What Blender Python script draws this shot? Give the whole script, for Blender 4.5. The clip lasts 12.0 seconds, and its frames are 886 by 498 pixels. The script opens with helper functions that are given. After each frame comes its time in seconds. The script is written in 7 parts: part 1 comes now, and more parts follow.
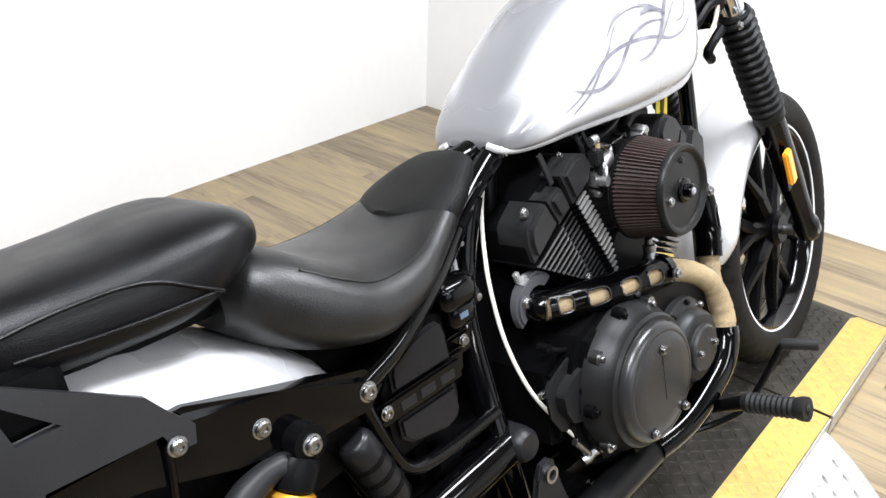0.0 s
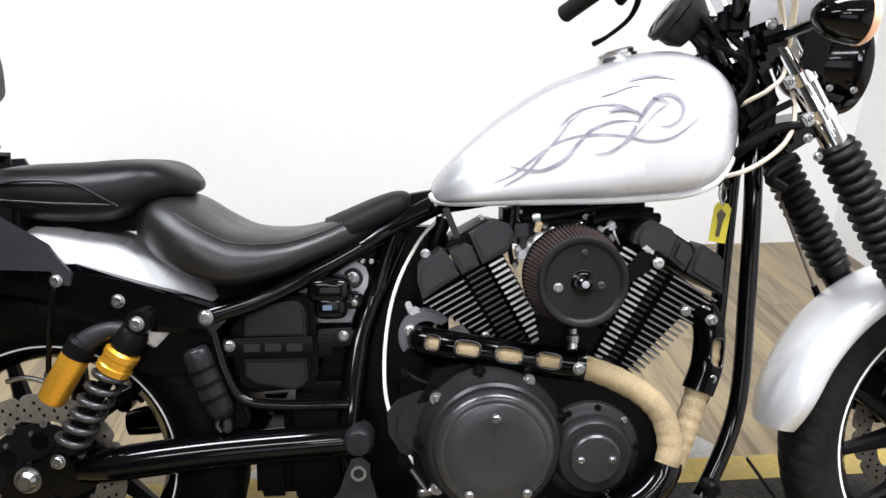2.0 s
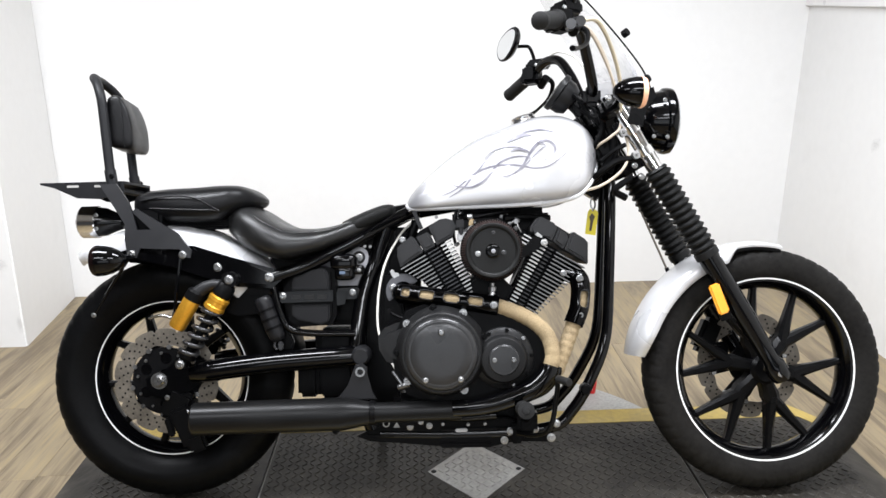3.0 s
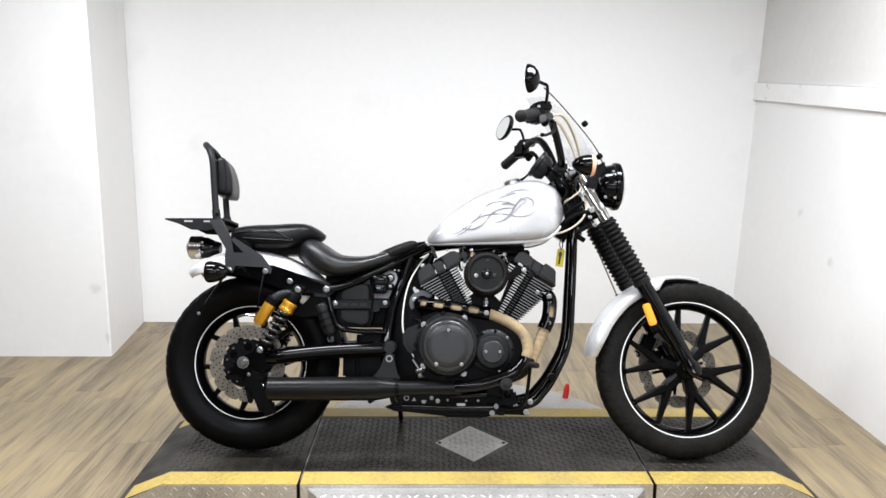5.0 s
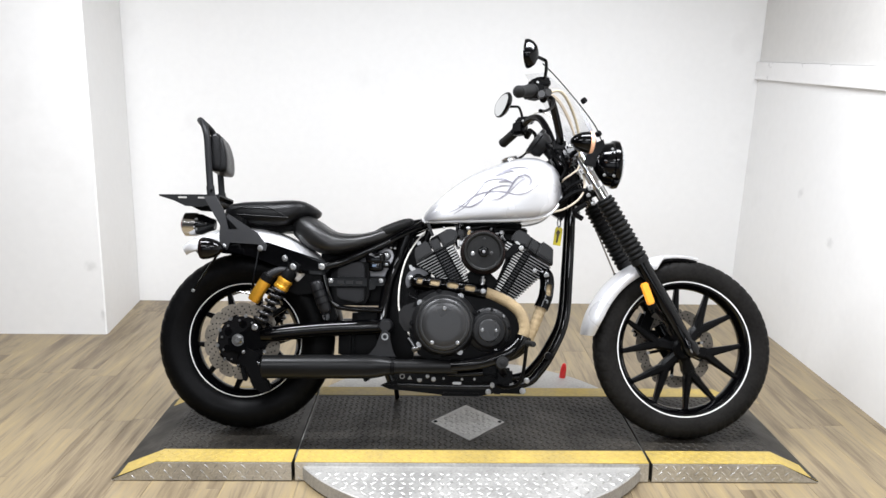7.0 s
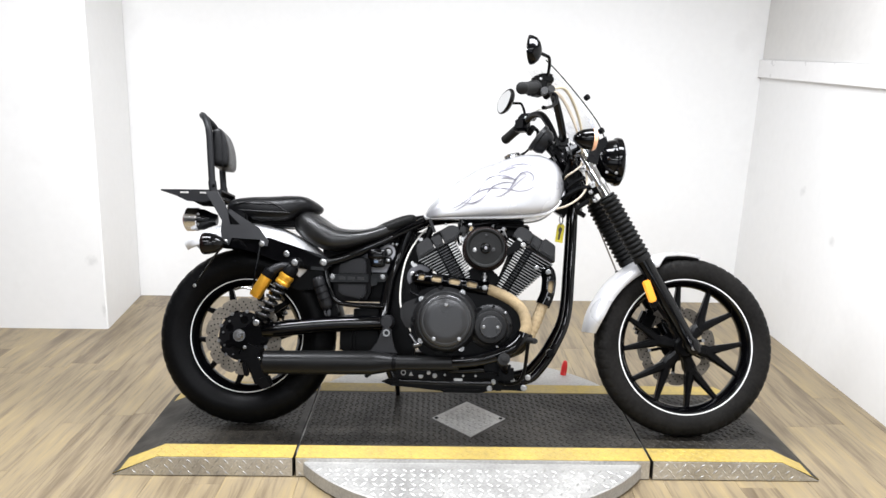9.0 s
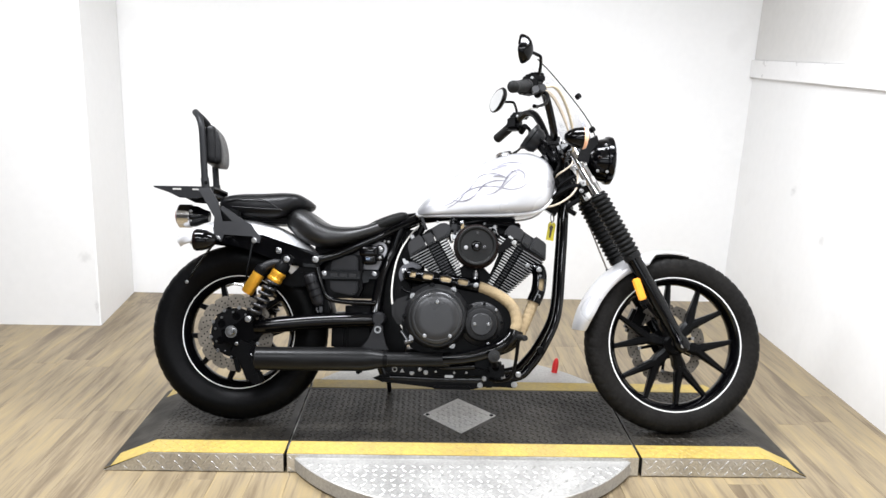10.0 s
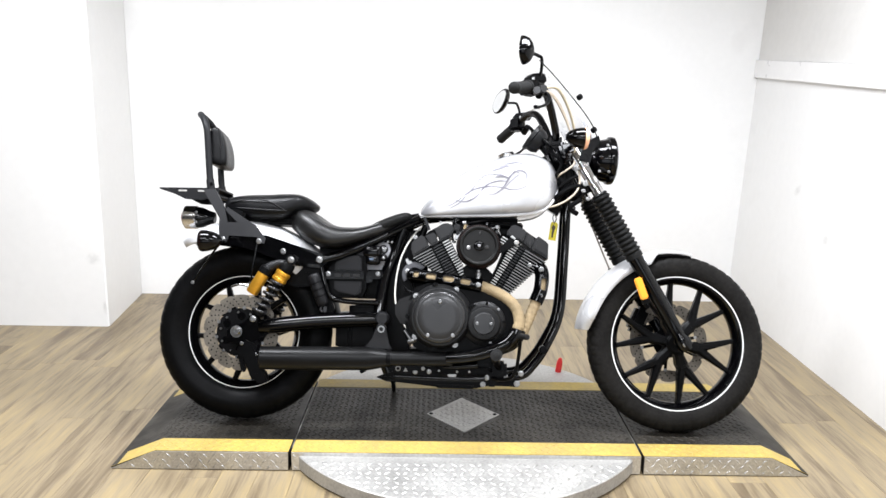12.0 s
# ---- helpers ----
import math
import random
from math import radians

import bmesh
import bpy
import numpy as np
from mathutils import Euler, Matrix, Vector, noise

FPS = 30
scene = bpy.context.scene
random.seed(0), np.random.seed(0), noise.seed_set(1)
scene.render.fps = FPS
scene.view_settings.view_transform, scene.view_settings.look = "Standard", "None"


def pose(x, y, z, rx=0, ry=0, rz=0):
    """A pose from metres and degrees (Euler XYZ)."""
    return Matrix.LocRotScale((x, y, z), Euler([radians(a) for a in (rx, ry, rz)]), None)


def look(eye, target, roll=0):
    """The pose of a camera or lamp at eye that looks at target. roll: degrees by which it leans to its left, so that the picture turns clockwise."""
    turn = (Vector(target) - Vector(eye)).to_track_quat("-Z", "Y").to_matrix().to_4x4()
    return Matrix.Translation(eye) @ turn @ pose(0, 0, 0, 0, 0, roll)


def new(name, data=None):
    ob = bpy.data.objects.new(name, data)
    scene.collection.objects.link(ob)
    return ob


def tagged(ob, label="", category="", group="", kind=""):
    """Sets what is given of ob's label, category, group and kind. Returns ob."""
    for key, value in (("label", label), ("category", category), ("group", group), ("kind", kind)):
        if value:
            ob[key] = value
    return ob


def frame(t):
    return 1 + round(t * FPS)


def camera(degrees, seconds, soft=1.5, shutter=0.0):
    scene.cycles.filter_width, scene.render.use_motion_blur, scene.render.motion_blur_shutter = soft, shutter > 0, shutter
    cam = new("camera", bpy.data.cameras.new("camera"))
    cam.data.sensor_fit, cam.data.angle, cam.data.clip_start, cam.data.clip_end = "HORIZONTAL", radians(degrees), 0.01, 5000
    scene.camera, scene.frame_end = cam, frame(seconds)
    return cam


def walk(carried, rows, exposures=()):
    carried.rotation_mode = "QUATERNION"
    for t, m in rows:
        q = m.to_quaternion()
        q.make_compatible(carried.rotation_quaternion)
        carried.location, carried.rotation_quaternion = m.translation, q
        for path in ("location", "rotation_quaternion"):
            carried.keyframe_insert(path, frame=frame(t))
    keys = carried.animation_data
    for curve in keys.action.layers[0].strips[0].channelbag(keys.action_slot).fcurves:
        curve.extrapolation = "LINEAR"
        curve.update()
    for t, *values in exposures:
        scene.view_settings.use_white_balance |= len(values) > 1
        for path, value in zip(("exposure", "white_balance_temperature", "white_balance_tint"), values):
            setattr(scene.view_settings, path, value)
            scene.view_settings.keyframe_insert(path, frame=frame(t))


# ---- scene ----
cam = camera(58.7, 12.0)
PATH = [
    (0, (-0.137, -0.442, 1.205), (1.183, 0.705, 0.235), 0.8),
    (0.2, (-0.014, -0.442, 1.176), (1.132, 0.825, 0.136), -1.6),
    (0.4, (0.128, -0.437, 1.158), (1.244, 0.826, 0.08), 1.0),
    (0.5, (0.183, -0.435, 1.165), (1.292, 0.815, 0.066), 1.7),
    (0.6, (0.232, -0.447, 1.178), (1.323, 0.849, 0.116), 2.7),
    (0.8, (0.351, -0.487, 1.185), (1.206, 0.995, 0.149), -0.1),
    (1, (0.457, -0.523, 1.169), (1.025, 1.092, 0.136), 0.8),
    (1.5, (0.579, -0.683, 1.153), (0.813, 1.09, 0.259), 0.3),
    (2, (0.575, -1.037, 1.194), (0.735, 0.817, 0.46), 0.4),
    (2.5, (0.667, -1.431, 1.25), (0.751, 0.455, 0.588), 2.0),
    (3, (0.691, -1.837, 1.243), (0.748, 0.091, 0.712), -1.1),
    (4.8, (0.676, -2.62, 1.292), (0.703, -0.655, 0.921), 1.6),
    (5, (0.675, -2.621, 1.302), (0.706, -0.655, 0.937), 0.4),
    (5.5, (0.682, -2.605, 1.289), (0.71, -0.642, 0.906), 0.5),
    (6, (0.684, -2.601, 1.288), (0.705, -0.641, 0.889), 0.6),
    (6.5, (0.687, -2.602, 1.287), (0.715, -0.643, 0.883), 0.8),
    (7, (0.685, -2.599, 1.283), (0.718, -0.641, 0.873), 0.7),
    (9, (0.68, -2.596, 1.281), (0.712, -0.64, 0.863), 1.0),
    (9.5, (0.687, -2.602, 1.284), (0.728, -0.646, 0.868), 1.1),
    (10, (0.693, -2.612, 1.279), (0.737, -0.657, 0.859), 1.3),
    (10.5, (0.702, -2.623, 1.279), (0.741, -0.667, 0.867), 1.0),
    (11, (0.708, -2.633, 1.283), (0.731, -0.675, 0.872), 1.0),
    (11.5, (0.709, -2.636, 1.276), (0.731, -0.68, 0.863), 1.2),
    (12, (0.713, -2.634, 1.278), (0.735, -0.678, 0.862), 1.0),
]
EXPOSURE = [(0.0, 0.03), (0.5, -0.03), (1.0, -0.12), (1.5, -0.16), (2.5, -0.17), (3.0, -0.16), (5.0, -0.30), (6.5, -0.30), (9.0, -0.13), (12.0, -0.05)]
walk(cam, [(t, look(eye, target, roll)) for t, eye, target, roll in PATH], EXPOSURE)

# ---- world and light ----
world = bpy.data.worlds.new("world")
scene.world = world
world.use_nodes = True
world.node_tree.nodes["Background"].inputs[0].default_value = (0.9, 0.95, 1.0, 1)
world.node_tree.nodes["Background"].inputs[1].default_value = 0.15


def ceiling_lamp(x, y, sx, sy, watts):
    data = bpy.data.lights.new("ceiling_lamp", "AREA")
    data.shape, data.size, data.size_y, data.energy = "RECTANGLE", sx, sy, watts
    data.color = (0.915, 0.943, 1.0)
    ob = new("ceiling_lamp", data)
    ob.matrix_world = pose(x, y, 2.42)
    return ob


for lx, ly, watts in ((-0.5, -0.2, 92), (1.35, -0.2, 96), (-0.5, -2.2, 48), (1.35, -2.2, 48), (0.4, -3.8, 48)):
    ceiling_lamp(lx, ly, 1.2, 0.3, watts)

# Added fill light, set in an assumed window behind the camera
ASSUMED_WINDOW = (-1.2, 1.8, 0.75, 2.15)
fill_light = bpy.data.lights.new("unseen_fill_light", "AREA")
fill_light.shape, fill_light.size, fill_light.size_y, fill_light.energy = "RECTANGLE", ASSUMED_WINDOW[1] - ASSUMED_WINDOW[0] - 0.1, ASSUMED_WINDOW[3] - ASSUMED_WINDOW[2] - 0.1, 20
fill_light.color = (0.88, 0.94, 1.0)
new("unseen_fill_light", fill_light).matrix_world = pose((ASSUMED_WINDOW[0] + ASSUMED_WINDOW[1]) / 2, -4.99, (ASSUMED_WINDOW[2] + ASSUMED_WINDOW[3]) / 2, 90)


# ---- materials ----
def mat(name, base, rough=0.5, metal=0.0, grain=60.0, blotch=6.0, vary=0.06, rvary=0.08, bump=0.0, bump_scale=None, coat=0.0, spec=0.5, dirt=None):
    m = bpy.data.materials.new(name)
    m.use_nodes = True
    nt = m.node_tree
    b = nt.nodes["Principled BSDF"]
    co = nt.nodes.new("ShaderNodeTexCoord")

    def tex(scale, detail):
        n = nt.nodes.new("ShaderNodeTexNoise")
        n.inputs["Scale"].default_value, n.inputs["Detail"].default_value = scale, detail
        nt.links.new(co.outputs["Object"], n.inputs["Vector"])
        return n.outputs["Fac"]

    fine, wide = tex(grain, 4), tex(blotch, 3)
    both = nt.nodes.new("ShaderNodeMath")
    both.operation = "ADD"
    nt.links.new(fine, both.inputs[0]), nt.links.new(wide, both.inputs[1])
    span = nt.nodes.new("ShaderNodeMapRange")
    span.inputs[1].default_value, span.inputs[2].default_value = 0.6, 1.4
    nt.links.new(both.outputs[0], span.inputs[0])
    mix = nt.nodes.new("ShaderNodeMix")
    mix.data_type = "RGBA"
    lo = dirt or [max(0.0, c * (1 - vary * 2)) for c in base]
    hi = [min(1.0, c * (1 + vary)) for c in base]
    mix.inputs[6].default_value, mix.inputs[7].default_value = (*lo, 1), (*hi, 1)
    nt.links.new(span.outputs[0], mix.inputs[0])
    nt.links.new(mix.outputs[2], b.inputs["Base Color"])
    r = nt.nodes.new("ShaderNodeMapRange")
    r.inputs[1].default_value, r.inputs[2].default_value = 0.3, 0.7
    r.inputs[3].default_value, r.inputs[4].default_value = max(0.02, rough - rvary), min(1.0, rough + rvary)
    nt.links.new(wide, r.inputs[0])
    nt.links.new(r.outputs[0], b.inputs["Roughness"])
    b.inputs["Metallic"].default_value = metal
    b.inputs["Specular IOR Level"].default_value = spec
    b.inputs["Coat Weight"].default_value = coat
    b.inputs["Coat Roughness"].default_value = 0.06
    if bump:
        bp = nt.nodes.new("ShaderNodeBump")
        bp.inputs["Strength"].default_value, bp.inputs["Distance"].default_value = bump, 0.002
        nt.links.new(tex(bump_scale or grain, 5), bp.inputs["Height"])
        nt.links.new(bp.outputs[0], b.inputs["Normal"])
    return m


WHITE_WALL = mat("white_wall_paint", (0.80, 0.795, 0.785), 0.55, grain=25, blotch=1.3, vary=0.015, bump=0.12, bump_scale=90)


def smudge(material, scale, low, high, shade):
    """Faint worn patches in the paint."""
    nt = material.node_tree
    b = nt.nodes["Principled BSDF"]
    paint = b.inputs["Base Color"].links[0].from_socket
    co, n, span, mix = [nt.nodes.new(k) for k in ("ShaderNodeTexCoord", "ShaderNodeTexNoise", "ShaderNodeMapRange", "ShaderNodeMix")]
    n.inputs["Scale"].default_value, n.inputs["Detail"].default_value = scale, 6
    span.inputs[1].default_value, span.inputs[2].default_value = low, high
    mix.data_type = "RGBA"
    mix.inputs[7].default_value = shade
    nt.links.new(co.outputs["Object"], n.inputs["Vector"])
    nt.links.new(n.outputs["Fac"], span.inputs[0])
    nt.links.new(span.outputs[0], mix.inputs[0])
    nt.links.new(paint, mix.inputs[6])
    nt.links.new(mix.outputs[2], b.inputs["Base Color"])


smudge(WHITE_WALL, 2.6, 0.62, 1.0, (0.66, 0.65, 0.64, 1))
# Greyer tone that paints in the shade above the side wall's ledge
SHADED_WALL = mat("shaded_upper_wall", (0.67, 0.657, 0.635), 0.6, grain=25, blotch=1.3, vary=0.03, bump=0.12, bump_scale=90)
TRIM_WHITE = mat("white_trim_paint", (0.82, 0.81, 0.80), 0.35, grain=30, vary=0.02)
# For the unseen walls behind the camera, kept dark to cut reflected light
DIM_WALL = mat("dark_unseen_wall", (0.10, 0.10, 0.105), 0.6, grain=25, blotch=1.3)
ENGINE_GREY = mat("satin_grey_engine_paint", (0.015, 0.015, 0.0155), 0.40, metal=0.3, grain=450, vary=0.12, bump=0.1, spec=0.22)
HANGER_GREY = mat("grey_hanger_paint", (0.075, 0.075, 0.083), 0.40, metal=0.3, grain=300, vary=0.1, bump=0.08)
BRACKET_GREY = mat("grey_bracket_paint", (0.30, 0.30, 0.32), 0.42, metal=0.2, grain=300, vary=0.1, bump=0.08)
PLATE_BLACK = mat("satin_black_plate", (0.012, 0.0122, 0.014), 0.36, grain=400, vary=0.12, bump=0.06, spec=0.5)
SMOKED = mat("smoked_lens", (0.006, 0.003, 0.003), 0.2, spec=0.2)
# Unseen ceiling, greyed to send less fill light down
CEILING = mat("dimmed_ceiling_paint", (0.42, 0.42, 0.42), 0.8)
GLOSS_BLACK = mat("gloss_black_paint", (0.0012, 0.0012, 0.0015), 0.09, grain=200, vary=0.2, rvary=0.03, spec=0.24)
SATIN_BLACK = mat("satin_black_metal", (0.003, 0.003, 0.0033), 0.32, metal=0.1, grain=300, vary=0.15, bump=0.06, spec=0.08)
POWDER_BLACK = mat("black_powder_coat", (0.011, 0.0113, 0.0125), 0.45, grain=500, vary=0.15, bump=0.1, spec=0.16)
SEAT_VINYL = mat("shiny_seat_vinyl", (0.008, 0.008, 0.0082), 0.36, grain=420, blotch=14, vary=0.2, bump=0.22, bump_scale=650, spec=0.42)
GAITER = mat("gaiter_rubber", (0.008, 0.008, 0.008), 0.42, grain=200, vary=0.2, bump=0.15, spec=0.14)
MATTE_BLACK = mat("matte_black_powder_coat", (0.0035, 0.0035, 0.004), 0.50, grain=500, vary=0.15, bump=0.1, spec=0.06)
ENGINE_BLACK = mat("engine_black_paint", (0.003, 0.003, 0.0033), 0.38, metal=0.15, grain=450, vary=0.15, bump=0.12, spec=0.07)
MUFFLER_BLACK = mat("muffler_black_coating", (0.0055, 0.0055, 0.0057), 0.34, metal=0.1, grain=250, vary=0.2, bump=0.05, spec=0.17)
PLASTIC_BLACK = mat("black_plastic", (0.003, 0.003, 0.0033), 0.36, grain=350, vary=0.15, bump=0.1, spec=0.06)
ENGINE_LID = mat("satin_grey_lid_paint", (0.044, 0.044, 0.045), 0.33, metal=0.6, grain=450, vary=0.12, bump=0.08, spec=0.35)
LID_BLACK = mat("gloss_black_lid", (0.009, 0.009, 0.0088), 0.36, grain=300, vary=0.2, rvary=0.06, spec=0.16)
SPRING_GREY = mat("grey_spring_steel", (0.045, 0.045, 0.047), 0.26, metal=0.6, grain=260, vary=0.2, bump=0.06)
HEAD_GREY = mat("satin_grey_head_paint", (0.021, 0.021, 0.022), 0.38, metal=0.4, grain=450, vary=0.15, bump=0.1, spec=0.35)
FIN_BRIGHT = mat("bright_fin_alloy", (0.44, 0.44, 0.43), 0.38, metal=0.75, grain=250, vary=0.2)
PANEL_BLACK = mat("satin_black_panel", (0.009, 0.009, 0.010), 0.36, grain=350, vary=0.15, bump=0.1, spec=0.18)
GREY_PLASTIC = mat("grey_plastic", (0.009, 0.009, 0.010), 0.45, grain=300, bump=0.08, spec=0.25)
RUBBER = mat("tyre_rubber", (0.0030, 0.0031, 0.0033), 0.44, grain=120, blotch=9, vary=0.25, bump=0.15, bump_scale=260, spec=0.05)
WORN_RUBBER = mat("worn_tyre_rubber", (0.012, 0.0114, 0.0107), 0.56, grain=90, blotch=12, vary=0.3, bump=0.2, bump_scale=260, spec=0.06)
GRIP_RUBBER = mat("grip_rubber", (0.014, 0.014, 0.014), 0.6, grain=200, bump=0.2, spec=0.15)
LEATHER = mat("black_seat_vinyl", (0.003, 0.003, 0.0036), 0.36, grain=420, blotch=14, vary=0.2, bump=0.22, bump_scale=650, spec=0.2)
LEATHER_TOP = mat("grained_seat_vinyl", (0.007, 0.007, 0.0068), 0.48, grain=420, blotch=14, vary=0.2, bump=0.6, bump_scale=520, spec=0.11)
PEARL = mat("pearl_white_paint", (0.55, 0.55, 0.56), 0.28, metal=0.15, grain=900, blotch=5, vary=0.05, coat=0.7)
SILVER_PAINT = mat("silver_white_paint", (0.54, 0.54, 0.55), 0.3, metal=0.25, grain=900, blotch=6, vary=0.05, coat=0.6)
CHROME = mat("chrome", (0.75, 0.75, 0.76), 0.12, metal=1.0, grain=80, vary=0.05)
STEEL = mat("bright_steel", (0.31, 0.31, 0.31), 0.3, metal=1.0, grain=200, vary=0.15)
ALLOY = mat("cast_alloy", (0.42, 0.42, 0.42), 0.42, metal=0.9, grain=250, vary=0.2, bump=0.2)
FIN_EDGE = mat("machined_fin_edge", (0.20, 0.20, 0.20), 0.35, metal=0.9, grain=250, vary=0.2)
DISC_STEEL = mat("brake_disc_steel", (0.17, 0.152, 0.128), 0.42, metal=0.6, grain=140, blotch=20, vary=0.2)
STRIPE_WHITE = mat("white_rim_stripe", (0.8, 0.8, 0.8), 0.4, grain=200)
WRAP = mat("tan_exhaust_wrap", (0.32, 0.24, 0.135), 0.85, grain=320, blotch=18, vary=0.22, bump=0.9, bump_scale=700)
GOLD = mat("gold_anodised_metal", (0.72, 0.36, 0.035), 0.3, metal=0.75, grain=200, vary=0.1)
FILTER_RED = mat("dark_red_filter_gauze", (0.030, 0.015, 0.013), 0.6, grain=500, blotch=30, vary=0.3, bump=0.5)
CABLE_WHITE = mat("white_cable_sheath", (0.62, 0.60, 0.55), 0.4, grain=300, vary=0.08)
CABLE_DARK = mat("brown_black_cable_sheath", (0.12, 0.10, 0.08), 0.45, grain=300)
CABLE_BEIGE = mat("beige_cable_sheath", (0.50, 0.43, 0.34), 0.45, grain=300, vary=0.08)
CABLE_TAN = mat("tan_cable_sheath", (0.45, 0.39, 0.28), 0.45, grain=300)
ORANGE = mat("orange_reflector", (0.95, 0.36, 0.02), 0.25, grain=300, vary=0.1, coat=0.5)
PALE_ORANGE = mat("pale_orange_lens", (0.95, 0.52, 0.32), 0.25, grain=200, coat=0.4)
YELLOW_TAG = mat("yellow_tag_card", (0.66, 0.55, 0.03), 0.6, grain=60, vary=0.06)
KEY_BROWN = mat("dark_brass_key", (0.055, 0.042, 0.022), 0.4, metal=0.5, grain=200)
RED_PLASTIC = mat("red_plastic", (0.55, 0.02, 0.02), 0.4, grain=60)
BLUE_GLINT = mat("blue_glint_colour", (0.07, 0.10, 0.15), 0.4)
PURPLE = mat("purple_grey_decal", (0.26, 0.255, 0.29), 0.35, grain=35, blotch=22, vary=0.3, dirt=(0.050, 0.046, 0.068), coat=0.5)
LOGO_WHITE = mat("white_print", (0.35, 0.35, 0.35), 0.5)
DECK_BLACK = mat("black_deck_plate", (0.0065, 0.006, 0.0055), 0.42, metal=0.15, grain=45, blotch=7, vary=0.35, bump=0.35, dirt=(0.042, 0.037, 0.030), spec=0.15)
DECK_YELLOW = mat("yellow_deck_paint", (0.44, 0.315, 0.065), 0.5, grain=60, blotch=7, vary=0.15, bump=0.1, dirt=(0.29, 0.215, 0.07))
TREAD = mat("aluminium_tread_plate", (0.62, 0.61, 0.59), 0.38, metal=0.85, grain=120, blotch=6, vary=0.2, bump=0.1)
TREAD_WORN = mat("worn_tread_plate", (0.42, 0.41, 0.39), 0.5, metal=0.45, grain=110, blotch=7, vary=0.2, bump=0.15)
MIRROR = mat("mirror_glass", (0.85, 0.86, 0.87), 0.03, metal=1.0, rvary=0.0, vary=0.0)
LENS_RED = mat("red_lens", (0.5, 0.05, 0.04), 0.15, coat=0.5)


def glass(name, tint, rough=0.02, alpha=0.22):
    m = bpy.data.materials.new(name)
    m.use_nodes = True
    b = m.node_tree.nodes["Principled BSDF"]
    b.inputs["Base Color"].default_value = (*tint, 1)
    b.inputs["Roughness"].default_value = rough
    b.inputs["Alpha"].default_value = alpha
    return m


SCREEN = glass("clear_screen", (0.72, 0.74, 0.80), 0.04, 0.30)


def tinted_foot(material, low, high):
    """A smoke tint that fades out upwards from the lower edge."""
    nt = material.node_tree
    b = nt.nodes["Principled BSDF"]
    co, split, span, mix = [nt.nodes.new(k) for k in ("ShaderNodeTexCoord", "ShaderNodeSeparateXYZ", "ShaderNodeMapRange", "ShaderNodeMix")]
    span.inputs[1].default_value, span.inputs[2].default_value, span.inputs[3].default_value, span.inputs[4].default_value = low, high, 0.82, 0.22
    mix.data_type = "RGBA"
    mix.inputs[6].default_value, mix.inputs[7].default_value = (0.75, 0.76, 0.80, 1), (0.05, 0.055, 0.075, 1)
    nt.links.new(co.outputs["Object"], split.inputs[0])
    nt.links.new(split.outputs[2], span.inputs[0])
    nt.links.new(span.outputs[0], b.inputs["Alpha"])
    nt.links.new(span.outputs[0], mix.inputs[0])
    nt.links.new(mix.outputs[2], b.inputs["Base Color"])
    return material


TINTED_SCREEN = tinted_foot(glass("smoke_tinted_screen", (0.72, 0.74, 0.80), 0.03), 1.03, 1.15)


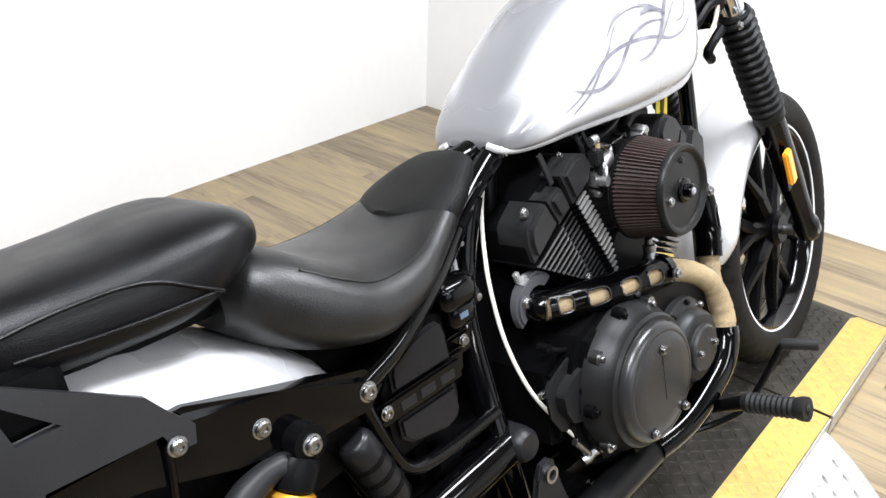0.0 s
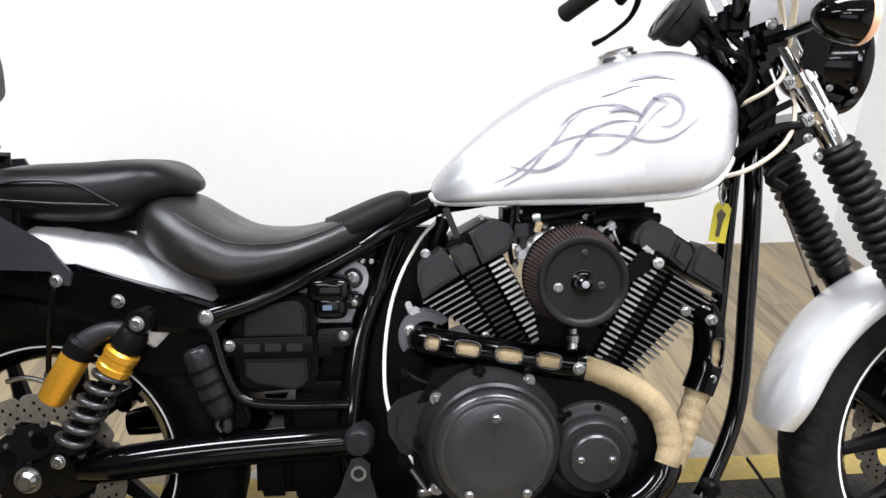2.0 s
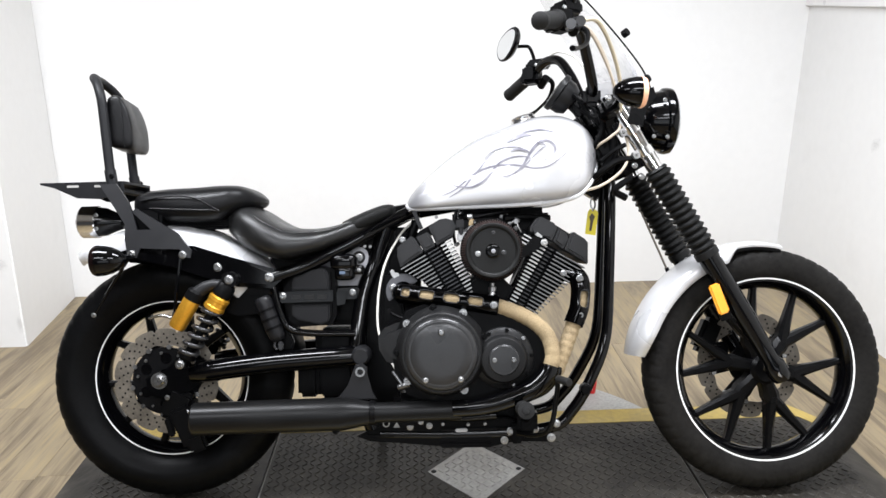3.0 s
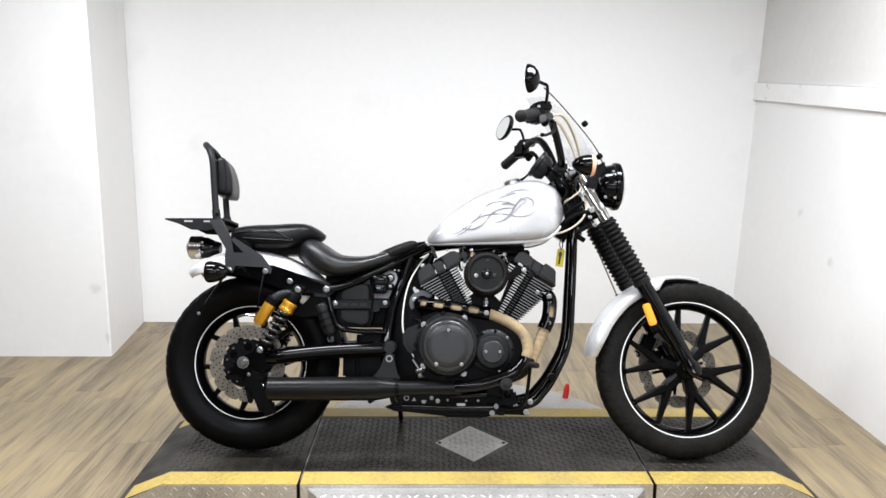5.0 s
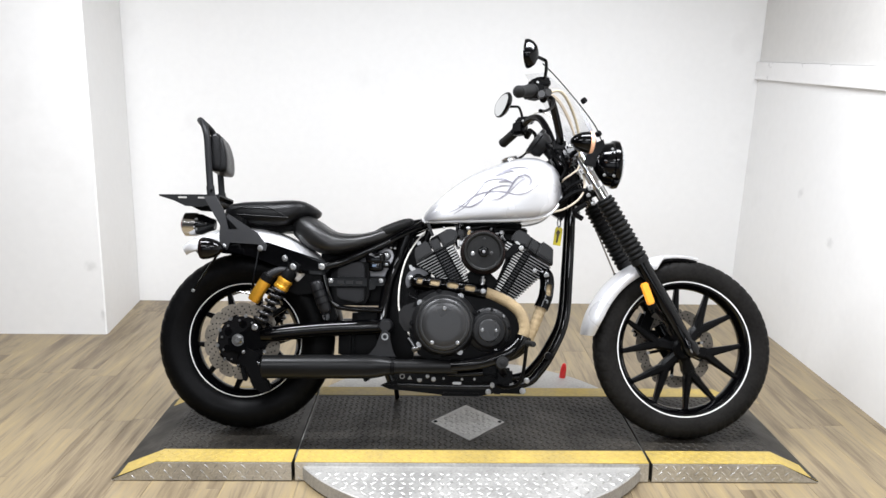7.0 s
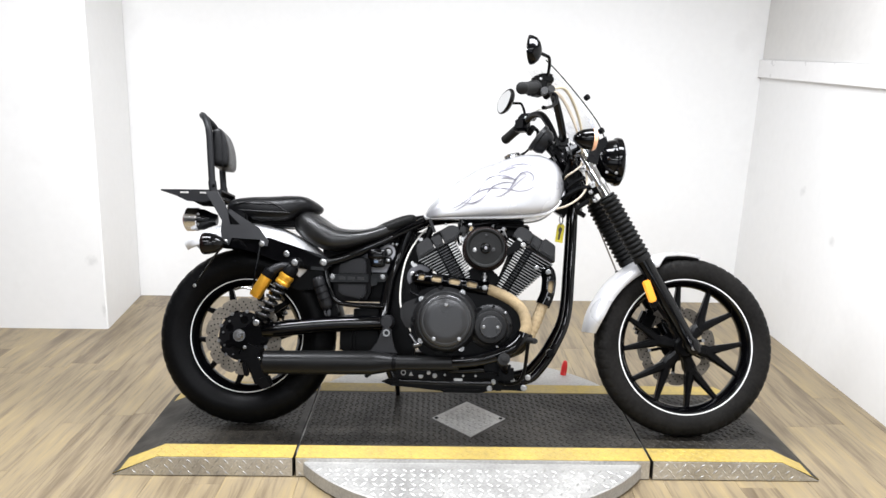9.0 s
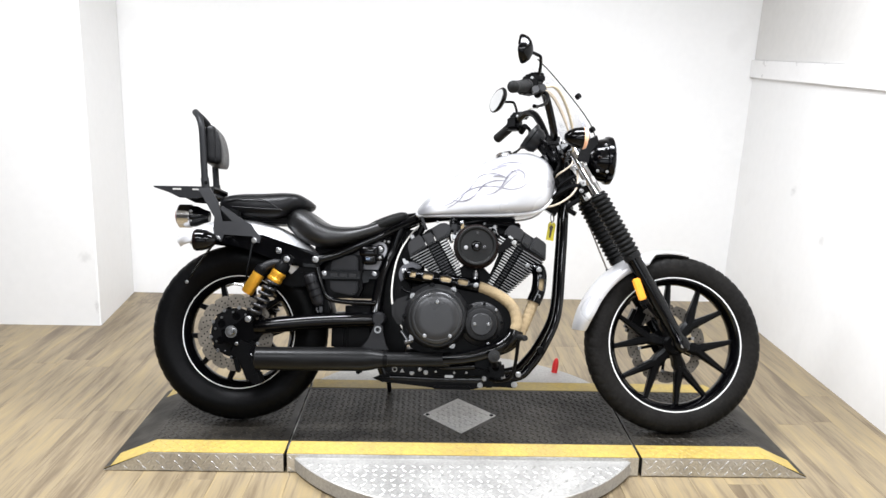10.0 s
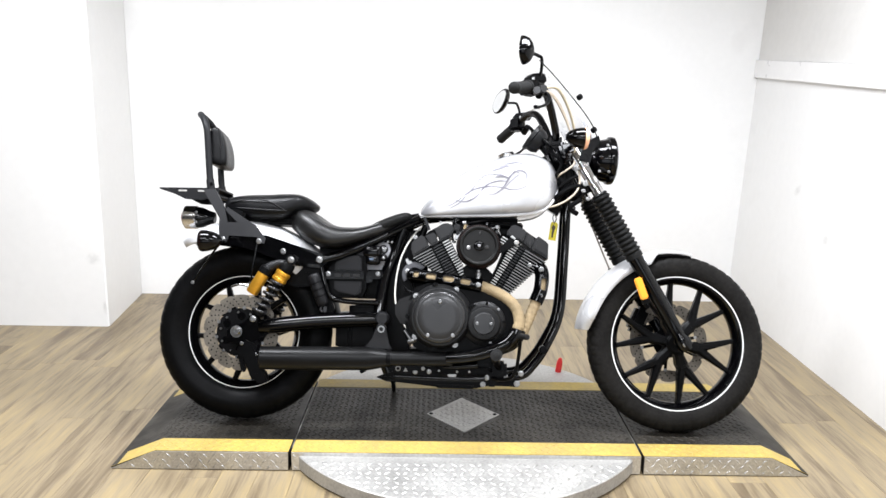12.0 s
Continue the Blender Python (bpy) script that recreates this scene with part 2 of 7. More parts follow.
def plank_material():
    m = bpy.data.materials.new("oak_vinyl_plank")
    m.use_nodes = True
    nt = m.node_tree
    b = nt.nodes["Principled BSDF"]
    co, info = nt.nodes.new("ShaderNodeTexCoord"), nt.nodes.new("ShaderNodeObjectInfo")
    shift = nt.nodes.new("ShaderNodeVectorMath")
    shift.operation = "MULTIPLY_ADD"
    shift.inputs[1].default_value = (1, 1, 1)
    off = nt.nodes.new("ShaderNodeCombineXYZ")
    k = nt.nodes.new("ShaderNodeMath")
    k.operation = "MULTIPLY"
    k.inputs[1].default_value = 37.0
    nt.links.new(info.outputs["Random"], k.inputs[0])
    for n in range(3):
        nt.links.new(k.outputs[0], off.inputs[n])
    nt.links.new(co.outputs["Object"], shift.inputs[0])
    nt.links.new(off.outputs[0], shift.inputs[2])

    def tex(scale, detail, stretch, distort=0.0):
        mp = nt.nodes.new("ShaderNodeMapping")
        mp.inputs["Scale"].default_value = stretch
        nt.links.new(shift.outputs[0], mp.inputs["Vector"])
        n = nt.nodes.new("ShaderNodeTexNoise")
        n.inputs["Scale"].default_value, n.inputs["Detail"].default_value = scale, detail
        n.inputs["Distortion"].default_value = distort
        nt.links.new(mp.outputs[0], n.inputs["Vector"])
        return n.outputs["Fac"]

    grain, cloud = tex(14, 6, (8, 0.40, 8), 0.6), tex(4.0, 4, (5.5, 0.50, 5.5), 0.3)
    ramp = nt.nodes.new("ShaderNodeValToRGB")
    ramp.color_ramp.elements[0].position, ramp.color_ramp.elements[0].color = 0.24, (0.080, 0.054, 0.029, 1)
    ramp.color_ramp.elements[1].position, ramp.color_ramp.elements[1].color = 0.80, (0.385, 0.300, 0.172, 1)
    for at, colour in ((0.40, (0.155, 0.116, 0.069, 1)), (0.52, (0.245, 0.191, 0.114, 1)), (0.64, (0.292, 0.221, 0.115, 1))):
        ramp.color_ramp.elements.new(at).color = colour
    add = nt.nodes.new("ShaderNodeMath")
    add.operation = "MULTIPLY_ADD"
    add.inputs[1].default_value = 0.40
    nt.links.new(grain, add.inputs[0])
    half = nt.nodes.new("ShaderNodeMath")
    half.operation = "MULTIPLY_ADD"
    half.inputs[1].default_value, half.inputs[2].default_value = 0.62, -0.09
    nt.links.new(cloud, half.inputs[0])
    tone = nt.nodes.new("ShaderNodeMath")
    tone.operation = "MULTIPLY_ADD"
    tone.inputs[1].default_value = 0.14
    nt.links.new(info.outputs["Random"], tone.inputs[0])
    nt.links.new(half.outputs[0], tone.inputs[2])
    nt.links.new(tone.outputs[0], add.inputs[2])
    nt.links.new(add.outputs[0], ramp.inputs[0])
    nt.links.new(ramp.outputs[0], b.inputs["Base Color"])
    b.inputs["Roughness"].default_value = 0.42
    bp = nt.nodes.new("ShaderNodeBump")
    bp.inputs["Strength"].default_value, bp.inputs["Distance"].default_value = 0.15, 0.001
    nt.links.new(grain, bp.inputs["Height"])
    nt.links.new(bp.outputs[0], b.inputs["Normal"])
    return m


PLANK = plank_material()


# ---- mesh helpers ----
def mesh_of(bm, material, angle=35):
    bmesh.ops.recalc_face_normals(bm, faces=bm.faces[:])
    me = bpy.data.meshes.new("mesh")
    bm.to_mesh(me)
    bm.free()
    me.materials.append(material)
    me.polygons.foreach_set("use_smooth", [True] * len(me.polygons))
    me.set_sharp_from_angle(angle=radians(angle))
    return me


STEER = {"on": False, "body": None}


def part(name, bm, material, parent, label="", angle=35, set_down=True):
    if STEER["on"]:
        bm.transform(STEER_TURN)
    if STEER["body"] and set_down:
        bm.transform(STEER["body"])
    ob = new(name, mesh_of(bm, material, angle))
    ob.data.name = name
    ob.parent = parent
    if label:
        ob["label"] = label
    return ob


def thing(name, bm, material, label, category, kind="", group=""):
    ob = new(name, mesh_of(bm, material))
    return tagged(ob, label, category, group, kind)


def merge(bm, *others):
    for o in others:
        me = bpy.data.meshes.new("tmp")
        o.to_mesh(me)
        o.free()
        bm.from_mesh(me)
        bpy.data.meshes.remove(me)
    return bm


def sample(pts, n=6):
    """A smooth line through the points, n steps to a span."""
    p = [np.array(q, float) for q in pts]
    if len(p) == 2:
        return [p[0] + (p[1] - p[0]) * k / n for k in range(n + 1)]
    e = [2 * p[0] - p[1], *p, 2 * p[-1] - p[-2]]
    out = []
    for i in range(1, len(e) - 2):
        for k in range(n):
            u = k / n
            out.append(0.5 * (2 * e[i] + (e[i + 1] - e[i - 1]) * u + (2 * e[i - 1] - 5 * e[i] + 4 * e[i + 1] - e[i + 2]) * u * u
                              + (3 * e[i] - e[i - 1] - 3 * e[i + 1] + e[i + 2]) * u ** 3))
    return out + [p[-1]]


def rings_to_bm(rings, cap=True, loop=False):
    bm = bmesh.new()
    vs = [[bm.verts.new(Vector(q)) for q in ring] for ring in rings]
    n = len(vs[0])
    pairs = list(zip(vs, vs[1:])) + ([(vs[-1], vs[0])] if loop else [])
    for a, b in pairs:
        for k in range(n):
            bm.faces.new((a[k], a[(k + 1) % n], b[(k + 1) % n], b[k]))
    if cap and not loop:
        bm.faces.new(vs[0][::-1])
        bm.faces.new(vs[-1])
    return bm


def tube(pts, r, seg=12, n=6, straight=False, wrinkle=None):
    """A round bar along the points. r: one radius or one for each point. wrinkle: (length, depth) of overlapping turns."""
    line = [np.array(q, float) for q in pts] if straight else sample(pts, n)
    rr = np.interp(np.linspace(0, 1, len(line)), np.linspace(0, 1, len(pts)), r) if isinstance(r, (list, tuple)) else [r] * len(line)
    d0 = line[1] - line[0]
    side = np.cross(d0, (0.31, 0.77, 0.56))
    rings, run = [], 0.0
    for k, q in enumerate(line):
        d = line[min(k + 1, len(line) - 1)] - line[max(k - 1, 0)]
        d = d / np.linalg.norm(d)
        side = side - d * (side @ d)
        side = side / np.linalg.norm(side)
        up = np.cross(d, side)
        if k:
            run += np.linalg.norm(q - line[k - 1])
        rad = rr[k]
        if wrinkle:
            rad = rad + wrinkle[1] * ((run / wrinkle[0]) % 1.0 - 0.5)
        rings.append([q + rad * (math.cos(a) * side + math.sin(a) * up) for a in np.arange(seg) * 2 * math.pi / seg])
    return rings_to_bm(rings)


def turned(profile, origin, axis, seg=32, closed=False):
    """A turned body: profile of (radius, distance along the axis from the origin)."""
    m = Matrix.Translation(origin) @ Vector((0, 0, 1)).rotation_difference(Vector(axis)).to_matrix().to_4x4()
    rings = [[m @ Vector((max(r, 1e-4) * math.cos(a), max(r, 1e-4) * math.sin(a), h)) for a in np.arange(seg) * 2 * math.pi / seg] for r, h in profile]
    return rings_to_bm(rings, cap=not closed, loop=closed)


def plate(outline, y0, y1, bevel=0.002, segs=2):
    """A plate cut to an outline of (x, z), from y0 to y1."""
    bm = bmesh.new()
    a = [bm.verts.new((x, y0, z)) for x, z in outline]
    b = [bm.verts.new((x, y1, z)) for x, z in outline]
    n = len(a)
    caps = [bm.faces.new(a), bm.faces.new(b[::-1])]
    for k in range(n):
        bm.faces.new((a[(k + 1) % n], a[k], b[k], b[(k + 1) % n]))
    if bevel:
        edges = list({e for f in caps for e in f.edges})
        bmesh.ops.bevel(bm, geom=edges, offset=bevel, segments=segs, affect="EDGES", clamp_overlap=True)
    return bm


def block(c, size, bevel=0.004, m=None, segs=2):
    bm = bmesh.new()
    bmesh.ops.create_cube(bm, size=1.0, matrix=Matrix.Diagonal((*size, 1)))
    if bevel:
        bmesh.ops.bevel(bm, geom=bm.edges[:], offset=bevel, segments=segs, affect="EDGES", clamp_overlap=True)
    bm.transform(Matrix.Translation(c) @ (m or Matrix()))
    return bm


def bolt(at, axis=(0, -1, 0), r=0.008, h=0.006):
    """A domed bolt head on its washer."""
    r = r * 0.86
    return turned([(r * 1.25, 0), (r * 1.25, h * 0.3), (r, h * 0.35), (r, h * 0.8), (r * 0.8, h), (r * 0.45, h), (r * 0.4, h * 0.7), (0.0, h * 0.7)], at, axis, 14)


def body(sections, power=0.8, n=28, low=None):
    """A rounded body along x from (x, half width, bottom, top, middle) sections."""
    rings = []
    for x, w, zb, zt, zm in sections:
        ring = []
        for a in np.arange(n) * 2 * math.pi / n:
            c, s = math.cos(a), math.sin(a)
            y = w * math.copysign(abs(c) ** (low[0] if low and s < 0 else power), c)
            z = zm + (zt - zm) * s ** 0.9 if s >= 0 else zm - (zm - zb) * abs(s) ** (low[1] if low else 0.6)
            ring.append((x, y, z))
        rings.append(ring)
    return rings_to_bm(rings)


def grow(sections, n=4):
    return sample(sections, n)


# ---- the room ----
def slab(name, lo, hi, material, label, category, bevel=0.0):
    c = [(a + b) / 2 for a, b in zip(lo, hi)]
    return thing(name, block(c, [b - a for a, b in zip(lo, hi)], bevel), material, label, category, "structure")


NORTH, EAST, RETURN_Y = 1.961, 2.452, 1.308
slab("wall_north", (-1.2, NORTH, -0.02), (EAST + 0.30, NORTH + 0.12, 2.5), WHITE_WALL, "plain white painted wall behind the motorcycle", "wall")


def east_face(y, z):
    """The side wall stands a little askew: x of its face."""
    return EAST - 0.005 + 0.022 * y + 0.040 * z


def skewed(y0, y1, lows, highs, depth):
    """A board or wall on the side wall's face, from y0 to y1; bottom and top heights at both ends; depth: into the room (minus) or behind."""
    bm = bmesh.new()
    rings = []
    for y, lo, hi in ((y0, lows[0], highs[0]), (y1, lows[1], highs[1])):
        a, b = east_face(y, lo), east_face(y, hi)
        rings.append([(a, y, lo), (b, y, hi), (b + depth, y, hi), (a + depth, y, lo)])
    return rings_to_bm(rings)


thing("wall_east", skewed(-5.0, NORTH, (-0.02, -0.02), (2.5, 2.5), 0.12), WHITE_WALL, "white painted side wall with a trim ledge", "wall", "structure")
bm = bmesh.new()
for x0, x1, z0, z1 in ((-4.0, ASSUMED_WINDOW[0], -0.02, 2.5), (ASSUMED_WINDOW[1], EAST + 0.12, -0.02, 2.5), (ASSUMED_WINDOW[0], ASSUMED_WINDOW[1], -0.02, ASSUMED_WINDOW[2]), (ASSUMED_WINDOW[0], ASSUMED_WINDOW[1], ASSUMED_WINDOW[3], 2.5)):
    merge(bm, block(((x0 + x1) / 2, -5.06, (z0 + z1) / 2), (x1 - x0, 0.12, z1 - z0), 0.0))
thing("wall_south", bm, DIM_WALL, "unseen wall darkened to cut reflections, with an added window opening", "wall", "structure")
# Window never in view, added as an opening for the fill light
window = new("assumed_window_1")
tagged(window, "assumed window behind the camera, added to hold a fill light", "window", "", "structure")
wx, wz = (ASSUMED_WINDOW[0] + ASSUMED_WINDOW[1]) / 2, (ASSUMED_WINDOW[2] + ASSUMED_WINDOW[3]) / 2
for x0, x1, z0, z1 in ((ASSUMED_WINDOW[0], ASSUMED_WINDOW[1], ASSUMED_WINDOW[2], ASSUMED_WINDOW[2] + 0.05), (ASSUMED_WINDOW[0], ASSUMED_WINDOW[1], ASSUMED_WINDOW[3] - 0.05, ASSUMED_WINDOW[3]), (ASSUMED_WINDOW[0], ASSUMED_WINDOW[0] + 0.05, ASSUMED_WINDOW[2] + 0.05, ASSUMED_WINDOW[3] - 0.05), (ASSUMED_WINDOW[1] - 0.05, ASSUMED_WINDOW[1], ASSUMED_WINDOW[2] + 0.05, ASSUMED_WINDOW[3] - 0.05), (wx - 0.02, wx + 0.02, ASSUMED_WINDOW[2] + 0.05, ASSUMED_WINDOW[3] - 0.05)):
    part("window_frame", block(((x0 + x1) / 2, -5.06, (z0 + z1) / 2), (x1 - x0, 0.06, z1 - z0), 0.003), MATTE_BLACK, window)
for x0, x1 in ((ASSUMED_WINDOW[0] + 0.05, wx - 0.02), (wx + 0.02, ASSUMED_WINDOW[1] - 0.05)):
    part("pane", block(((x0 + x1) / 2, -5.06, wz), (x1 - x0, 0.008, ASSUMED_WINDOW[3] - ASSUMED_WINDOW[2] - 0.1), 0.0), SCREEN, window).visible_shadow = False
slab("wall_west", (-4.12, -5.12, -0.02), (-4.0, NORTH, 2.5), DIM_WALL, "unseen wall darkened to cut reflected light", "wall")
bm = bmesh.new()
foot = [(-4.0, RETURN_Y), (-0.973, RETURN_Y), (-1.040, NORTH), (-4.0, NORTH)]
lo, hi = [bm.verts.new((x, y, -0.02)) for x, y in foot], [bm.verts.new((x, y, 2.5)) for x, y in foot]
for k in range(4):
    bm.faces.new((lo[k], lo[(k + 1) % 4], hi[(k + 1) % 4], hi[k]))
bm.faces.new(lo[::-1]), bm.faces.new(hi)
bmesh.ops.bevel(bm, geom=[e for e in bm.edges if abs(e.verts[0].co.z - e.verts[1].co.z) > 1], offset=0.006, segments=3, affect="EDGES")
thing("wall_northwest", bm, WHITE_WALL, "white painted projecting wall corner with scuffs", "wall", "structure")
slab("ceiling", (-4.12, -5.12, 2.5), (EAST + 0.12, NORTH + 0.12, 2.6), CEILING, "unseen ceiling, greyed to cut fill light from above", "ceiling")
ledge = skewed(-5.0, NORTH - 0.002, (1.060, 1.330), (1.140, 1.428), -0.020)
bmesh.ops.bevel(ledge, geom=[e for e in ledge.edges if abs(e.verts[0].co.y - e.verts[1].co.y) > 1], offset=0.003, segments=2, affect="EDGES")
# Thin sheet carrying the painted shade over the upper side wall
thing("wall_east_upper", skewed(-4.99, NORTH - 0.003, (1.142, 1.430), (2.496, 2.496), -0.004), SHADED_WALL, "side wall above the trim ledge, its shade painted as a greyer tone", "wall", "structure")
thing("trim_ledge", ledge, TRIM_WHITE, "white painted trim ledge along the side wall", "trim", "structure")

def scuff_material():
    m = bpy.data.materials.new("grey_scuff")
    m.use_nodes = True
    nt = m.node_tree
    b = nt.nodes["Principled BSDF"]
    b.inputs["Base Color"].default_value, b.inputs["Roughness"].default_value = (0.30, 0.29, 0.27, 1), 0.7
    co, ball, n, mul, span = [nt.nodes.new(k) for k in ("ShaderNodeTexCoord", "ShaderNodeTexGradient", "ShaderNodeTexNoise", "ShaderNodeMath", "ShaderNodeMapRange")]
    place = nt.nodes.new("ShaderNodeMapping")
    place.inputs["Location"].default_value, place.inputs["Scale"].default_value = (-1, -1, -1), (2, 2, 2)
    ball.gradient_type, mul.operation = "SPHERICAL", "MULTIPLY"
    n.inputs["Scale"].default_value, n.inputs["Detail"].default_value = 60, 5
    span.inputs[1].default_value, span.inputs[2].default_value, span.inputs[4].default_value = 0.12, 0.42, 0.13
    nt.links.new(co.outputs["Generated"], place.inputs[0])
    nt.links.new(place.outputs[0], ball.inputs[0])
    nt.links.new(co.outputs["Object"], n.inputs["Vector"])
    nt.links.new(ball.outputs["Fac"], mul.inputs[0]), nt.links.new(n.outputs["Fac"], mul.inputs[1])
    nt.links.new(mul.outputs[0], span.inputs[0])
    nt.links.new(span.outputs[0], b.inputs["Alpha"])
    return m


SCUFF = scuff_material()


def scuff(corners, wall):
    """A scuffed patch, a hair proud of a wall."""
    bm = bmesh.new()
    bm.faces.new([bm.verts.new(c) for c in corners])
    part("scuff_mark", bm, SCUFF, wall, "faint grey scuff mark")


for y, z, wy, wz, tilt in ((0.86, 0.60, 0.05, 0.035, 0.4), (1.22, 0.78, 0.06, 0.03, -0.3)):
    scuff([(east_face(y + a, z + c) - 0.002, y + a, z + c + tilt * a) for a, c in ((-wy, -wz), (-wy, wz), (wy, wz), (wy, -wz))], bpy.data.objects["wall_east"])
for x, z, wx, wz in ((-1.03, 0.36, 0.05, 0.045), (-0.985, 0.10, 0.02, 0.05)):
    scuff([(x + a, RETURN_Y - 0.003, z + c) for a, c in ((-wx, -wz), (wx, -wz), (wx, wz), (-wx, wz))], bpy.data.objects["wall_northwest"])

# ---- the display platform ----
DECK_Z, Y_NEAR, Y_FAR = 0.065, -0.212, 0.444
X_ENDS, X_BENDS, X_SEAMS = (-0.352, 1.982), (-0.204, 1.852), (0.243, 1.419)
DISC_X, DISC_Y, DISC_R = 0.83, 0.14, 0.66

turntable = thing("turntable", turned([(0.0, 0.0), (DISC_R - 0.004, 0.0), (DISC_R, 0.004), (DISC_R, 0.047), (DISC_R - 0.004, 0.050), (0.0, 0.050)], (DISC_X, DISC_Y, 0.004), (0, 0, 1), 96),
                  TREAD_WORN, "round aluminium tread-plate turntable under the display platform", "turntable")


def lugs(spots, length, width, height):
    """Raised tread lugs, crossed in pairs, on a sloping or level top: spots of (x, y, z, slope along x, which way)."""
    verts, faces = [], []
    for x, y, z, slope, way in spots:
        ca, sa = math.cos(radians(45 if way else -45)), math.sin(radians(45 if way else -45))
        base = len(verts)
        for u, v, h in ((-1, 0, 0), (-0.35, -1, 0), (0.35, -1, 0), (1, 0, 0), (0.35, 1, 0), (-0.35, 1, 0), (-0.55, 0, 1), (0.55, 0, 1)):
            dx, dy = u * length / 2 * ca - v * width / 2 * sa, u * length / 2 * sa + v * width / 2 * ca
            verts.append((x + dx, y + dy, z + slope * dx + h * height))
        faces += [[base + i for i in f] for f in ((0, 1, 6), (1, 2, 7, 6), (2, 3, 7), (3, 4, 7), (4, 5, 6, 7), (5, 0, 6))]
    me = bpy.data.meshes.new("lugs")
    me.from_pydata(verts, [], faces)
    bm = bmesh.new()
    bm.from_mesh(me)
    bpy.data.meshes.remove(me)
    return bm


def deck_height(x):
    if x < X_BENDS[0]:
        return DECK_Z * (x - X_ENDS[0]) / (X_BENDS[0] - X_ENDS[0]), DECK_Z / (X_BENDS[0] - X_ENDS[0])
    if x > X_BENDS[1]:
        return DECK_Z * (X_ENDS[1] - x) / (X_ENDS[1] - X_BENDS[1]), -DECK_Z / (X_ENDS[1] - X_BENDS[1])
    return DECK_Z, 0.0


def lug_field(x0, x1, y0, y1, step, length, width, height, lift, skip=None):
    spots = []
    for i in range(int((x1 - x0) / step)):
        for j in range(int((y1 - y0) / step)):
            x, y = x0 + (i + 0.5) * step, y0 + (j + 0.5) * step
            if skip and skip(x, y):
                continue
            z, s = deck_height(x)
            spots.append((x, y, z + lift, s, (i + j) % 2))
    return lugs(spots, length, width, height)


platform = new("display_platform")
tagged(platform, "low black steel display platform with yellow edge stripes and ramped ends", "platform")


def deck(x0, x1, xb=None):
    """A deck piece with its ramped end, as an extruded outline."""
    out = [(x0, 0.002), (x1, 0.002)]
    if xb is None:
        out += [(x1, DECK_Z), (x0, DECK_Z)]
    elif xb < x1 and xb - x0 < x1 - xb:
        out = [(x0, 0.002), (x1, 0.002), (x1, DECK_Z), (xb, DECK_Z), (x0, 0.006)]
    else:
        out = [(x0, 0.002), (x1, 0.002), (x1, 0.006), (xb, DECK_Z), (x0, DECK_Z)]
    return plate(out, Y_NEAR, Y_FAR, 0.0015)


GAP = 0.004
pieces = [("deck_ramp", X_ENDS[0], X_SEAMS[0] - GAP, X_BENDS[0]), ("deck_centre", X_SEAMS[0] + GAP, X_SEAMS[1] - GAP, None), ("deck_ramp", X_SEAMS[1] + GAP, X_ENDS[1], X_BENDS[1])]


def over_deck(x0, x1, y0, y1, lift):
    """A thin sheet laid over the deck, following its ramps."""
    xs = [x0] + [b for b in X_BENDS if x0 < b < x1] + [x1]
    rings = []
    for x in xs:
        z = max(deck_height(x)[0], 0.005)
        rings.append([(x, y0, z), (x, y1, z), (x, y1, z + lift), (x, y0, z + lift)])
    return rings_to_bm(rings)


DIAMOND_X, DIAMOND_Y = 0.829, 0.109


def on_diamond(x, y):
    return abs(x - DIAMOND_X) / 0.135 + abs(y - DIAMOND_Y) / 0.155 < 1.08


for nm, x0, x1, xb in pieces:
    piece = part(nm, deck(x0, x1, xb), DECK_BLACK, platform)
    part("tread_pattern", lug_field(x0 + 0.004, x1 - 0.004, Y_NEAR + 0.1, Y_FAR - 0.09, 0.021, 0.023, 0.0065, 0.0016, 0.0, on_diamond), DECK_BLACK, piece)["kind"] = "stuff"
    for y0, y1 in ((Y_NEAR, Y_NEAR + 0.092), (Y_FAR - 0.085, Y_FAR)):
        stripe = part("yellow_stripe", over_deck(x0 + 0.001, x1 - 0.001, y0 + 0.001, y1, 0.0012), DECK_YELLOW, piece, "chipped yellow edge stripe")
    part("stripe_tread", lug_field(x0 + 0.01, x1 - 0.01, Y_NEAR + 0.003, Y_NEAR + 0.09, 0.021, 0.021, 0.006, 0.0012, 0.0012), DECK_YELLOW, piece)["kind"] = "stuff"
    side = [(x0 + 0.002, 0.003), (x1 - 0.002, 0.003), (x1 - 0.002, deck_height(x1 - 0.002)[0] + 0.0005)] + [(b, DECK_Z) for b in X_BENDS[::-1] if x0 < b < x1] + [(x0 + 0.002, deck_height(x0 + 0.002)[0] + 0.0005)]
    cheek = part("side_plate", plate(side, Y_NEAR - 0.004, Y_NEAR, 0.0008), TREAD, piece, "aluminium tread-plate side edge")
    spots = []
    for i in range(int((x1 - x0) / 0.03)):
        for j in range(3):
            x, z = x0 + 0.014 + i * 0.03 + (j % 2) * 0.015, 0.012 + j * 0.02
            if z + 0.012 < deck_height(x)[0] and z + 0.012 < deck_height(min(x + 0.012, X_ENDS[1] - 0.001))[0] and not (nm == "deck_centre" and abs(x - DISC_X) < 0.51):
                spots.append((x, z, 0.0, 0.0, (i + j) % 2))
    if spots:
        bm = lugs(spots, 0.022, 0.006, 0.0014)
        bm.transform(Matrix.Translation((0, Y_NEAR - 0.004, 0)) @ pose(0, 0, 0, 90))
        part("side_tread", bm, TREAD, cheek)["kind"] = "stuff"
bm = bmesh.new()
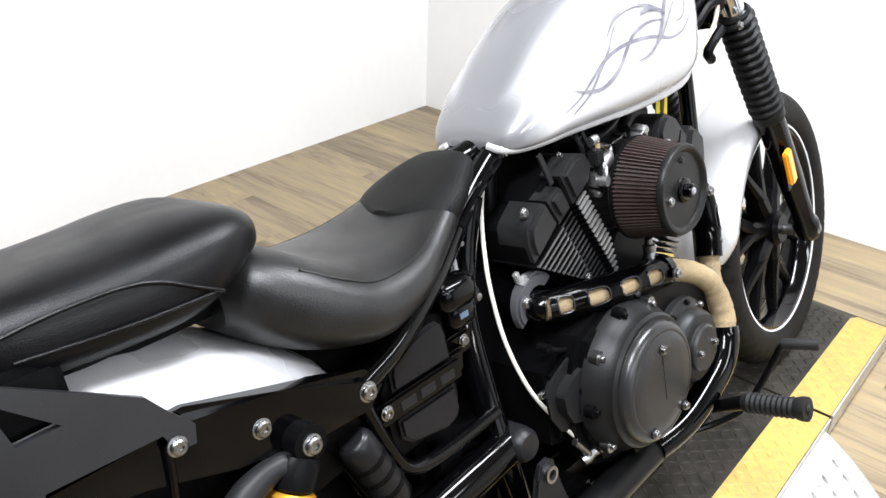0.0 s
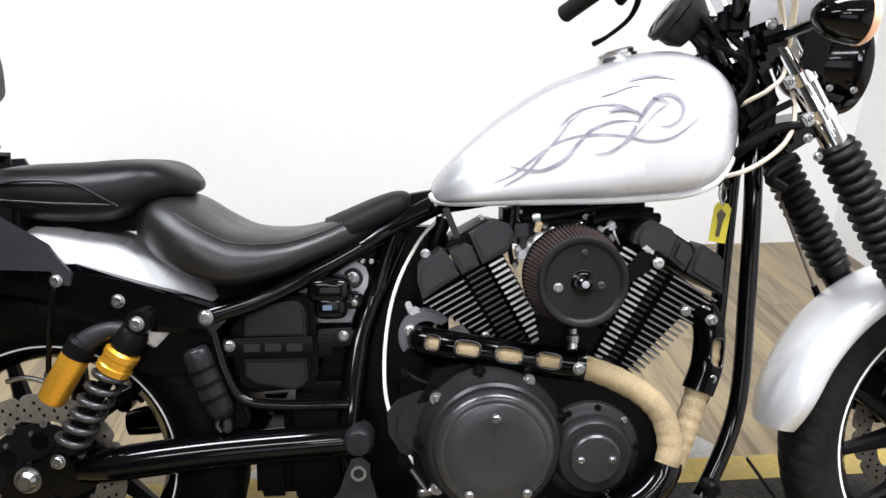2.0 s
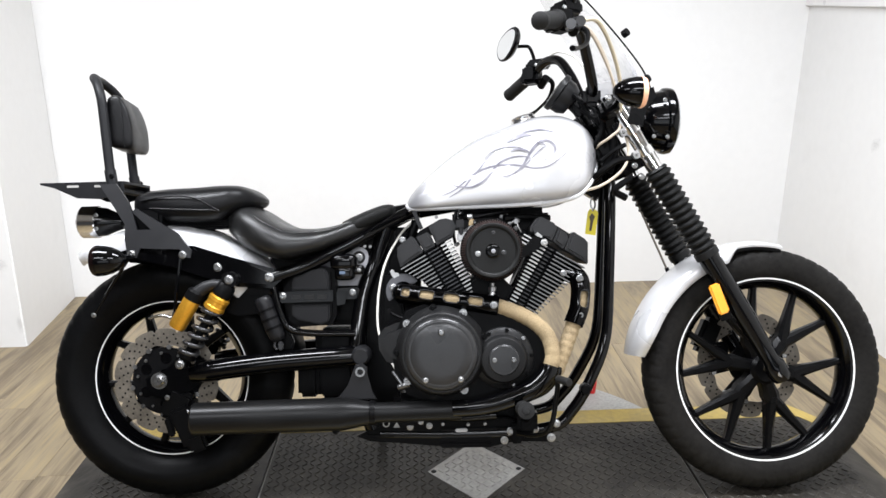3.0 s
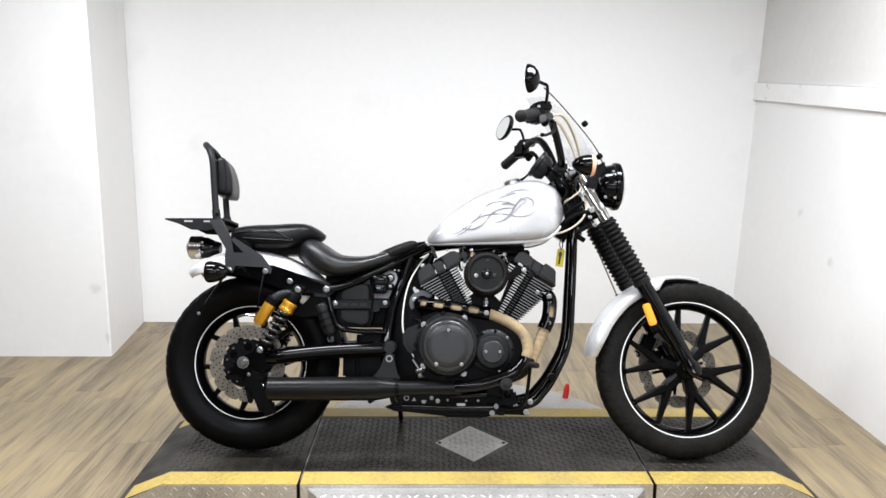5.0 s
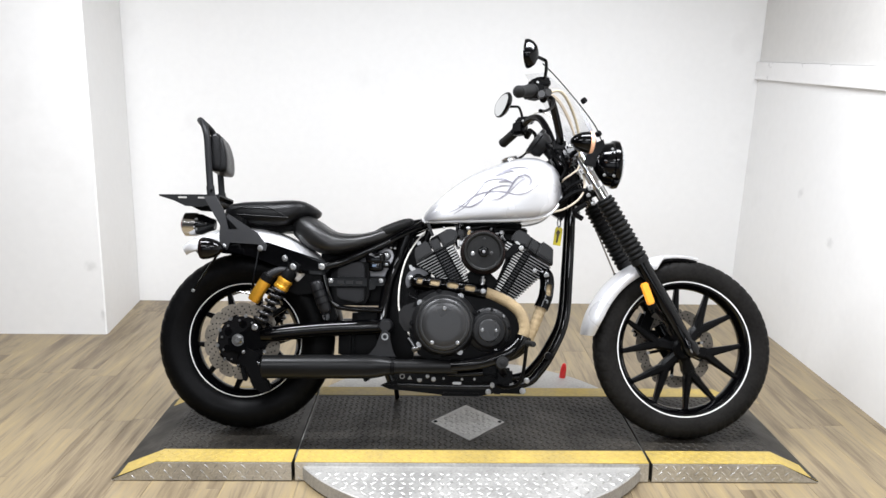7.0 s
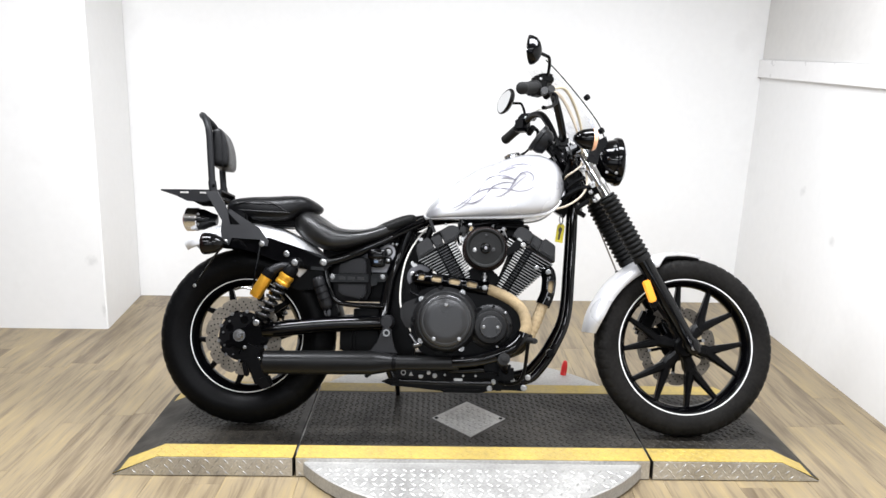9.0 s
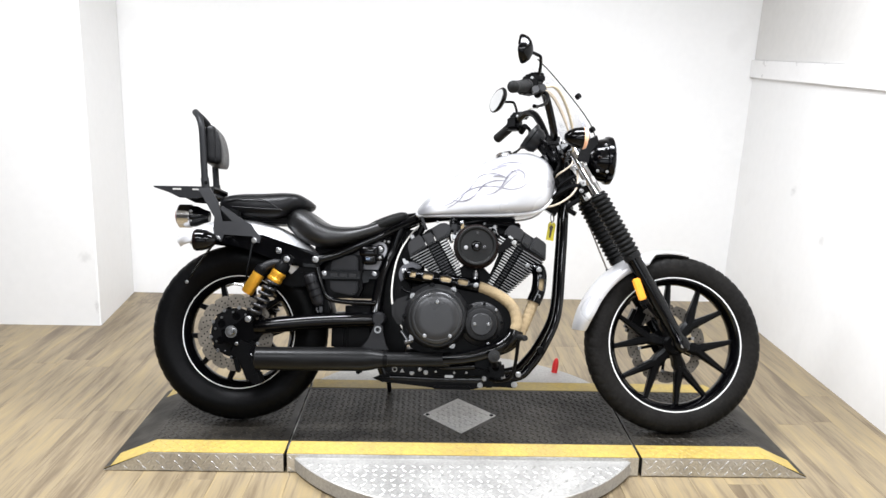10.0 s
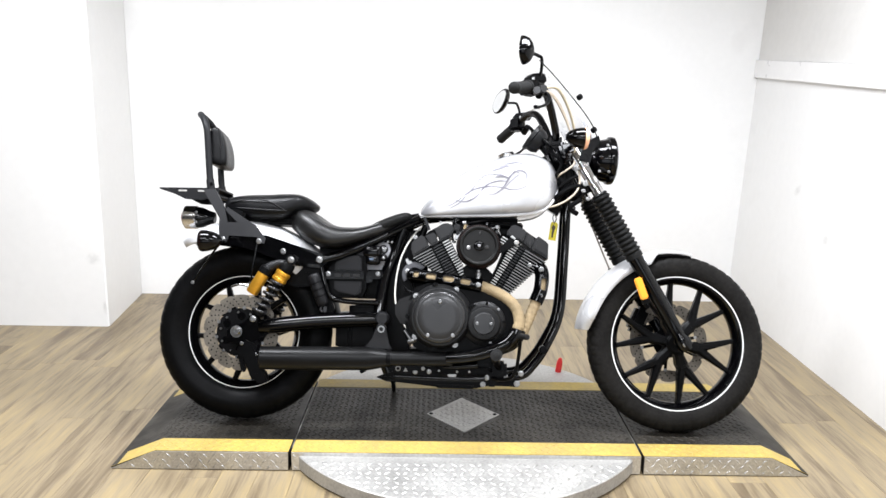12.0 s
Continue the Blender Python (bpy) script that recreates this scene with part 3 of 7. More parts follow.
lozenge = [(DIAMOND_X - 0.135, DIAMOND_Y), (DIAMOND_X, DIAMOND_Y - 0.155), (DIAMOND_X + 0.135, DIAMOND_Y), (DIAMOND_X, DIAMOND_Y + 0.155)]
lo, hi = [bm.verts.new((x, y, DECK_Z)) for x, y in lozenge], [bm.verts.new((x, y, DECK_Z + 0.002)) for x, y in lozenge]
bm.faces.new(hi)
for k in range(4):
    bm.faces.new((lo[k], lo[(k + 1) % 4], hi[(k + 1) % 4], hi[k]))
diamond = part("diamond_plate", bm, TREAD_WORN, platform, "worn bare-metal diamond panel set in the deck")
part("diamond_tread", lug_field(DIAMOND_X - 0.13, DIAMOND_X + 0.13, DIAMOND_Y - 0.15, DIAMOND_Y + 0.15, 0.02, 0.021, 0.006, 0.0014, 0.002,
                               lambda x, y: abs(x - DIAMOND_X) / 0.135 + abs(y - DIAMOND_Y) / 0.155 > 0.86), TREAD_WORN, diamond)["kind"] = "stuff"
for sx in (-0.118, 0.118):
    part("diamond_screw", bolt((DIAMOND_X + sx, DIAMOND_Y, DECK_Z + 0.002), (0, 0, 1), 0.007, 0.003), SPRING_GREY, diamond)
part("disc_tread", lug_field(DISC_X - DISC_R, DISC_X + DISC_R, DISC_Y - DISC_R, Y_NEAR - 0.01, 0.03, 0.028, 0.008, 0.0018, 0.0543 - DECK_Z,
                            lambda x, y: math.hypot(x - DISC_X, y - DISC_Y) > DISC_R - 0.02), TREAD, turntable)["kind"] = "stuff"

thing("red_peg", turned([(0.0, 0), (0.013, 0), (0.013, 0.034), (0.011, 0.050), (0.007, 0.062), (0.0, 0.065)], (1.258, 0.597, 0.054), (0.12, 0, 1), 16), RED_PLASTIC, "small red plastic peg standing on the turntable", "peg")

# ---- the motorcycle ----
# Built upright: x ahead from the rear contact, y to its left, z up; then leant on its stand.
bike = new("motorcycle")
tagged(bike, "white and black cruiser motorcycle leaning on its stand", "motorcycle")
bike.matrix_world = pose(0.010, 0.037, DECK_Z + 0.001, 0, 0, -2.1) @ pose(0, 0, 0, -15.0)
STEER_AXIS = Vector((-math.sin(radians(28)), 0, math.cos(radians(28))))
STEER_TURN = Matrix.Translation((1.12, 0, 0.98)) @ Matrix.Rotation(radians(3.8), 4, STEER_AXIS) @ Matrix.Translation((-1.12, 0, -0.98))


def tyre(cx, cz, R, bead, half, material, parent, groove, depth, seat):
    """A tyre with its tread cut into the crown."""
    prof, mid = [], bead + (R - bead) * 0.42
    for k in range(33):
        a = radians(-132 + 264 * k / 32)
        c = math.cos(a)
        r = mid + (R - mid) * c ** 0.85 if c >= 0 else mid + (mid - bead) * c / math.cos(radians(48))
        out = abs(math.sin(a)) ** 0.9 - max(0.0, -c) / 0.669 * (0.765 - seat - 0.04)
        prof.append((half * math.copysign(out, a), r))
    prof = [(-half * (seat - 0.10), bead - 0.008)] + prof + [(half * (seat - 0.10), bead - 0.008)]
    seg, rings = groove * 8, []
    for s in range(seg):
        a = 2 * math.pi * s / seg
        ring = []
        for y, r in prof:
            if r > bead + (R - bead) * 0.55:
                turn = (s / seg * groove + abs(y) / half * 0.9 * (1 if y > 0 else -1) * 0.5 + (0.5 if y > 0 else 0)) % 1.0
                if turn < 0.27 and abs(y) > half * 0.12:
                    r -= depth
            ring.append((cx + r * math.cos(a), y, cz + r * math.sin(a)))
        rings.append(ring)
    return part("tyre", rings_to_bm(rings, cap=False, loop=True), material, parent, "", 50)


def wheel(name, cx, cz, R, bead, half, spokes, material, groove, phase, seat=0.72):
    rim = half * seat / 0.72
    rim_prof = [(bead + 0.008, -rim * 0.72), (bead + 0.009, -rim * 0.62), (bead - 0.002, -rim * 0.56), (bead - 0.010, -rim * 0.30), (bead - 0.012, 0),
                (bead - 0.010, rim * 0.30), (bead - 0.002, rim * 0.56), (bead + 0.009, rim * 0.62), (bead + 0.008, rim * 0.72),
                (bead - 0.004, rim * 0.70), (bead - 0.020, rim * 0.34), (bead - 0.023, 0), (bead - 0.020, -rim * 0.34), (bead - 0.004, -rim * 0.70)]
    w = part(name, turned(rim_prof, (cx, 0, cz), (0, 1, 0), 96, closed=True), GLOSS_BLACK, bike)
    tyre(cx, cz, R, bead + 0.004, half, material, w, groove, 0.0020 if half > 0.06 else 0.0024, seat)
    for sgn in (-1, 1):
        ring = [(bead + 0.0085, sgn * (rim * 0.72 + 0.0005)), (bead + 0.0085, sgn * (rim * 0.72 + 0.003)), (bead + 0.0015, sgn * (rim * 0.72 + 0.003)), (bead + 0.0015, sgn * (rim * 0.72 + 0.0005))]
        part("rim_stripe", turned(ring, (cx, 0, cz), (0, 1, 0), 96, closed=True), STRIPE_WHITE, w, "white rim stripe")
    part("hub", turned([(0.0, -0.045), (0.032, -0.045), (0.040, -0.035), (0.034, -0.01), (0.034, 0.01), (0.040, 0.035), (0.032, 0.045), (0.0, 0.045)], (cx, 0, cz), (0, 1, 0), 32), SATIN_BLACK, w)
    for k in range(spokes):
        a = 2 * math.pi * k / spokes + phase
        mid = a + (1 if k % 2 else -1) * math.pi / spokes
        root = 0.088 if spokes > 10 else 0.075
        rings = []
        for f, wd, dp in ((0.0, 0.013, 0.022), (0.2, 0.0150, 0.019), (0.55, 0.0115, 0.014), (0.9, 0.0085, 0.012), (1.0, 0.0100, 0.012)):
            px = (1 - f) * root * 0.94 * math.cos(mid) + f * (bead - 0.016) * math.cos(a)
            pz = (1 - f) * root * 0.94 * math.sin(mid) + f * (bead - 0.016) * math.sin(a)
            rings.append([(cx + px - u * wd * math.sin(a), v * dp, cz + pz + u * wd * math.cos(a)) for u, v in ((-1, -0.6), (-0.5, -1), (0.5, -1), (1, -0.6), (1, 0.6), (0.5, 1), (-0.5, 1), (-1, 0.6))])
        if k % 2:
            arm = []
            for r, wd, dp in ((0.02, 0.018, 0.030), (0.050, 0.017, 0.026), (root - 0.012, 0.022, 0.022), (root + 0.016, 0.017, 0.017)):
                arm.append([(cx + r * math.cos(mid) - u * wd * math.sin(mid), v * dp, cz + r * math.sin(mid) + u * wd * math.cos(mid)) for u, v in ((-1, -0.6), (-0.5, -1), (0.5, -1), (1, -0.6), (1, 0.6), (0.5, 1), (-0.5, 1), (-1, 0.6))])
            part("spoke_root", rings_to_bm(arm), SATIN_BLACK, w)
        part("spoke", rings_to_bm(rings), SATIN_BLACK, w)
    return w


def wave_disc(cx, cz, y, r_out, r_in, parent, lobes=14, holes=30, open_carrier=False):
    """A drilled brake disc with a wavy edge, its carrier and its rivets."""
    seg, rings = 336, []
    for s in range(seg):
        a = 2 * math.pi * s / seg
        turn = (a * lobes / (2 * math.pi)) % 1.0 - 0.5
        ro = r_out + 0.004 * math.cos(turn * math.pi) ** 0.5 - 0.006 * math.exp(-((abs(turn) - 0.5) / 0.07) ** 2)
        ri = r_in + 0.003 * math.cos(a * 10)
        c, n = math.cos(a), math.sin(a)
        rings.append([(cx + r * c, yy, cz + r * n) for r, yy in ((ri, y - 0.0022), (ro, y - 0.0022), (ro, y + 0.0022), (ri, y + 0.0022))])
    d = part("brake_disc", rings_to_bm(rings, cap=False, loop=True), DISC_STEEL, parent, "drilled wave-edge brake disc")
    dots = bmesh.new()
    for k in range(holes):
        for j, f in enumerate((0.25, 0.5, 0.75)):
            a = 2 * math.pi * (k + j / 3) / holes
            r = r_in + (r_out - r_in) * f
            merge(dots, turned([(0.0, -0.0027), (0.0028, -0.0027), (0.0028, 0.0027), (0.0, 0.0027)], (cx + r * math.cos(a), y, cz + r * math.sin(a)), (0, 1, 0), 6))
    part("drilling", dots, MATTE_BLACK, d)
    r_car = 0.056 if open_carrier else r_in - 0.004
    carrier = turned([(0.030, -0.004), (r_car, -0.003), (r_car, 0.003), (0.030, 0.004)], (cx, y, cz), (0, 1, 0), 60, closed=True)
    part("disc_carrier", carrier, MATTE_BLACK, d)
    for k in range(10):
        a = 2 * math.pi * k / 10 + 0.2
        c, n = math.cos(a), math.sin(a)
        if open_carrier:
            part("carrier_arm", tube([(cx + 0.050 * c, y, cz + 0.050 * n), (cx + (r_in + 0.004) * c, y, cz + (r_in + 0.004) * n)], 0.0055, 8, 2), MATTE_BLACK, d)
        part("disc_rivet", turned([(0.003, -0.006), (0.006, -0.006), (0.006, 0.005), (0.0, 0.005)], (cx + (r_in - 0.003) * c, y, cz + (r_in - 0.003) * n), (0, 1, 0), 12), STEEL, d)
        if not open_carrier:
            b = a + 0.26
            part("carrier_bolt", turned([(0.0, -0.008), (0.003, -0.008), (0.0042, -0.006), (0.0042, 0.004), (0.0, 0.004)], (cx + (r_in - 0.018) * math.cos(b), y, cz + (r_in - 0.018) * math.sin(b)), (0, 1, 0), 10), STEEL, d)
    for k in range(0 if open_carrier else 6):
        a = 2 * math.pi * k / 6 + 0.5
        part("carrier_hole", turned([(0.0, -0.0045), (0.014, -0.0045), (0.014, 0.0045), (0.0, 0.0045)], (cx + 0.058 * math.cos(a), y, cz + 0.058 * math.sin(a)), (0, 1, 0), 16), GLOSS_BLACK, d)
    return d


# Rear wheel, brake, swingarm
RW = (0.021, 0.320)
rear = wheel("rear_wheel", *RW, 0.313, 0.197, 0.071, 10, RUBBER, 42, 0.1, 0.47)
wave_disc(*RW, -0.077, 0.130, 0.090, rear)
part("axle_nut", turned([(0.0, -0.016), (0.011, -0.016), (0.016, -0.010), (0.016, -0.004), (0.021, -0.004), (0.021, 0.004), (0.0, 0.004)], (0.012, -0.101, 0.324), (0, 1, 0), 20), STEEL, bike, "bright axle nut")
STEER["body"] = Matrix.Translation((0.011, 0, -0.016))
swing = part("swingarm", merge(tube([(0.51, -0.105, 0.396), (0.30, -0.108, 0.383), (0.13, -0.108, 0.364), (0.085, -0.106, 0.358)], [0.027, 0.027, 0.027, 0.022], 20),
                               tube([(0.51, 0.105, 0.396), (0.30, 0.108, 0.383), (0.13, 0.108, 0.364), (0.085, 0.106, 0.358)], [0.027, 0.027, 0.027, 0.022], 20),
                               tube([(0.47, -0.12, 0.395), (0.47, 0.12, 0.395)], 0.024, 16),
                               plate([(-0.035, 0.345), (-0.03, 0.305), (0.02, 0.29), (0.085, 0.315), (0.13, 0.345), (0.125, 0.385), (0.085, 0.415), (0.06, 0.41), (0.02, 0.365)], -0.103, -0.089, 0.004)), GLOSS_BLACK, bike)
part("pivot_cap", turned([(0.0, -0.016), (0.018, -0.016), (0.023, -0.010), (0.025, 0.0), (0.025, 0.03), (0.0, 0.03)], (0.515, -0.122, 0.398), (0, 1, 0), 24), GREY_PLASTIC, swing)
caliper = part("rear_caliper", merge(block((0.045, -0.085, 0.275), (0.075, 0.05, 0.085), 0.012, pose(0, 0, 0, 0, 25)), block((0.072, -0.112, 0.225), (0.055, 0.024, 0.105), 0.008, pose(0, 0, 0, 0, -24)), block((0.100, -0.116, 0.185), (0.045, 0.022, 0.045), 0.007, pose(0, 0, 0, 0, -20)),
                                     block((0.03, -0.113, 0.225), (0.018, 0.012, 0.05), 0.004, pose(0, 0, 0, 0, -15))), SATIN_BLACK, bike, "black rear brake caliper")
for bx, bz in ((0.025, 0.30), (0.075, 0.262), (0.09, 0.225)):
    part("caliper_bolt", bolt((bx, -0.116, bz), r=0.006), STEEL, caliper)

# Rear mudguard: a curved shell over the tyre
def mudguard(cx, cz, a0, a1, reach, half, skirt, steps=30, drop=0.0, nose=1.0):
    """A half-round mudguard from angle a0 to a1; skirt(u) is how far the sides come down; drop: how much farther out it starts."""
    rings = []
    for k in range(steps + 1):
        u = k / steps
        a = radians(a0 + (a1 - a0) * u)
        ease = 1.0 - 0.35 * max(0.0, 1 - u / 0.12) ** 2 - 0.25 * max(0.0, (u - 0.9) / 0.1) ** 2
        w, d, r = half * ease * (1 - (1 - nose) * min(1.0, max(0.0, (u - 0.66) / 0.16))), skirt(u), reach + drop * (1 - u)
        c, e = min(0.018, d * 0.4), min(0.004, d * 0.1)
        prof = [(-w, r - d), (-w * 1.0, r - d * 0.6), (-w * 0.95, r - c), (-w * 0.8, r - e), (-w * 0.4, r + 0.004), (0, r + 0.006),
                (w * 0.4, r + 0.004), (w * 0.8, r - e), (w * 0.95, r - c), (w * 1.0, r - d * 0.6), (w, r - d)]
        inner = [(y * 0.955, rr - 0.004) for y, rr in prof[::-1]]
        rings.append([(cx + rr * math.cos(a), y, cz + rr * math.sin(a)) for y, rr in prof + inner])
    return rings_to_bm(rings)


part("rear_mudguard", mudguard(0.012, 0.320, 124, 44, 0.397, 0.114, lambda u: 0.035 + 0.035 * min(1, u * 2.2) + 0.035 * u), PEARL, bike, "pearl white rear mudguard", set_down=False)
part("inner_mudguard", mudguard(0.010, 0.322, 46, 8, 0.352, 0.085, lambda u: 0.04), PLASTIC_BLACK, bike, set_down=False)

strut_out = [(-0.10, 0.665), (-0.04, 0.680), (0.10, 0.680), (0.19, 0.652), (0.30, 0.618), (0.318, 0.590), (0.295, 0.570), (0.21, 0.575), (0.13, 0.600), (0.05, 0.640), (-0.06, 0.640)]
for sgn in (-1, 1):
    strut = part("mudguard_strut", plate(strut_out, sgn * 0.100, sgn * 0.130, 0.011), GLOSS_BLACK, bike)
    for bx, bz, br in ((-0.049, 0.662, 0.009), (0.078, 0.658, 0.009), (0.162, 0.625, 0.010), (0.290, 0.598, 0.011)):
        part("strut_bolt", bolt((bx, sgn * 0.138 if bx < 0.1 else sgn * 0.128, bz), (0, sgn, 0), br, 0.008), STEEL, strut)

# Backrest, rack, lamps at the tail
TWIST = Matrix.Translation((-0.115, 0, 0)) @ Matrix.Rotation(radians(5.5), 4, "Z") @ Matrix.Translation((0.115, 0, 0))
half_bar = [(-0.121, 0.100, 0.846), (-0.130, 0.100, 0.936), (-0.139, 0.100, 1.034), (-0.147, 0.094, 1.072), (-0.162, 0.072, 1.102), (-0.180, 0.035, 1.121)]
bm = tube([(x, -y, z) for x, y, z in half_bar] + [(-0.185, 0.0, 1.124)] + half_bar[::-1], 0.0118, 16, 5)
bm.transform(TWIST)
rest = part("backrest_bar", bm, POWDER_BLACK, bike)
for sgn in (-1, 1):
    bm = merge(tube([(-0.124, sgn * 0.10, 0.875), (-0.114, sgn * 0.104, 0.815)], 0.0140, 16, 2), tube([(-0.108, sgn * 0.098, 0.825), (-0.108, sgn * 0.128, 0.825)], 0.010, 12, 2))
    bm.transform(TWIST)
    part("bar_socket", bm, POWDER_BLACK, rest)
    part("socket_bolt", bolt((-0.113 - sgn * 0.010, sgn * 0.118, 0.858), (0, sgn, 0), 0.006), SATIN_BLACK, rest)
    outline = [(-0.126, 0.836), (-0.084, 0.838), (-0.054, 0.790), (-0.038, 0.776), (0.066, 0.712), (0.080, 0.692), (0.100, 0.668), (0.096, 0.650), (0.078, 0.652), (0.070, 0.672),
               (-0.028, 0.676), (-0.038, 0.652), (-0.060, 0.652), (-0.066, 0.700), (-0.064, 0.735)]
    side_plate = part("backrest_side_plate", plate(outline[:3] + [(-0.045, 0.765)] + [(-0.035, 0.722), (0.000, 0.722), (-0.0448, 0.7652)] + outline[3:], sgn * 0.130, sgn * 0.137, 0.0), PLATE_BLACK, bike, "flat black bracket plate with a cut-out")
PAD = [(-0.138, 0.946), (-0.126, 0.936), (-0.088, 0.931), (-0.077, 0.936), (-0.073, 0.952), (-0.076, 0.995), (-0.085, 1.030), (-0.098, 1.058), (-0.113, 1.071), (-0.128, 1.068), (-0.137, 1.056), (-0.140, 1.0)]
pad = []
for y, sc in ((-0.080, 0.60), (-0.0795, 0.86), (-0.076, 0.95), (-0.068, 0.99), (-0.04, 1.0), (0.0, 1.01), (0.04, 1.0), (0.068, 0.99), (0.076, 0.95), (0.0795, 0.86), (0.080, 0.60)):
    pad.append([(-0.106 + (q[0] + 0.106) * sc, y, 1.002 + (q[2] - 1.002) * sc) for q in sample([(x, 0, z) for x, z in PAD] + [(PAD[0][0], 0, PAD[0][1])], 3)[:-1]])
bm = rings_to_bm(pad)
bm.transform(TWIST)
back_pad = part("backrest_pad", bm, LEATHER, bike, "padded black vinyl backrest", 50)
for sgn in (-1, 1):
    bm = tube([(-0.094, sgn * 0.078, 0.936), (-0.095, sgn * 0.0805, 0.96), (-0.098, sgn * 0.0805, 1.02), (-0.104, sgn * 0.078, 1.064)], 0.0018, 8, 5)
    bm.transform(TWIST)
    part("pad_seam", bm, LEATHER, back_pad)
edge = [(-0.085, 0.820), (-0.085, 0.848), (-0.300, 0.846), (-0.298, 0.841), (-0.262, 0.833), (-0.205, 0.806), (-0.145, 0.803)]
rack = part("luggage_rack", merge(plate([(-0.085, 0.842), (-0.085, 0.848), (-0.300, 0.846), (-0.300, 0.841)], -0.085, 0.085, 0.001), plate(edge, -0.089, -0.085, 0.0008), plate(edge, 0.085, 0.089, 0.0008),
                                  tube([(-0.105, -0.13, 0.826), (-0.105, 0.13, 0.826)], 0.008, 10, 2)), POWDER_BLACK, bike, "flat black luggage rack plate")
for sx in (-0.215, -0.145):
    part("rack_slot", block((sx, -0.0892, 0.836), (0.030, 0.0012, 0.006), 0.0005), TREAD_WORN, rack)
tail = part("tail_light", turned([(0.0, 0.115), (0.020, 0.115), (0.026, 0.095), (0.037, 0.070), (0.039, 0.050), (0.038, 0.030), (0.0, 0.030)], (-0.238, 0, 0.748), (1, 0, 0.0), 36), GLOSS_BLACK, bike)
part("chrome_ring", turned([(0.0, 0.004), (0.030, 0.002), (0.039, 0.000), (0.0425, 0.004), (0.0425, 0.044), (0.040, 0.047), (0.0, 0.047)], (-0.233, 0, 0.748), (1, 0, 0), 40), CHROME, tail, "chrome tail light drum")
part("tail_lens", turned([(0.0, -0.010), (0.018, -0.008), (0.033, 0.0), (0.035, 0.006), (0.0, 0.006)], (-0.236, 0, 0.748), (1, 0, 0), 36), LENS_RED, tail)
for sz in (0.729, 0.764):
    part("tail_screw", bolt((-0.181, -0.036, sz), (0, -1, 0), 0.005), STEEL, tail)


def indicator(at, axis, lens, parent_bike, arm_to):
    body_bm = turned([(0.0, 0.074), (0.009, 0.072), (0.022, 0.060), (0.031, 0.042), (0.0355, 0.022), (0.0355, 0.010), (0.032, 0.006), (0.0, 0.006)], at, axis, 28)
    ob = part("turn_signal", body_bm, GLOSS_BLACK, parent_bike, "gloss black bullet turn signal")
    part("signal_lens", turned([(0.0, -0.006), (0.022, -0.004), (0.033, 0.000), (0.0362, 0.006), (0.0362, 0.012), (0.0, 0.012)], at, axis, 28), lens, ob)
    mid = Vector(at) + Vector(axis) * 0.045
    part("signal_stem", tube([tuple(mid), arm_to], 0.008, 10, 2), GLOSS_BLACK, ob)
    return ob


for sgn in (-1, 1):
    indicator((-0.088, sgn * 0.258, 0.648), (1, 0, 0.02), SMOKED, bike, (-0.050, sgn * 0.115, 0.658))
stay = part("number_plate_stay", tube([(-0.062, -0.124, 0.650), (-0.100, -0.116, 0.598), (-0.158, -0.104, 0.512)], 0.0038, 8, 3), GLOSS_BLACK, bike)
part("stay_bolt", bolt((-0.160, -0.106, 0.509), r=0.0055), STEEL, stay)
hose = part("brake_hose", tube([(0.072, -0.134, 0.660), (0.066, -0.132, 0.615), (0.056, -0.126, 0.560), (0.050, -0.120, 0.512)], 0.0042, 8, 4), GLOSS_BLACK, bike)
part("hose_fitting", merge(tube([(0.050, -0.120, 0.516), (0.047, -0.118, 0.498)], 0.006, 10, 2), tube([(0.046, -0.118, 0.500), (0.010, -0.112, 0.506), (-0.020, -0.105, 0.498)], 0.004, 8, 3)), STEEL, hose)


def helix(a, b, r, wire, turns, seg=10):
    a, b = np.array(a, float), np.array(b, float)
    d = (b - a) / np.linalg.norm(b - a)
    s = np.cross(d, (0, 1, 0))
    s /= np.linalg.norm(s)
    u = np.cross(d, s)
    n = int(turns * 20)
    return tube([a + (b - a) * k / n + r * (math.cos(2 * math.pi * turns * k / n) * s + math.sin(2 * math.pi * turns * k / n) * u) for k in range(n + 1)], wire, seg, straight=True)


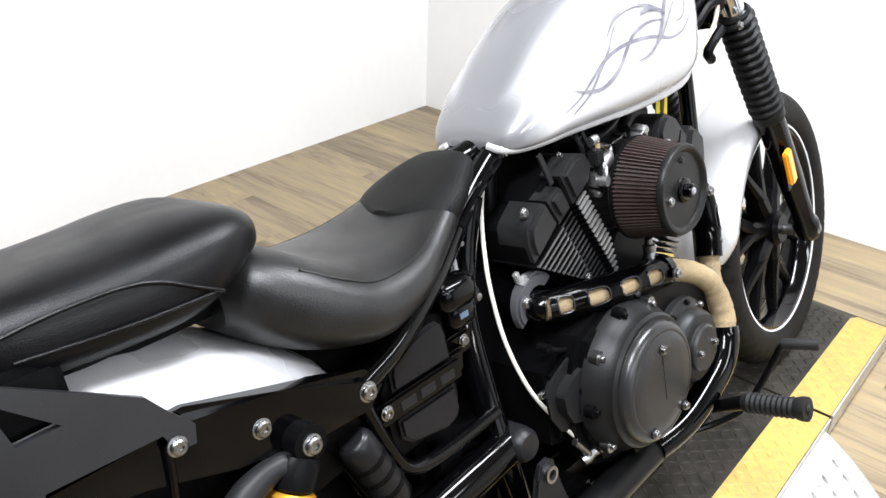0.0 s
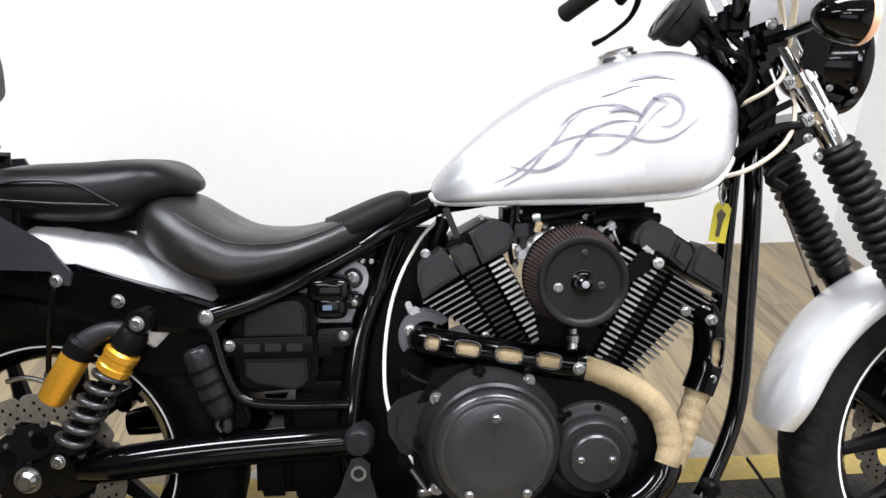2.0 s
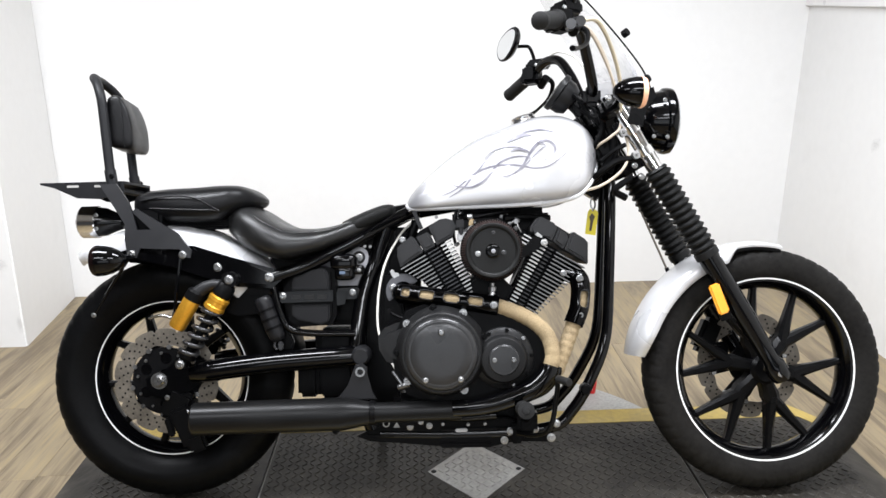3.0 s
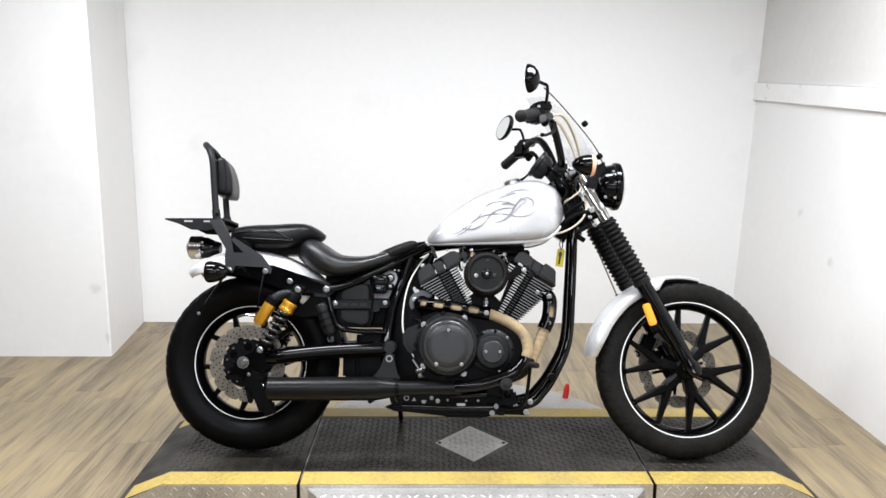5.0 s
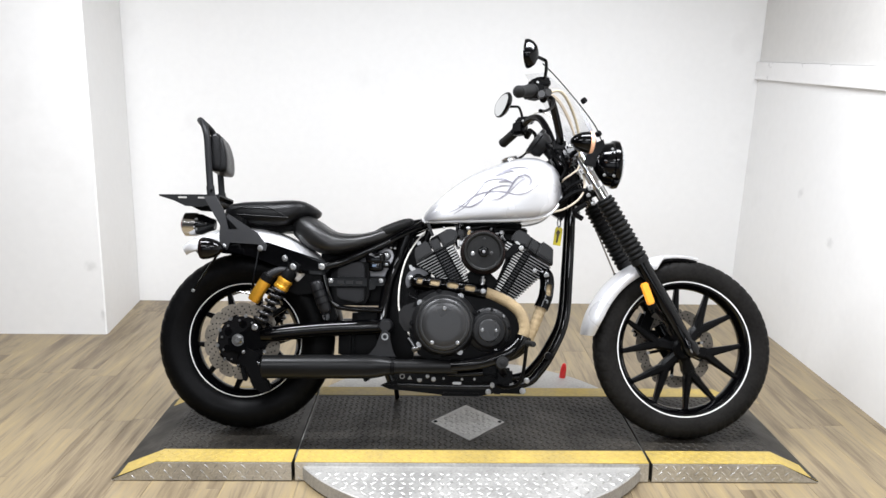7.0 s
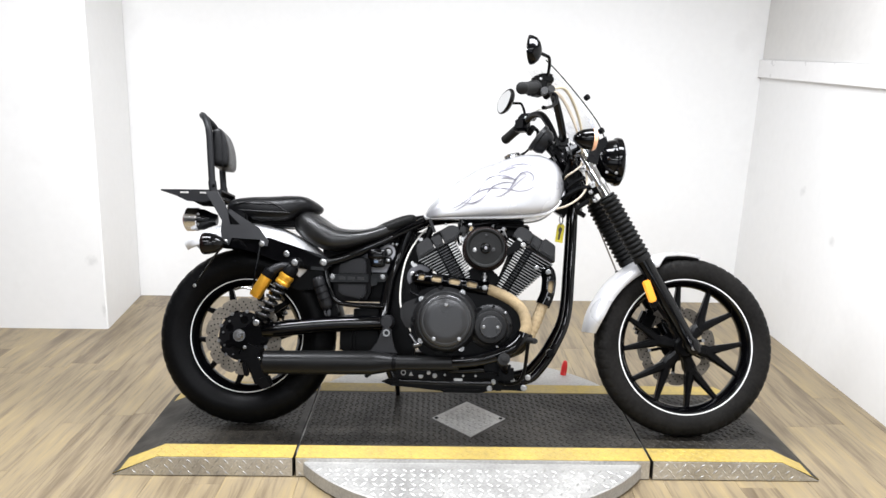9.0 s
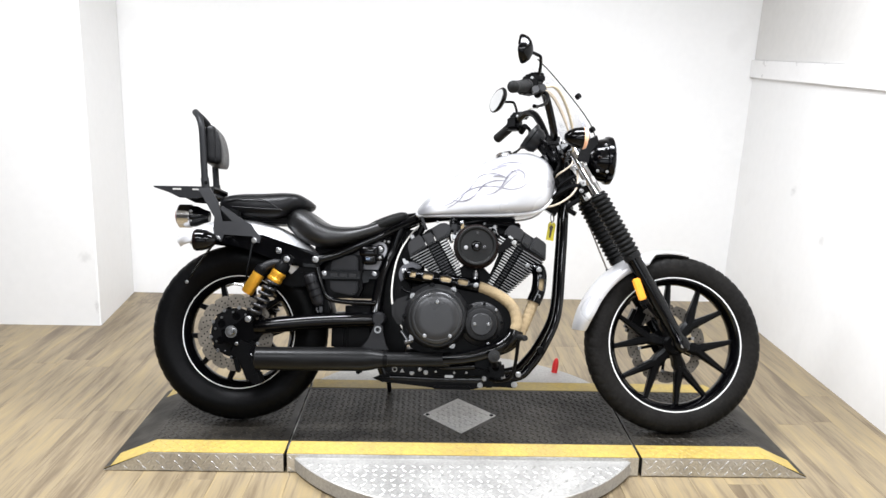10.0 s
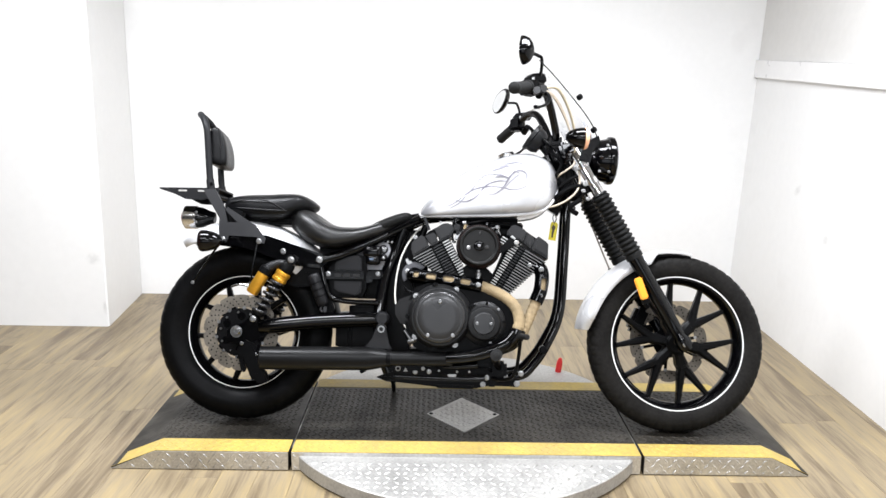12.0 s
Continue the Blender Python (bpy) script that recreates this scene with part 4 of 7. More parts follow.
for sgn in (-1, 1):
    y = sgn * 0.136
    top, bot = np.array((0.196, y, 0.595)), np.array((0.071, y, 0.388))
    ax = (bot - top) / np.linalg.norm(bot - top)
    shock = part("shock_absorber", merge(tube([top, bot], 0.011, 14, 2), turned([(0.0, -0.016), (0.019, -0.016), (0.019, 0.016), (0.0, 0.016)], tuple(top), (0, 1, 0), 20),
                                         turned([(0.0, -0.014), (0.015, -0.014), (0.015, 0.014), (0.0, 0.014)], tuple(bot), (0, 1, 0), 20)), SATIN_BLACK, bike)
    L = float(np.linalg.norm(bot - top))
    part("shock_head", turned([(0.0, 0.012), (0.020, 0.014), (0.024, 0.022), (0.024, 0.045), (0.020, 0.05), (0.0, 0.05)], tuple(top), tuple(ax), 24), PLASTIC_BLACK, shock)
    part("preload_collar", turned([(0.0, 0.049), (0.022, 0.049), (0.0265, 0.053), (0.0265, 0.062), (0.025, 0.064), (0.025, 0.075), (0.0265, 0.077), (0.0265, 0.086), (0.022, 0.09), (0.0, 0.09)], tuple(top), tuple(ax), 24), GOLD, shock, "gold preload collar")
    part("spring", helix(top + ax * 0.088, bot - ax * 0.016, 0.0215, 0.0056, 6.0, 12), SPRING_GREY, shock)
    part("spring_seat", turned([(0.0, L - 0.03), (0.024, L - 0.03), (0.024, L - 0.02), (0.014, L - 0.012), (0.0, L - 0.012)], tuple(top), tuple(ax), 20), SATIN_BLACK, shock)
    rt = np.array((0.103, y - sgn * 0.002, 0.552))
    res = part("reservoir", turned([(0.0, 0.0), (0.018, 0.001), (0.0215, 0.005), (0.0215, 0.082), (0.019, 0.088), (0.0, 0.089)], tuple(rt), tuple(ax), 28), GOLD, shock, "gold remote reservoir")
    part("reservoir_cap", turned([(0.0, -0.020), (0.018, -0.020), (0.0225, -0.014), (0.0225, 0.008), (0.0, 0.008)], tuple(rt), tuple(ax), 28), PLASTIC_BLACK, shock)
    part("reservoir_bridge", tube([tuple(rt - ax * 0.008), tuple(rt - ax * 0.022 + np.array((0.016, 0, 0.004))), (0.160, y, 0.583), tuple(top + ax * 0.026)], [0.018, 0.016, 0.0125, 0.017], 16, 5), GREY_PLASTIC, shock)
    for p in (top, bot):
        part("shock_bolt", bolt((p[0], y + sgn * 0.016, p[2]), (0, sgn, 0), 0.0105, 0.009), STEEL, shock)

# Seats
SEAT = [(0.19, 0.085, 0.690, 0.765, 0.72), (0.222, 0.120, 0.662, 0.768, 0.712), (0.26, 0.142, 0.640, 0.757, 0.695), (0.305, 0.154, 0.627, 0.728, 0.672), (0.35, 0.152, 0.624, 0.707, 0.662), (0.415, 0.136, 0.640, 0.704, 0.668),
        (0.465, 0.112, 0.657, 0.713, 0.684), (0.515, 0.088, 0.676, 0.731, 0.705), (0.565, 0.064, 0.706, 0.752, 0.730), (0.595, 0.046, 0.724, 0.757, 0.742), (0.607, 0.020, 0.735, 0.750, 0.743)]
STEER["body"] = None
seat = part("rider_seat", body(grow(SEAT, 4), 0.55, 36), SEAT_VINYL, bike, "low black vinyl rider seat with a textured nose")
for sgn in (-1, 1):
    line = [(x, sgn * w * 0.86, zm + (zt - zm) * 0.69) for x, w, zb, zt, zm in SEAT[2:9]]
    part("seat_piping", tube(line, 0.0016, 8, 5), SEAT_VINYL, seat)
NOSE = [(0.471, 0.02, 0.6826, 0.7212, 0.702), (0.478, 0.045, 0.6817, 0.723, 0.7025), (0.494, 0.075, 0.6803, 0.73, 0.7055), (0.513, 0.089, 0.6859, 0.7377, 0.7127), (0.546, 0.081, 0.6995, 0.7516, 0.7264), (0.58, 0.062, 0.7169, 0.763, 0.7397), (0.601, 0.048, 0.7292, 0.7639, 0.7458), (0.612, 0.023, 0.736, 0.758, 0.745)]
part("seat_nose", body(grow(NOSE, 4), 0.6, 30), LEATHER_TOP, seat, "pebble-grained nose pad")
PILLION = [(-0.058, 0.064, 0.756, 0.786, 0.77), (-0.04, 0.095, 0.742, 0.802, 0.772), (0.02, 0.116, 0.727, 0.812, 0.768), (0.1, 0.123, 0.722, 0.815, 0.765), (0.155, 0.124, 0.724, 0.819, 0.768), (0.195, 0.121, 0.738, 0.819, 0.78), (0.222, 0.109, 0.752, 0.815, 0.787), (0.246, 0.084, 0.76, 0.804, 0.783), (0.262, 0.052, 0.766, 0.792, 0.78), (0.272, 0.019, 0.772, 0.784, 0.779)]
part("seat_pan", merge(block((0.085, 0, 0.722), (0.24, 0.13, 0.03), 0.008), block((-0.012, 0, 0.728), (0.085, 0.24, 0.055), 0.008)), PLASTIC_BLACK, bike)
pillion = part("pillion_seat", body(grow(PILLION, 4), 0.5, 36), LEATHER, bike, "black vinyl pillion seat with a stitched side panel")
for sgn in (-1, 1):
    part("seat_seam", tube([(-0.025, sgn * 0.1054, 0.778), (0.04, sgn * 0.1199, 0.788), (0.11, sgn * 0.1245, 0.785), (0.16, sgn * 0.1256, 0.760), (0.178, sgn * 0.1227, 0.750)], 0.002, 8, 5), LEATHER, pillion)
    part("seat_seam", tube([(0.0, sgn * 0.1135, 0.760), (0.09, sgn * 0.1245, 0.755), (0.168, sgn * 0.1245, 0.752)], 0.0018, 8, 5), LEATHER, pillion)

# Tank
TANK = [(0.645, 0.042, 0.754, 0.768, 0.760), (0.651, 0.066, 0.748, 0.783, 0.760), (0.671, 0.086, 0.745, 0.807, 0.764), (0.71, 0.101, 0.745, 0.845, 0.777), (0.76, 0.107, 0.746, 0.887, 0.790), (0.83, 0.122, 0.747, 0.932, 0.806),
        (0.90, 0.136, 0.748, 0.959, 0.822), (0.97, 0.143, 0.751, 0.983, 0.838), (1.035, 0.140, 0.757, 0.988, 0.848), (1.08, 0.126, 0.772, 0.976, 0.853), (1.112, 0.102, 0.802, 0.953, 0.862), (1.130, 0.070, 0.840, 0.928, 0.874), (1.138, 0.032, 0.868, 0.905, 0.885)]
fine_tank = grow(TANK, 5)
tank_bm = body(fine_tank, 0.78, 64, (0.30, 0.45))
tank_bm.normal_update()
from mathutils.bvhtree import BVHTree
tank_tree = BVHTree.FromBMesh(tank_bm)
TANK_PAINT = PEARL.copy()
TANK_PAINT.name = "grey_edged_pearl_paint"


def grey_fade(material, name, grey):
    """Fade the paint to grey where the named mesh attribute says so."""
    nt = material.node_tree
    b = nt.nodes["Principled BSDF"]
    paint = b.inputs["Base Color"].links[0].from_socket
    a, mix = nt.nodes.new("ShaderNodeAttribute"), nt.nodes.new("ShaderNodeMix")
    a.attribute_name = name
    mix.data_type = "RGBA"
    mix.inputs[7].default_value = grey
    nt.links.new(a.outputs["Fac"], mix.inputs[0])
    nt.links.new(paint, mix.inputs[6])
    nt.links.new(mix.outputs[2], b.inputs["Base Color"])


grey_fade(TANK_PAINT, "fade", (0.12, 0.12, 0.13, 1))
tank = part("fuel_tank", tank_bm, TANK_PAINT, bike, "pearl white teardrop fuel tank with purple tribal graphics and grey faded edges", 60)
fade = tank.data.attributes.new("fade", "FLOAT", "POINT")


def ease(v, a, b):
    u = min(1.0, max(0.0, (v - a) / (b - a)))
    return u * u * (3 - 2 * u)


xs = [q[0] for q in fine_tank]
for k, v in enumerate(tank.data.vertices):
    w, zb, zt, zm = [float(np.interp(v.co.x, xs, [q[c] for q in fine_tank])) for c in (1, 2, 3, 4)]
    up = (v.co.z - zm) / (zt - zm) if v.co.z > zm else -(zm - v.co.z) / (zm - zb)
    # Grey grows towards the top, both ends and the lower edge
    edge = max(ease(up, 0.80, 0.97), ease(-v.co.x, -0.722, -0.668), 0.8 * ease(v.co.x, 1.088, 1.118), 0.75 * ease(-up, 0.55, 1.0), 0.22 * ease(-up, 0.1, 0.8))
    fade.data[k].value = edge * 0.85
for sgn in (-1, 1):
    rim = [(x, sgn * (w * 0.80 + 0.004), zb + 0.004) for x, w, zb, zt, zm in TANK]
    part("tank_flange", tube(rim, 0.0062, 10, 6), PEARL, tank)
cap = part("fuel_cap", turned([(0.0, 0.017), (0.017, 0.017), (0.028, 0.016), (0.031, 0.013), (0.030, 0.008), (0.034, 0.006), (0.034, -0.012), (0.0, -0.012)], (0.954, 0, 0.976), (-0.27, 0, 1), 28), CHROME, tank)


def ribbon(points, width, sgn, lift, n=8):
    """A painted stroke on the tank's side, tapering to both ends."""
    line = sample([(x, 0, z) for x, z in points], n)
    verts = bmesh.new()
    row = []
    for k, q in enumerate(line):
        d = line[min(k + 1, len(line) - 1)] - line[max(k - 1, 0)]
        nrm = np.array((-d[2], 0, d[0])) / (math.hypot(d[0], d[2]) + 1e-9)
        u = k / (len(line) - 1)
        w = width * (math.sin(math.pi * u ** 0.8) ** 0.75 + 0.03)
        pair = []
        for s in (-0.5, 0.5):
            p = q + nrm * w * s
            hit, nv, _, _ = tank_tree.ray_cast(Vector((p[0], sgn * 0.4, p[2])), Vector((0, -sgn, 0)))
            if hit is None:
                hit, nv, _, _ = tank_tree.find_nearest(Vector((p[0], sgn * 0.14, p[2])))
            if nv.y * sgn < 0:
                nv = -nv
            pair.append(verts.verts.new(hit + nv * lift))
        row.append(pair)
    for a, b in zip(row, row[1:]):
        verts.faces.new((a[0], a[1], b[1], b[0]))
    return verts


def stroke(points, width, layer):
    for side in (-1, 1):
        part("tribal_stroke", ribbon(points, width * 0.68, side, 0.0008 + 0.0003 * layer), PURPLE, tank, "purple-grey tribal stroke")


stroke([(0.732, 0.778), (0.766, 0.792), (0.794, 0.813), (0.822, 0.834), (0.856, 0.847), (0.896, 0.851), (0.931, 0.848), (0.966, 0.841), (1.000, 0.846), (1.028, 0.864), (1.047, 0.880)], 0.0076, 0)
stroke([(0.751, 0.773), (0.787, 0.795), (0.811, 0.822), (0.833, 0.846), (0.852, 0.871), (0.872, 0.887)], 0.0062, 1)
stroke([(0.757, 0.807), (0.783, 0.800), (0.812, 0.799), (0.843, 0.815), (0.865, 0.841), (0.884, 0.859), (0.913, 0.870), (0.941, 0.871), (0.959, 0.866)], 0.0078, 2)
stroke([(0.883, 0.821), (0.909, 0.826), (0.931, 0.841), (0.947, 0.864), (0.961, 0.887), (0.977, 0.904), (0.994, 0.910), (1.011, 0.903), (1.018, 0.889), (1.010, 0.872), (0.993, 0.863), (0.975, 0.863)], 0.0092, 3)
stroke([(0.931, 0.836), (0.956, 0.862), (0.981, 0.887), (0.996, 0.895)], 0.0045, 4)
stroke([(0.897, 0.908), (0.922, 0.923), (0.950, 0.934), (0.984, 0.938), (1.013, 0.932), (1.036, 0.918)], 0.0072, 5)
stroke([(0.898, 0.908), (0.920, 0.917), (0.945, 0.925), (0.966, 0.922)], 0.0110, 6)
stroke([(0.833, 0.860), (0.860, 0.885), (0.891, 0.896), (0.923, 0.895), (0.952, 0.884)], 0.0060, 7)
stroke([(0.905, 0.884), (0.925, 0.889), (0.945, 0.885), (0.958, 0.876)], 0.0080, 8)
stroke([(0.969, 0.906), (0.986, 0.902), (0.997, 0.894)], 0.0045, 9)

STEER["body"] = Matrix.Translation((0.011, 0, -0.016))
# Chassis tubes
chassis = part("chassis", merge(
    tube([(0.66, -0.030, 0.768), (0.60, -0.040, 0.739), (0.55, -0.052, 0.713), (0.50, -0.068, 0.685), (0.445, -0.085, 0.657), (0.36, -0.103, 0.618), (0.29, -0.108, 0.596)], 0.0170, 16, 4),
    tube([(0.66, 0.030, 0.768), (0.60, 0.040, 0.739), (0.55, 0.052, 0.713), (0.50, 0.068, 0.685), (0.445, 0.085, 0.657), (0.36, 0.103, 0.618), (0.29, 0.108, 0.596)], 0.0170, 16, 4),
    tube([(0.578, -0.040, 0.722), (0.560, -0.036, 0.672), (0.547, -0.036, 0.63), (0.530, -0.042, 0.59), (0.513, -0.060, 0.53), (0.500, -0.098, 0.39), (0.520, -0.10, 0.27), (0.55, -0.10, 0.19)], 0.0205, 16, 5),
    tube([(0.578, 0.040, 0.722), (0.560, 0.036, 0.672), (0.547, 0.036, 0.63), (0.530, 0.042, 0.59), (0.513, 0.060, 0.53), (0.500, 0.098, 0.39), (0.520, 0.10, 0.27), (0.55, 0.10, 0.19)], 0.018, 16, 5),
    tube([(1.162, -0.030, 0.88), (1.159, -0.045, 0.78), (1.151, -0.055, 0.60), (1.138, -0.065, 0.43), (1.095, -0.085, 0.325), (1.045, -0.100, 0.250), (0.985, -0.11, 0.208), (0.80, -0.11, 0.196), (0.56, -0.11, 0.200)], 0.0145, 16, 5),
    tube([(1.162, 0.030, 0.88), (1.159, 0.045, 0.78), (1.151, 0.055, 0.60), (1.138, 0.065, 0.43), (1.095, 0.085, 0.325), (1.045, 0.100, 0.250), (0.985, 0.11, 0.208), (0.80, 0.11, 0.196), (0.56, 0.11, 0.200)], 0.0145, 16, 5),
    tube([(0.60, 0.0, 0.755), (0.85, 0.0, 0.80), (1.13, 0.0, 0.90)], 0.022, 14, 3),
    tube([(1.085, 0, 1.00), (1.165, 0, 0.85)], 0.030, 18, 2),
    plate([(1.02, 0.85), (1.12, 0.965), (1.17, 0.85), (1.13, 0.78)], -0.022, 0.022, 0.006),
), GLOSS_BLACK, bike, "gloss black tubular steel chassis")
part("lower_loop", tube([(0.292, -0.108, 0.585), (0.31, -0.112, 0.515), (0.335, -0.112, 0.468), (0.39, -0.110, 0.455), (0.50, -0.102, 0.451)], 0.009, 12, 5), GLOSS_BLACK, chassis)
part("rail_clamp", turned([(0.0, -0.0025), (0.016, -0.0025), (0.0165, 0.0), (0.016, 0.0025), (0.0, 0.0025)], (0.513, -0.064, 0.692), (0.86, 0.26, 0.45), 18), SPRING_GREY, chassis)
part("harness", tube([(0.66, -0.048, 0.768), (0.60, -0.060, 0.742), (0.55, -0.068, 0.718), (0.52, -0.074, 0.700)], 0.006, 8, 4), GLOSS_BLACK, chassis)
for bx, by, bz in ((0.640, -0.058, 0.762), (0.522, -0.052, 0.671), (0.536, -0.052, 0.670)):
    part("chassis_bolt", bolt((bx, by, bz), r=0.004), STEEL, chassis)
part("wire_sleeve", tube([(0.585, -0.062, 0.738), (0.565, -0.066, 0.727), (0.545, -0.070, 0.716)], 0.0038, 8, 3), SPRING_GREY, chassis)
part("side_stand", merge(tube([(0.535, 0.11, 0.215), (0.530, 0.21, 0.155), (0.528, 0.300, 0.101)], 0.009, 12, 3), block((0.528, 0.312, 0.092), (0.034, 0.030, 0.007), 0.002, pose(0, 0, 0, 15))), SATIN_BLACK, bike)

# Black filler bodies, added so see-through gaps in the frame read dark
part("frame_gap_filler", block((0.425, 0.0, 0.565), (0.31, 0.072, 0.20), 0.015), PLASTIC_BLACK, bike)
part("seat_gap_filler", block((0.548, 0.0, 0.690), (0.10, 0.065, 0.07), 0.015), PLASTIC_BLACK, bike)
part("cylinder_gap_filler", block((0.598, 0.030, 0.60), (0.13, 0.07, 0.24), 0.015), PLASTIC_BLACK, bike)
part("crankcase_gap_filler", plate([(0.520, 0.20), (0.60, 0.20), (0.62, 0.50), (0.60, 0.60), (0.540, 0.60), (0.520, 0.45)], -0.030, 0.075, 0.006), SATIN_BLACK, bike)
part("tank_gap_filler", block((0.875, 0.0, 0.730), (0.25, 0.09, 0.072), 0.015), PLASTIC_BLACK, bike)

# Side cover, electrics and rear tank mount
cover = part("side_cover", plate([(0.322, 0.478), (0.318, 0.57), (0.345, 0.605), (0.41, 0.622), (0.448, 0.617), (0.452, 0.500), (0.440, 0.474), (0.345, 0.468)], -0.098, 0.06, 0.010), PLASTIC_BLACK, bike, "matte black battery side cover")
part("cover_panel", plate([(0.341, 0.562), (0.342, 0.584), (0.347, 0.596), (0.382, 0.611), (0.413, 0.617), (0.425, 0.616), (0.432, 0.608), (0.435, 0.596), (0.436, 0.562)], -0.106, -0.096, 0.004), PANEL_BLACK, cover, "", 50)
part("cover_panel", plate([(0.341, 0.500), (0.340, 0.526), (0.436, 0.526), (0.437, 0.492), (0.430, 0.482), (0.413, 0.476), (0.355, 0.488)], -0.106, -0.096, 0.004), PANEL_BLACK, cover, "", 50)
strap = part("cover_strap", plate([(0.310, 0.532), (0.310, 0.560), (0.446, 0.562), (0.446, 0.534)], -0.112, -0.104, 0.003), GLOSS_BLACK, cover)
part("strap_tab", merge(plate([(0.440, 0.535), (0.440, 0.564), (0.503, 0.567), (0.507, 0.560), (0.505, 0.537)], -0.074, -0.066, 0.003), plate([(0.448, 0.52), (0.448, 0.556), (0.478, 0.556), (0.472, 0.525)], -0.088, -0.070, 0.004)), GLOSS_BLACK, cover)
for sx in (0.354, 0.386, 0.419):
    part("strap_slot", block((sx, -0.1122, 0.546), (0.025, 0.002, 0.0125), 0.0009), ENGINE_GREY, strap)
part("strap_bolt", bolt((0.320, -0.112, 0.550), r=0.0085), STEEL, strap)
part("strap_bolt", bolt((0.491, -0.073, 0.554), r=0.008), STEEL, strap)
brace = part("seat_bracket", plate([(0.391, 0.590), (0.391, 0.616), (0.427, 0.633), (0.473, 0.659), (0.490, 0.667), (0.504, 0.670), (0.518, 0.667), (0.527, 0.659), (0.531, 0.646), (0.529, 0.625), (0.522, 0.596), (0.510, 0.570), (0.43, 0.570)], -0.048, -0.041, 0.002), BRACKET_GREY, bike, "grey pressed-steel bracket")
part("bracket_ring", turned([(0.009, -0.001), (0.0135, -0.003), (0.0165, -0.001), (0.0165, 0.002), (0.009, 0.002)], (0.506, -0.048, 0.643), (0, 1, 0), 28, closed=True), ENGINE_LID, brace)
part("bracket_bolt", bolt((0.506, -0.048, 0.643), r=0.0095), STEEL, brace)


def pebble(c, size, p=0.55, n=20):
    """A rounded box, softly swollen on every side."""
    def pw(v):
        return math.copysign(abs(v) ** p, v)
    rows = []
    for i in range(1, n):
        a = -math.pi / 2 + math.pi * i / n
        rows.append([(c[0] + size[0] / 2 * pw(math.cos(a)) * pw(math.cos(2 * math.pi * k / 32)), c[1] + size[1] / 2 * pw(math.cos(a)) * pw(math.sin(2 * math.pi * k / 32)), c[2] + size[2] / 2 * pw(math.sin(a))) for k in range(32)])
    return rings_to_bm(rows)


relay = part("starter_relay", pebble((0.472, -0.078, 0.632), (0.070, 0.064, 0.042)), GLOSS_BLACK, bike, "", 60)
part("relay_base", pebble((0.474, -0.080, 0.605), (0.052, 0.054, 0.040)), GLOSS_BLACK, relay, "", 60)
part("relay_plug", pebble((0.505, -0.074, 0.612), (0.034, 0.040, 0.026)), GLOSS_BLACK, relay, "", 60)
# Bluish highlight on the relay, painted as a small block
part("relay_glint", block((0.470, -0.1065, 0.606), (0.016, 0.002, 0.0095), 0.003), BLUE_GLINT, relay)
part("relay_terminal", turned([(0.0, 0.0), (0.005, 0.0), (0.005, 0.004), (0.0, 0.005)], (0.511, -0.093, 0.611), (0, -1, 0), 12), STEEL, relay)
part("tool_tray", block((0.262, -0.055, 0.575), (0.085, 0.10, 0.065), 0.010), PLASTIC_BLACK, bike)
holder = part("canister_bracket", plate([(0.234, 0.572), (0.290, 0.572), (0.296, 0.558), (0.344, 0.430), (0.338, 0.414), (0.300, 0.414), (0.292, 0.424), (0.238, 0.556)], -0.100, -0.080, 0.004), PLASTIC_BLACK, bike)
can = part("canister", tube([(0.266, -0.112, 0.548), (0.271, -0.112, 0.536), (0.295, -0.112, 0.474), (0.305, -0.112, 0.448), (0.309, -0.112, 0.438)], [0.015, 0.0225, 0.0225, 0.020, 0.013], 18, 4), PANEL_BLACK, holder)
for k in range(3):
    cx, cz = 0.278 + 0.0088 * k, 0.518 - 0.022 * k
    part("canister_rib", tube([(cx, -0.112, cz), (cx + 0.0022, -0.112, cz - 0.0054)], 0.0238, 18, 2), PLASTIC_BLACK, can)
part("canister_valve", merge(block((0.314, -0.116, 0.426), (0.012, 0.016, 0.022), 0.003), tube([(0.302, -0.114, 0.442), (0.298, -0.116, 0.426), (0.304, -0.116, 0.416)], 0.004, 8, 3)), SPRING_GREY, can)
# Added black fillers that darken the gaps around strut, wheel and swingarm
part("strut_gap_filler", plate([(0.150, 0.520), (0.175, 0.605), (0.300, 0.605), (0.300, 0.535), (0.262, 0.505), (0.200, 0.500)], -0.097, -0.086, 0.003), PLASTIC_BLACK, bike)
part("wheel_gap_filler", block((0.372, 0.0, 0.335), (0.055, 0.14, 0.10), 0.010), PLASTIC_BLACK, bike)
part("swingarm_gap_filler", block((0.455, 0.0, 0.365), (0.13, 0.15, 0.19), 0.02), PLASTIC_BLACK, bike)

# Engine
STEER["body"] = Matrix.Translation((0.011, -0.011, -0.016))
engine = part("crankcase", merge(plate([(0.595, 0.44), (0.60, 0.36), (0.63, 0.305), (0.70, 0.275), (0.92, 0.275), (0.965, 0.31), (0.985, 0.40), (0.96, 0.475), (0.91, 0.520), (0.70, 0.535), (0.63, 0.51)], -0.150, 0.13, 0.012),
                                 plate([(0.58, 0.47), (0.575, 0.36), (0.63, 0.34), (0.66, 0.50)], -0.120, 0.10, 0.010)), ENGINE_BLACK, bike, "black crankcase of an air-cooled v-twin engine")
part("gearbox_cover", plate([(0.560, 0.448), (0.576, 0.468), (0.606, 0.480), (0.655, 0.490), (0.650, 0.40), (0.612, 0.372), (0.580, 0.385), (0.562, 0.415)], -0.146, -0.110, 0.016), ENGINE_GREY, engine)
CL = (0.717, 0.412)
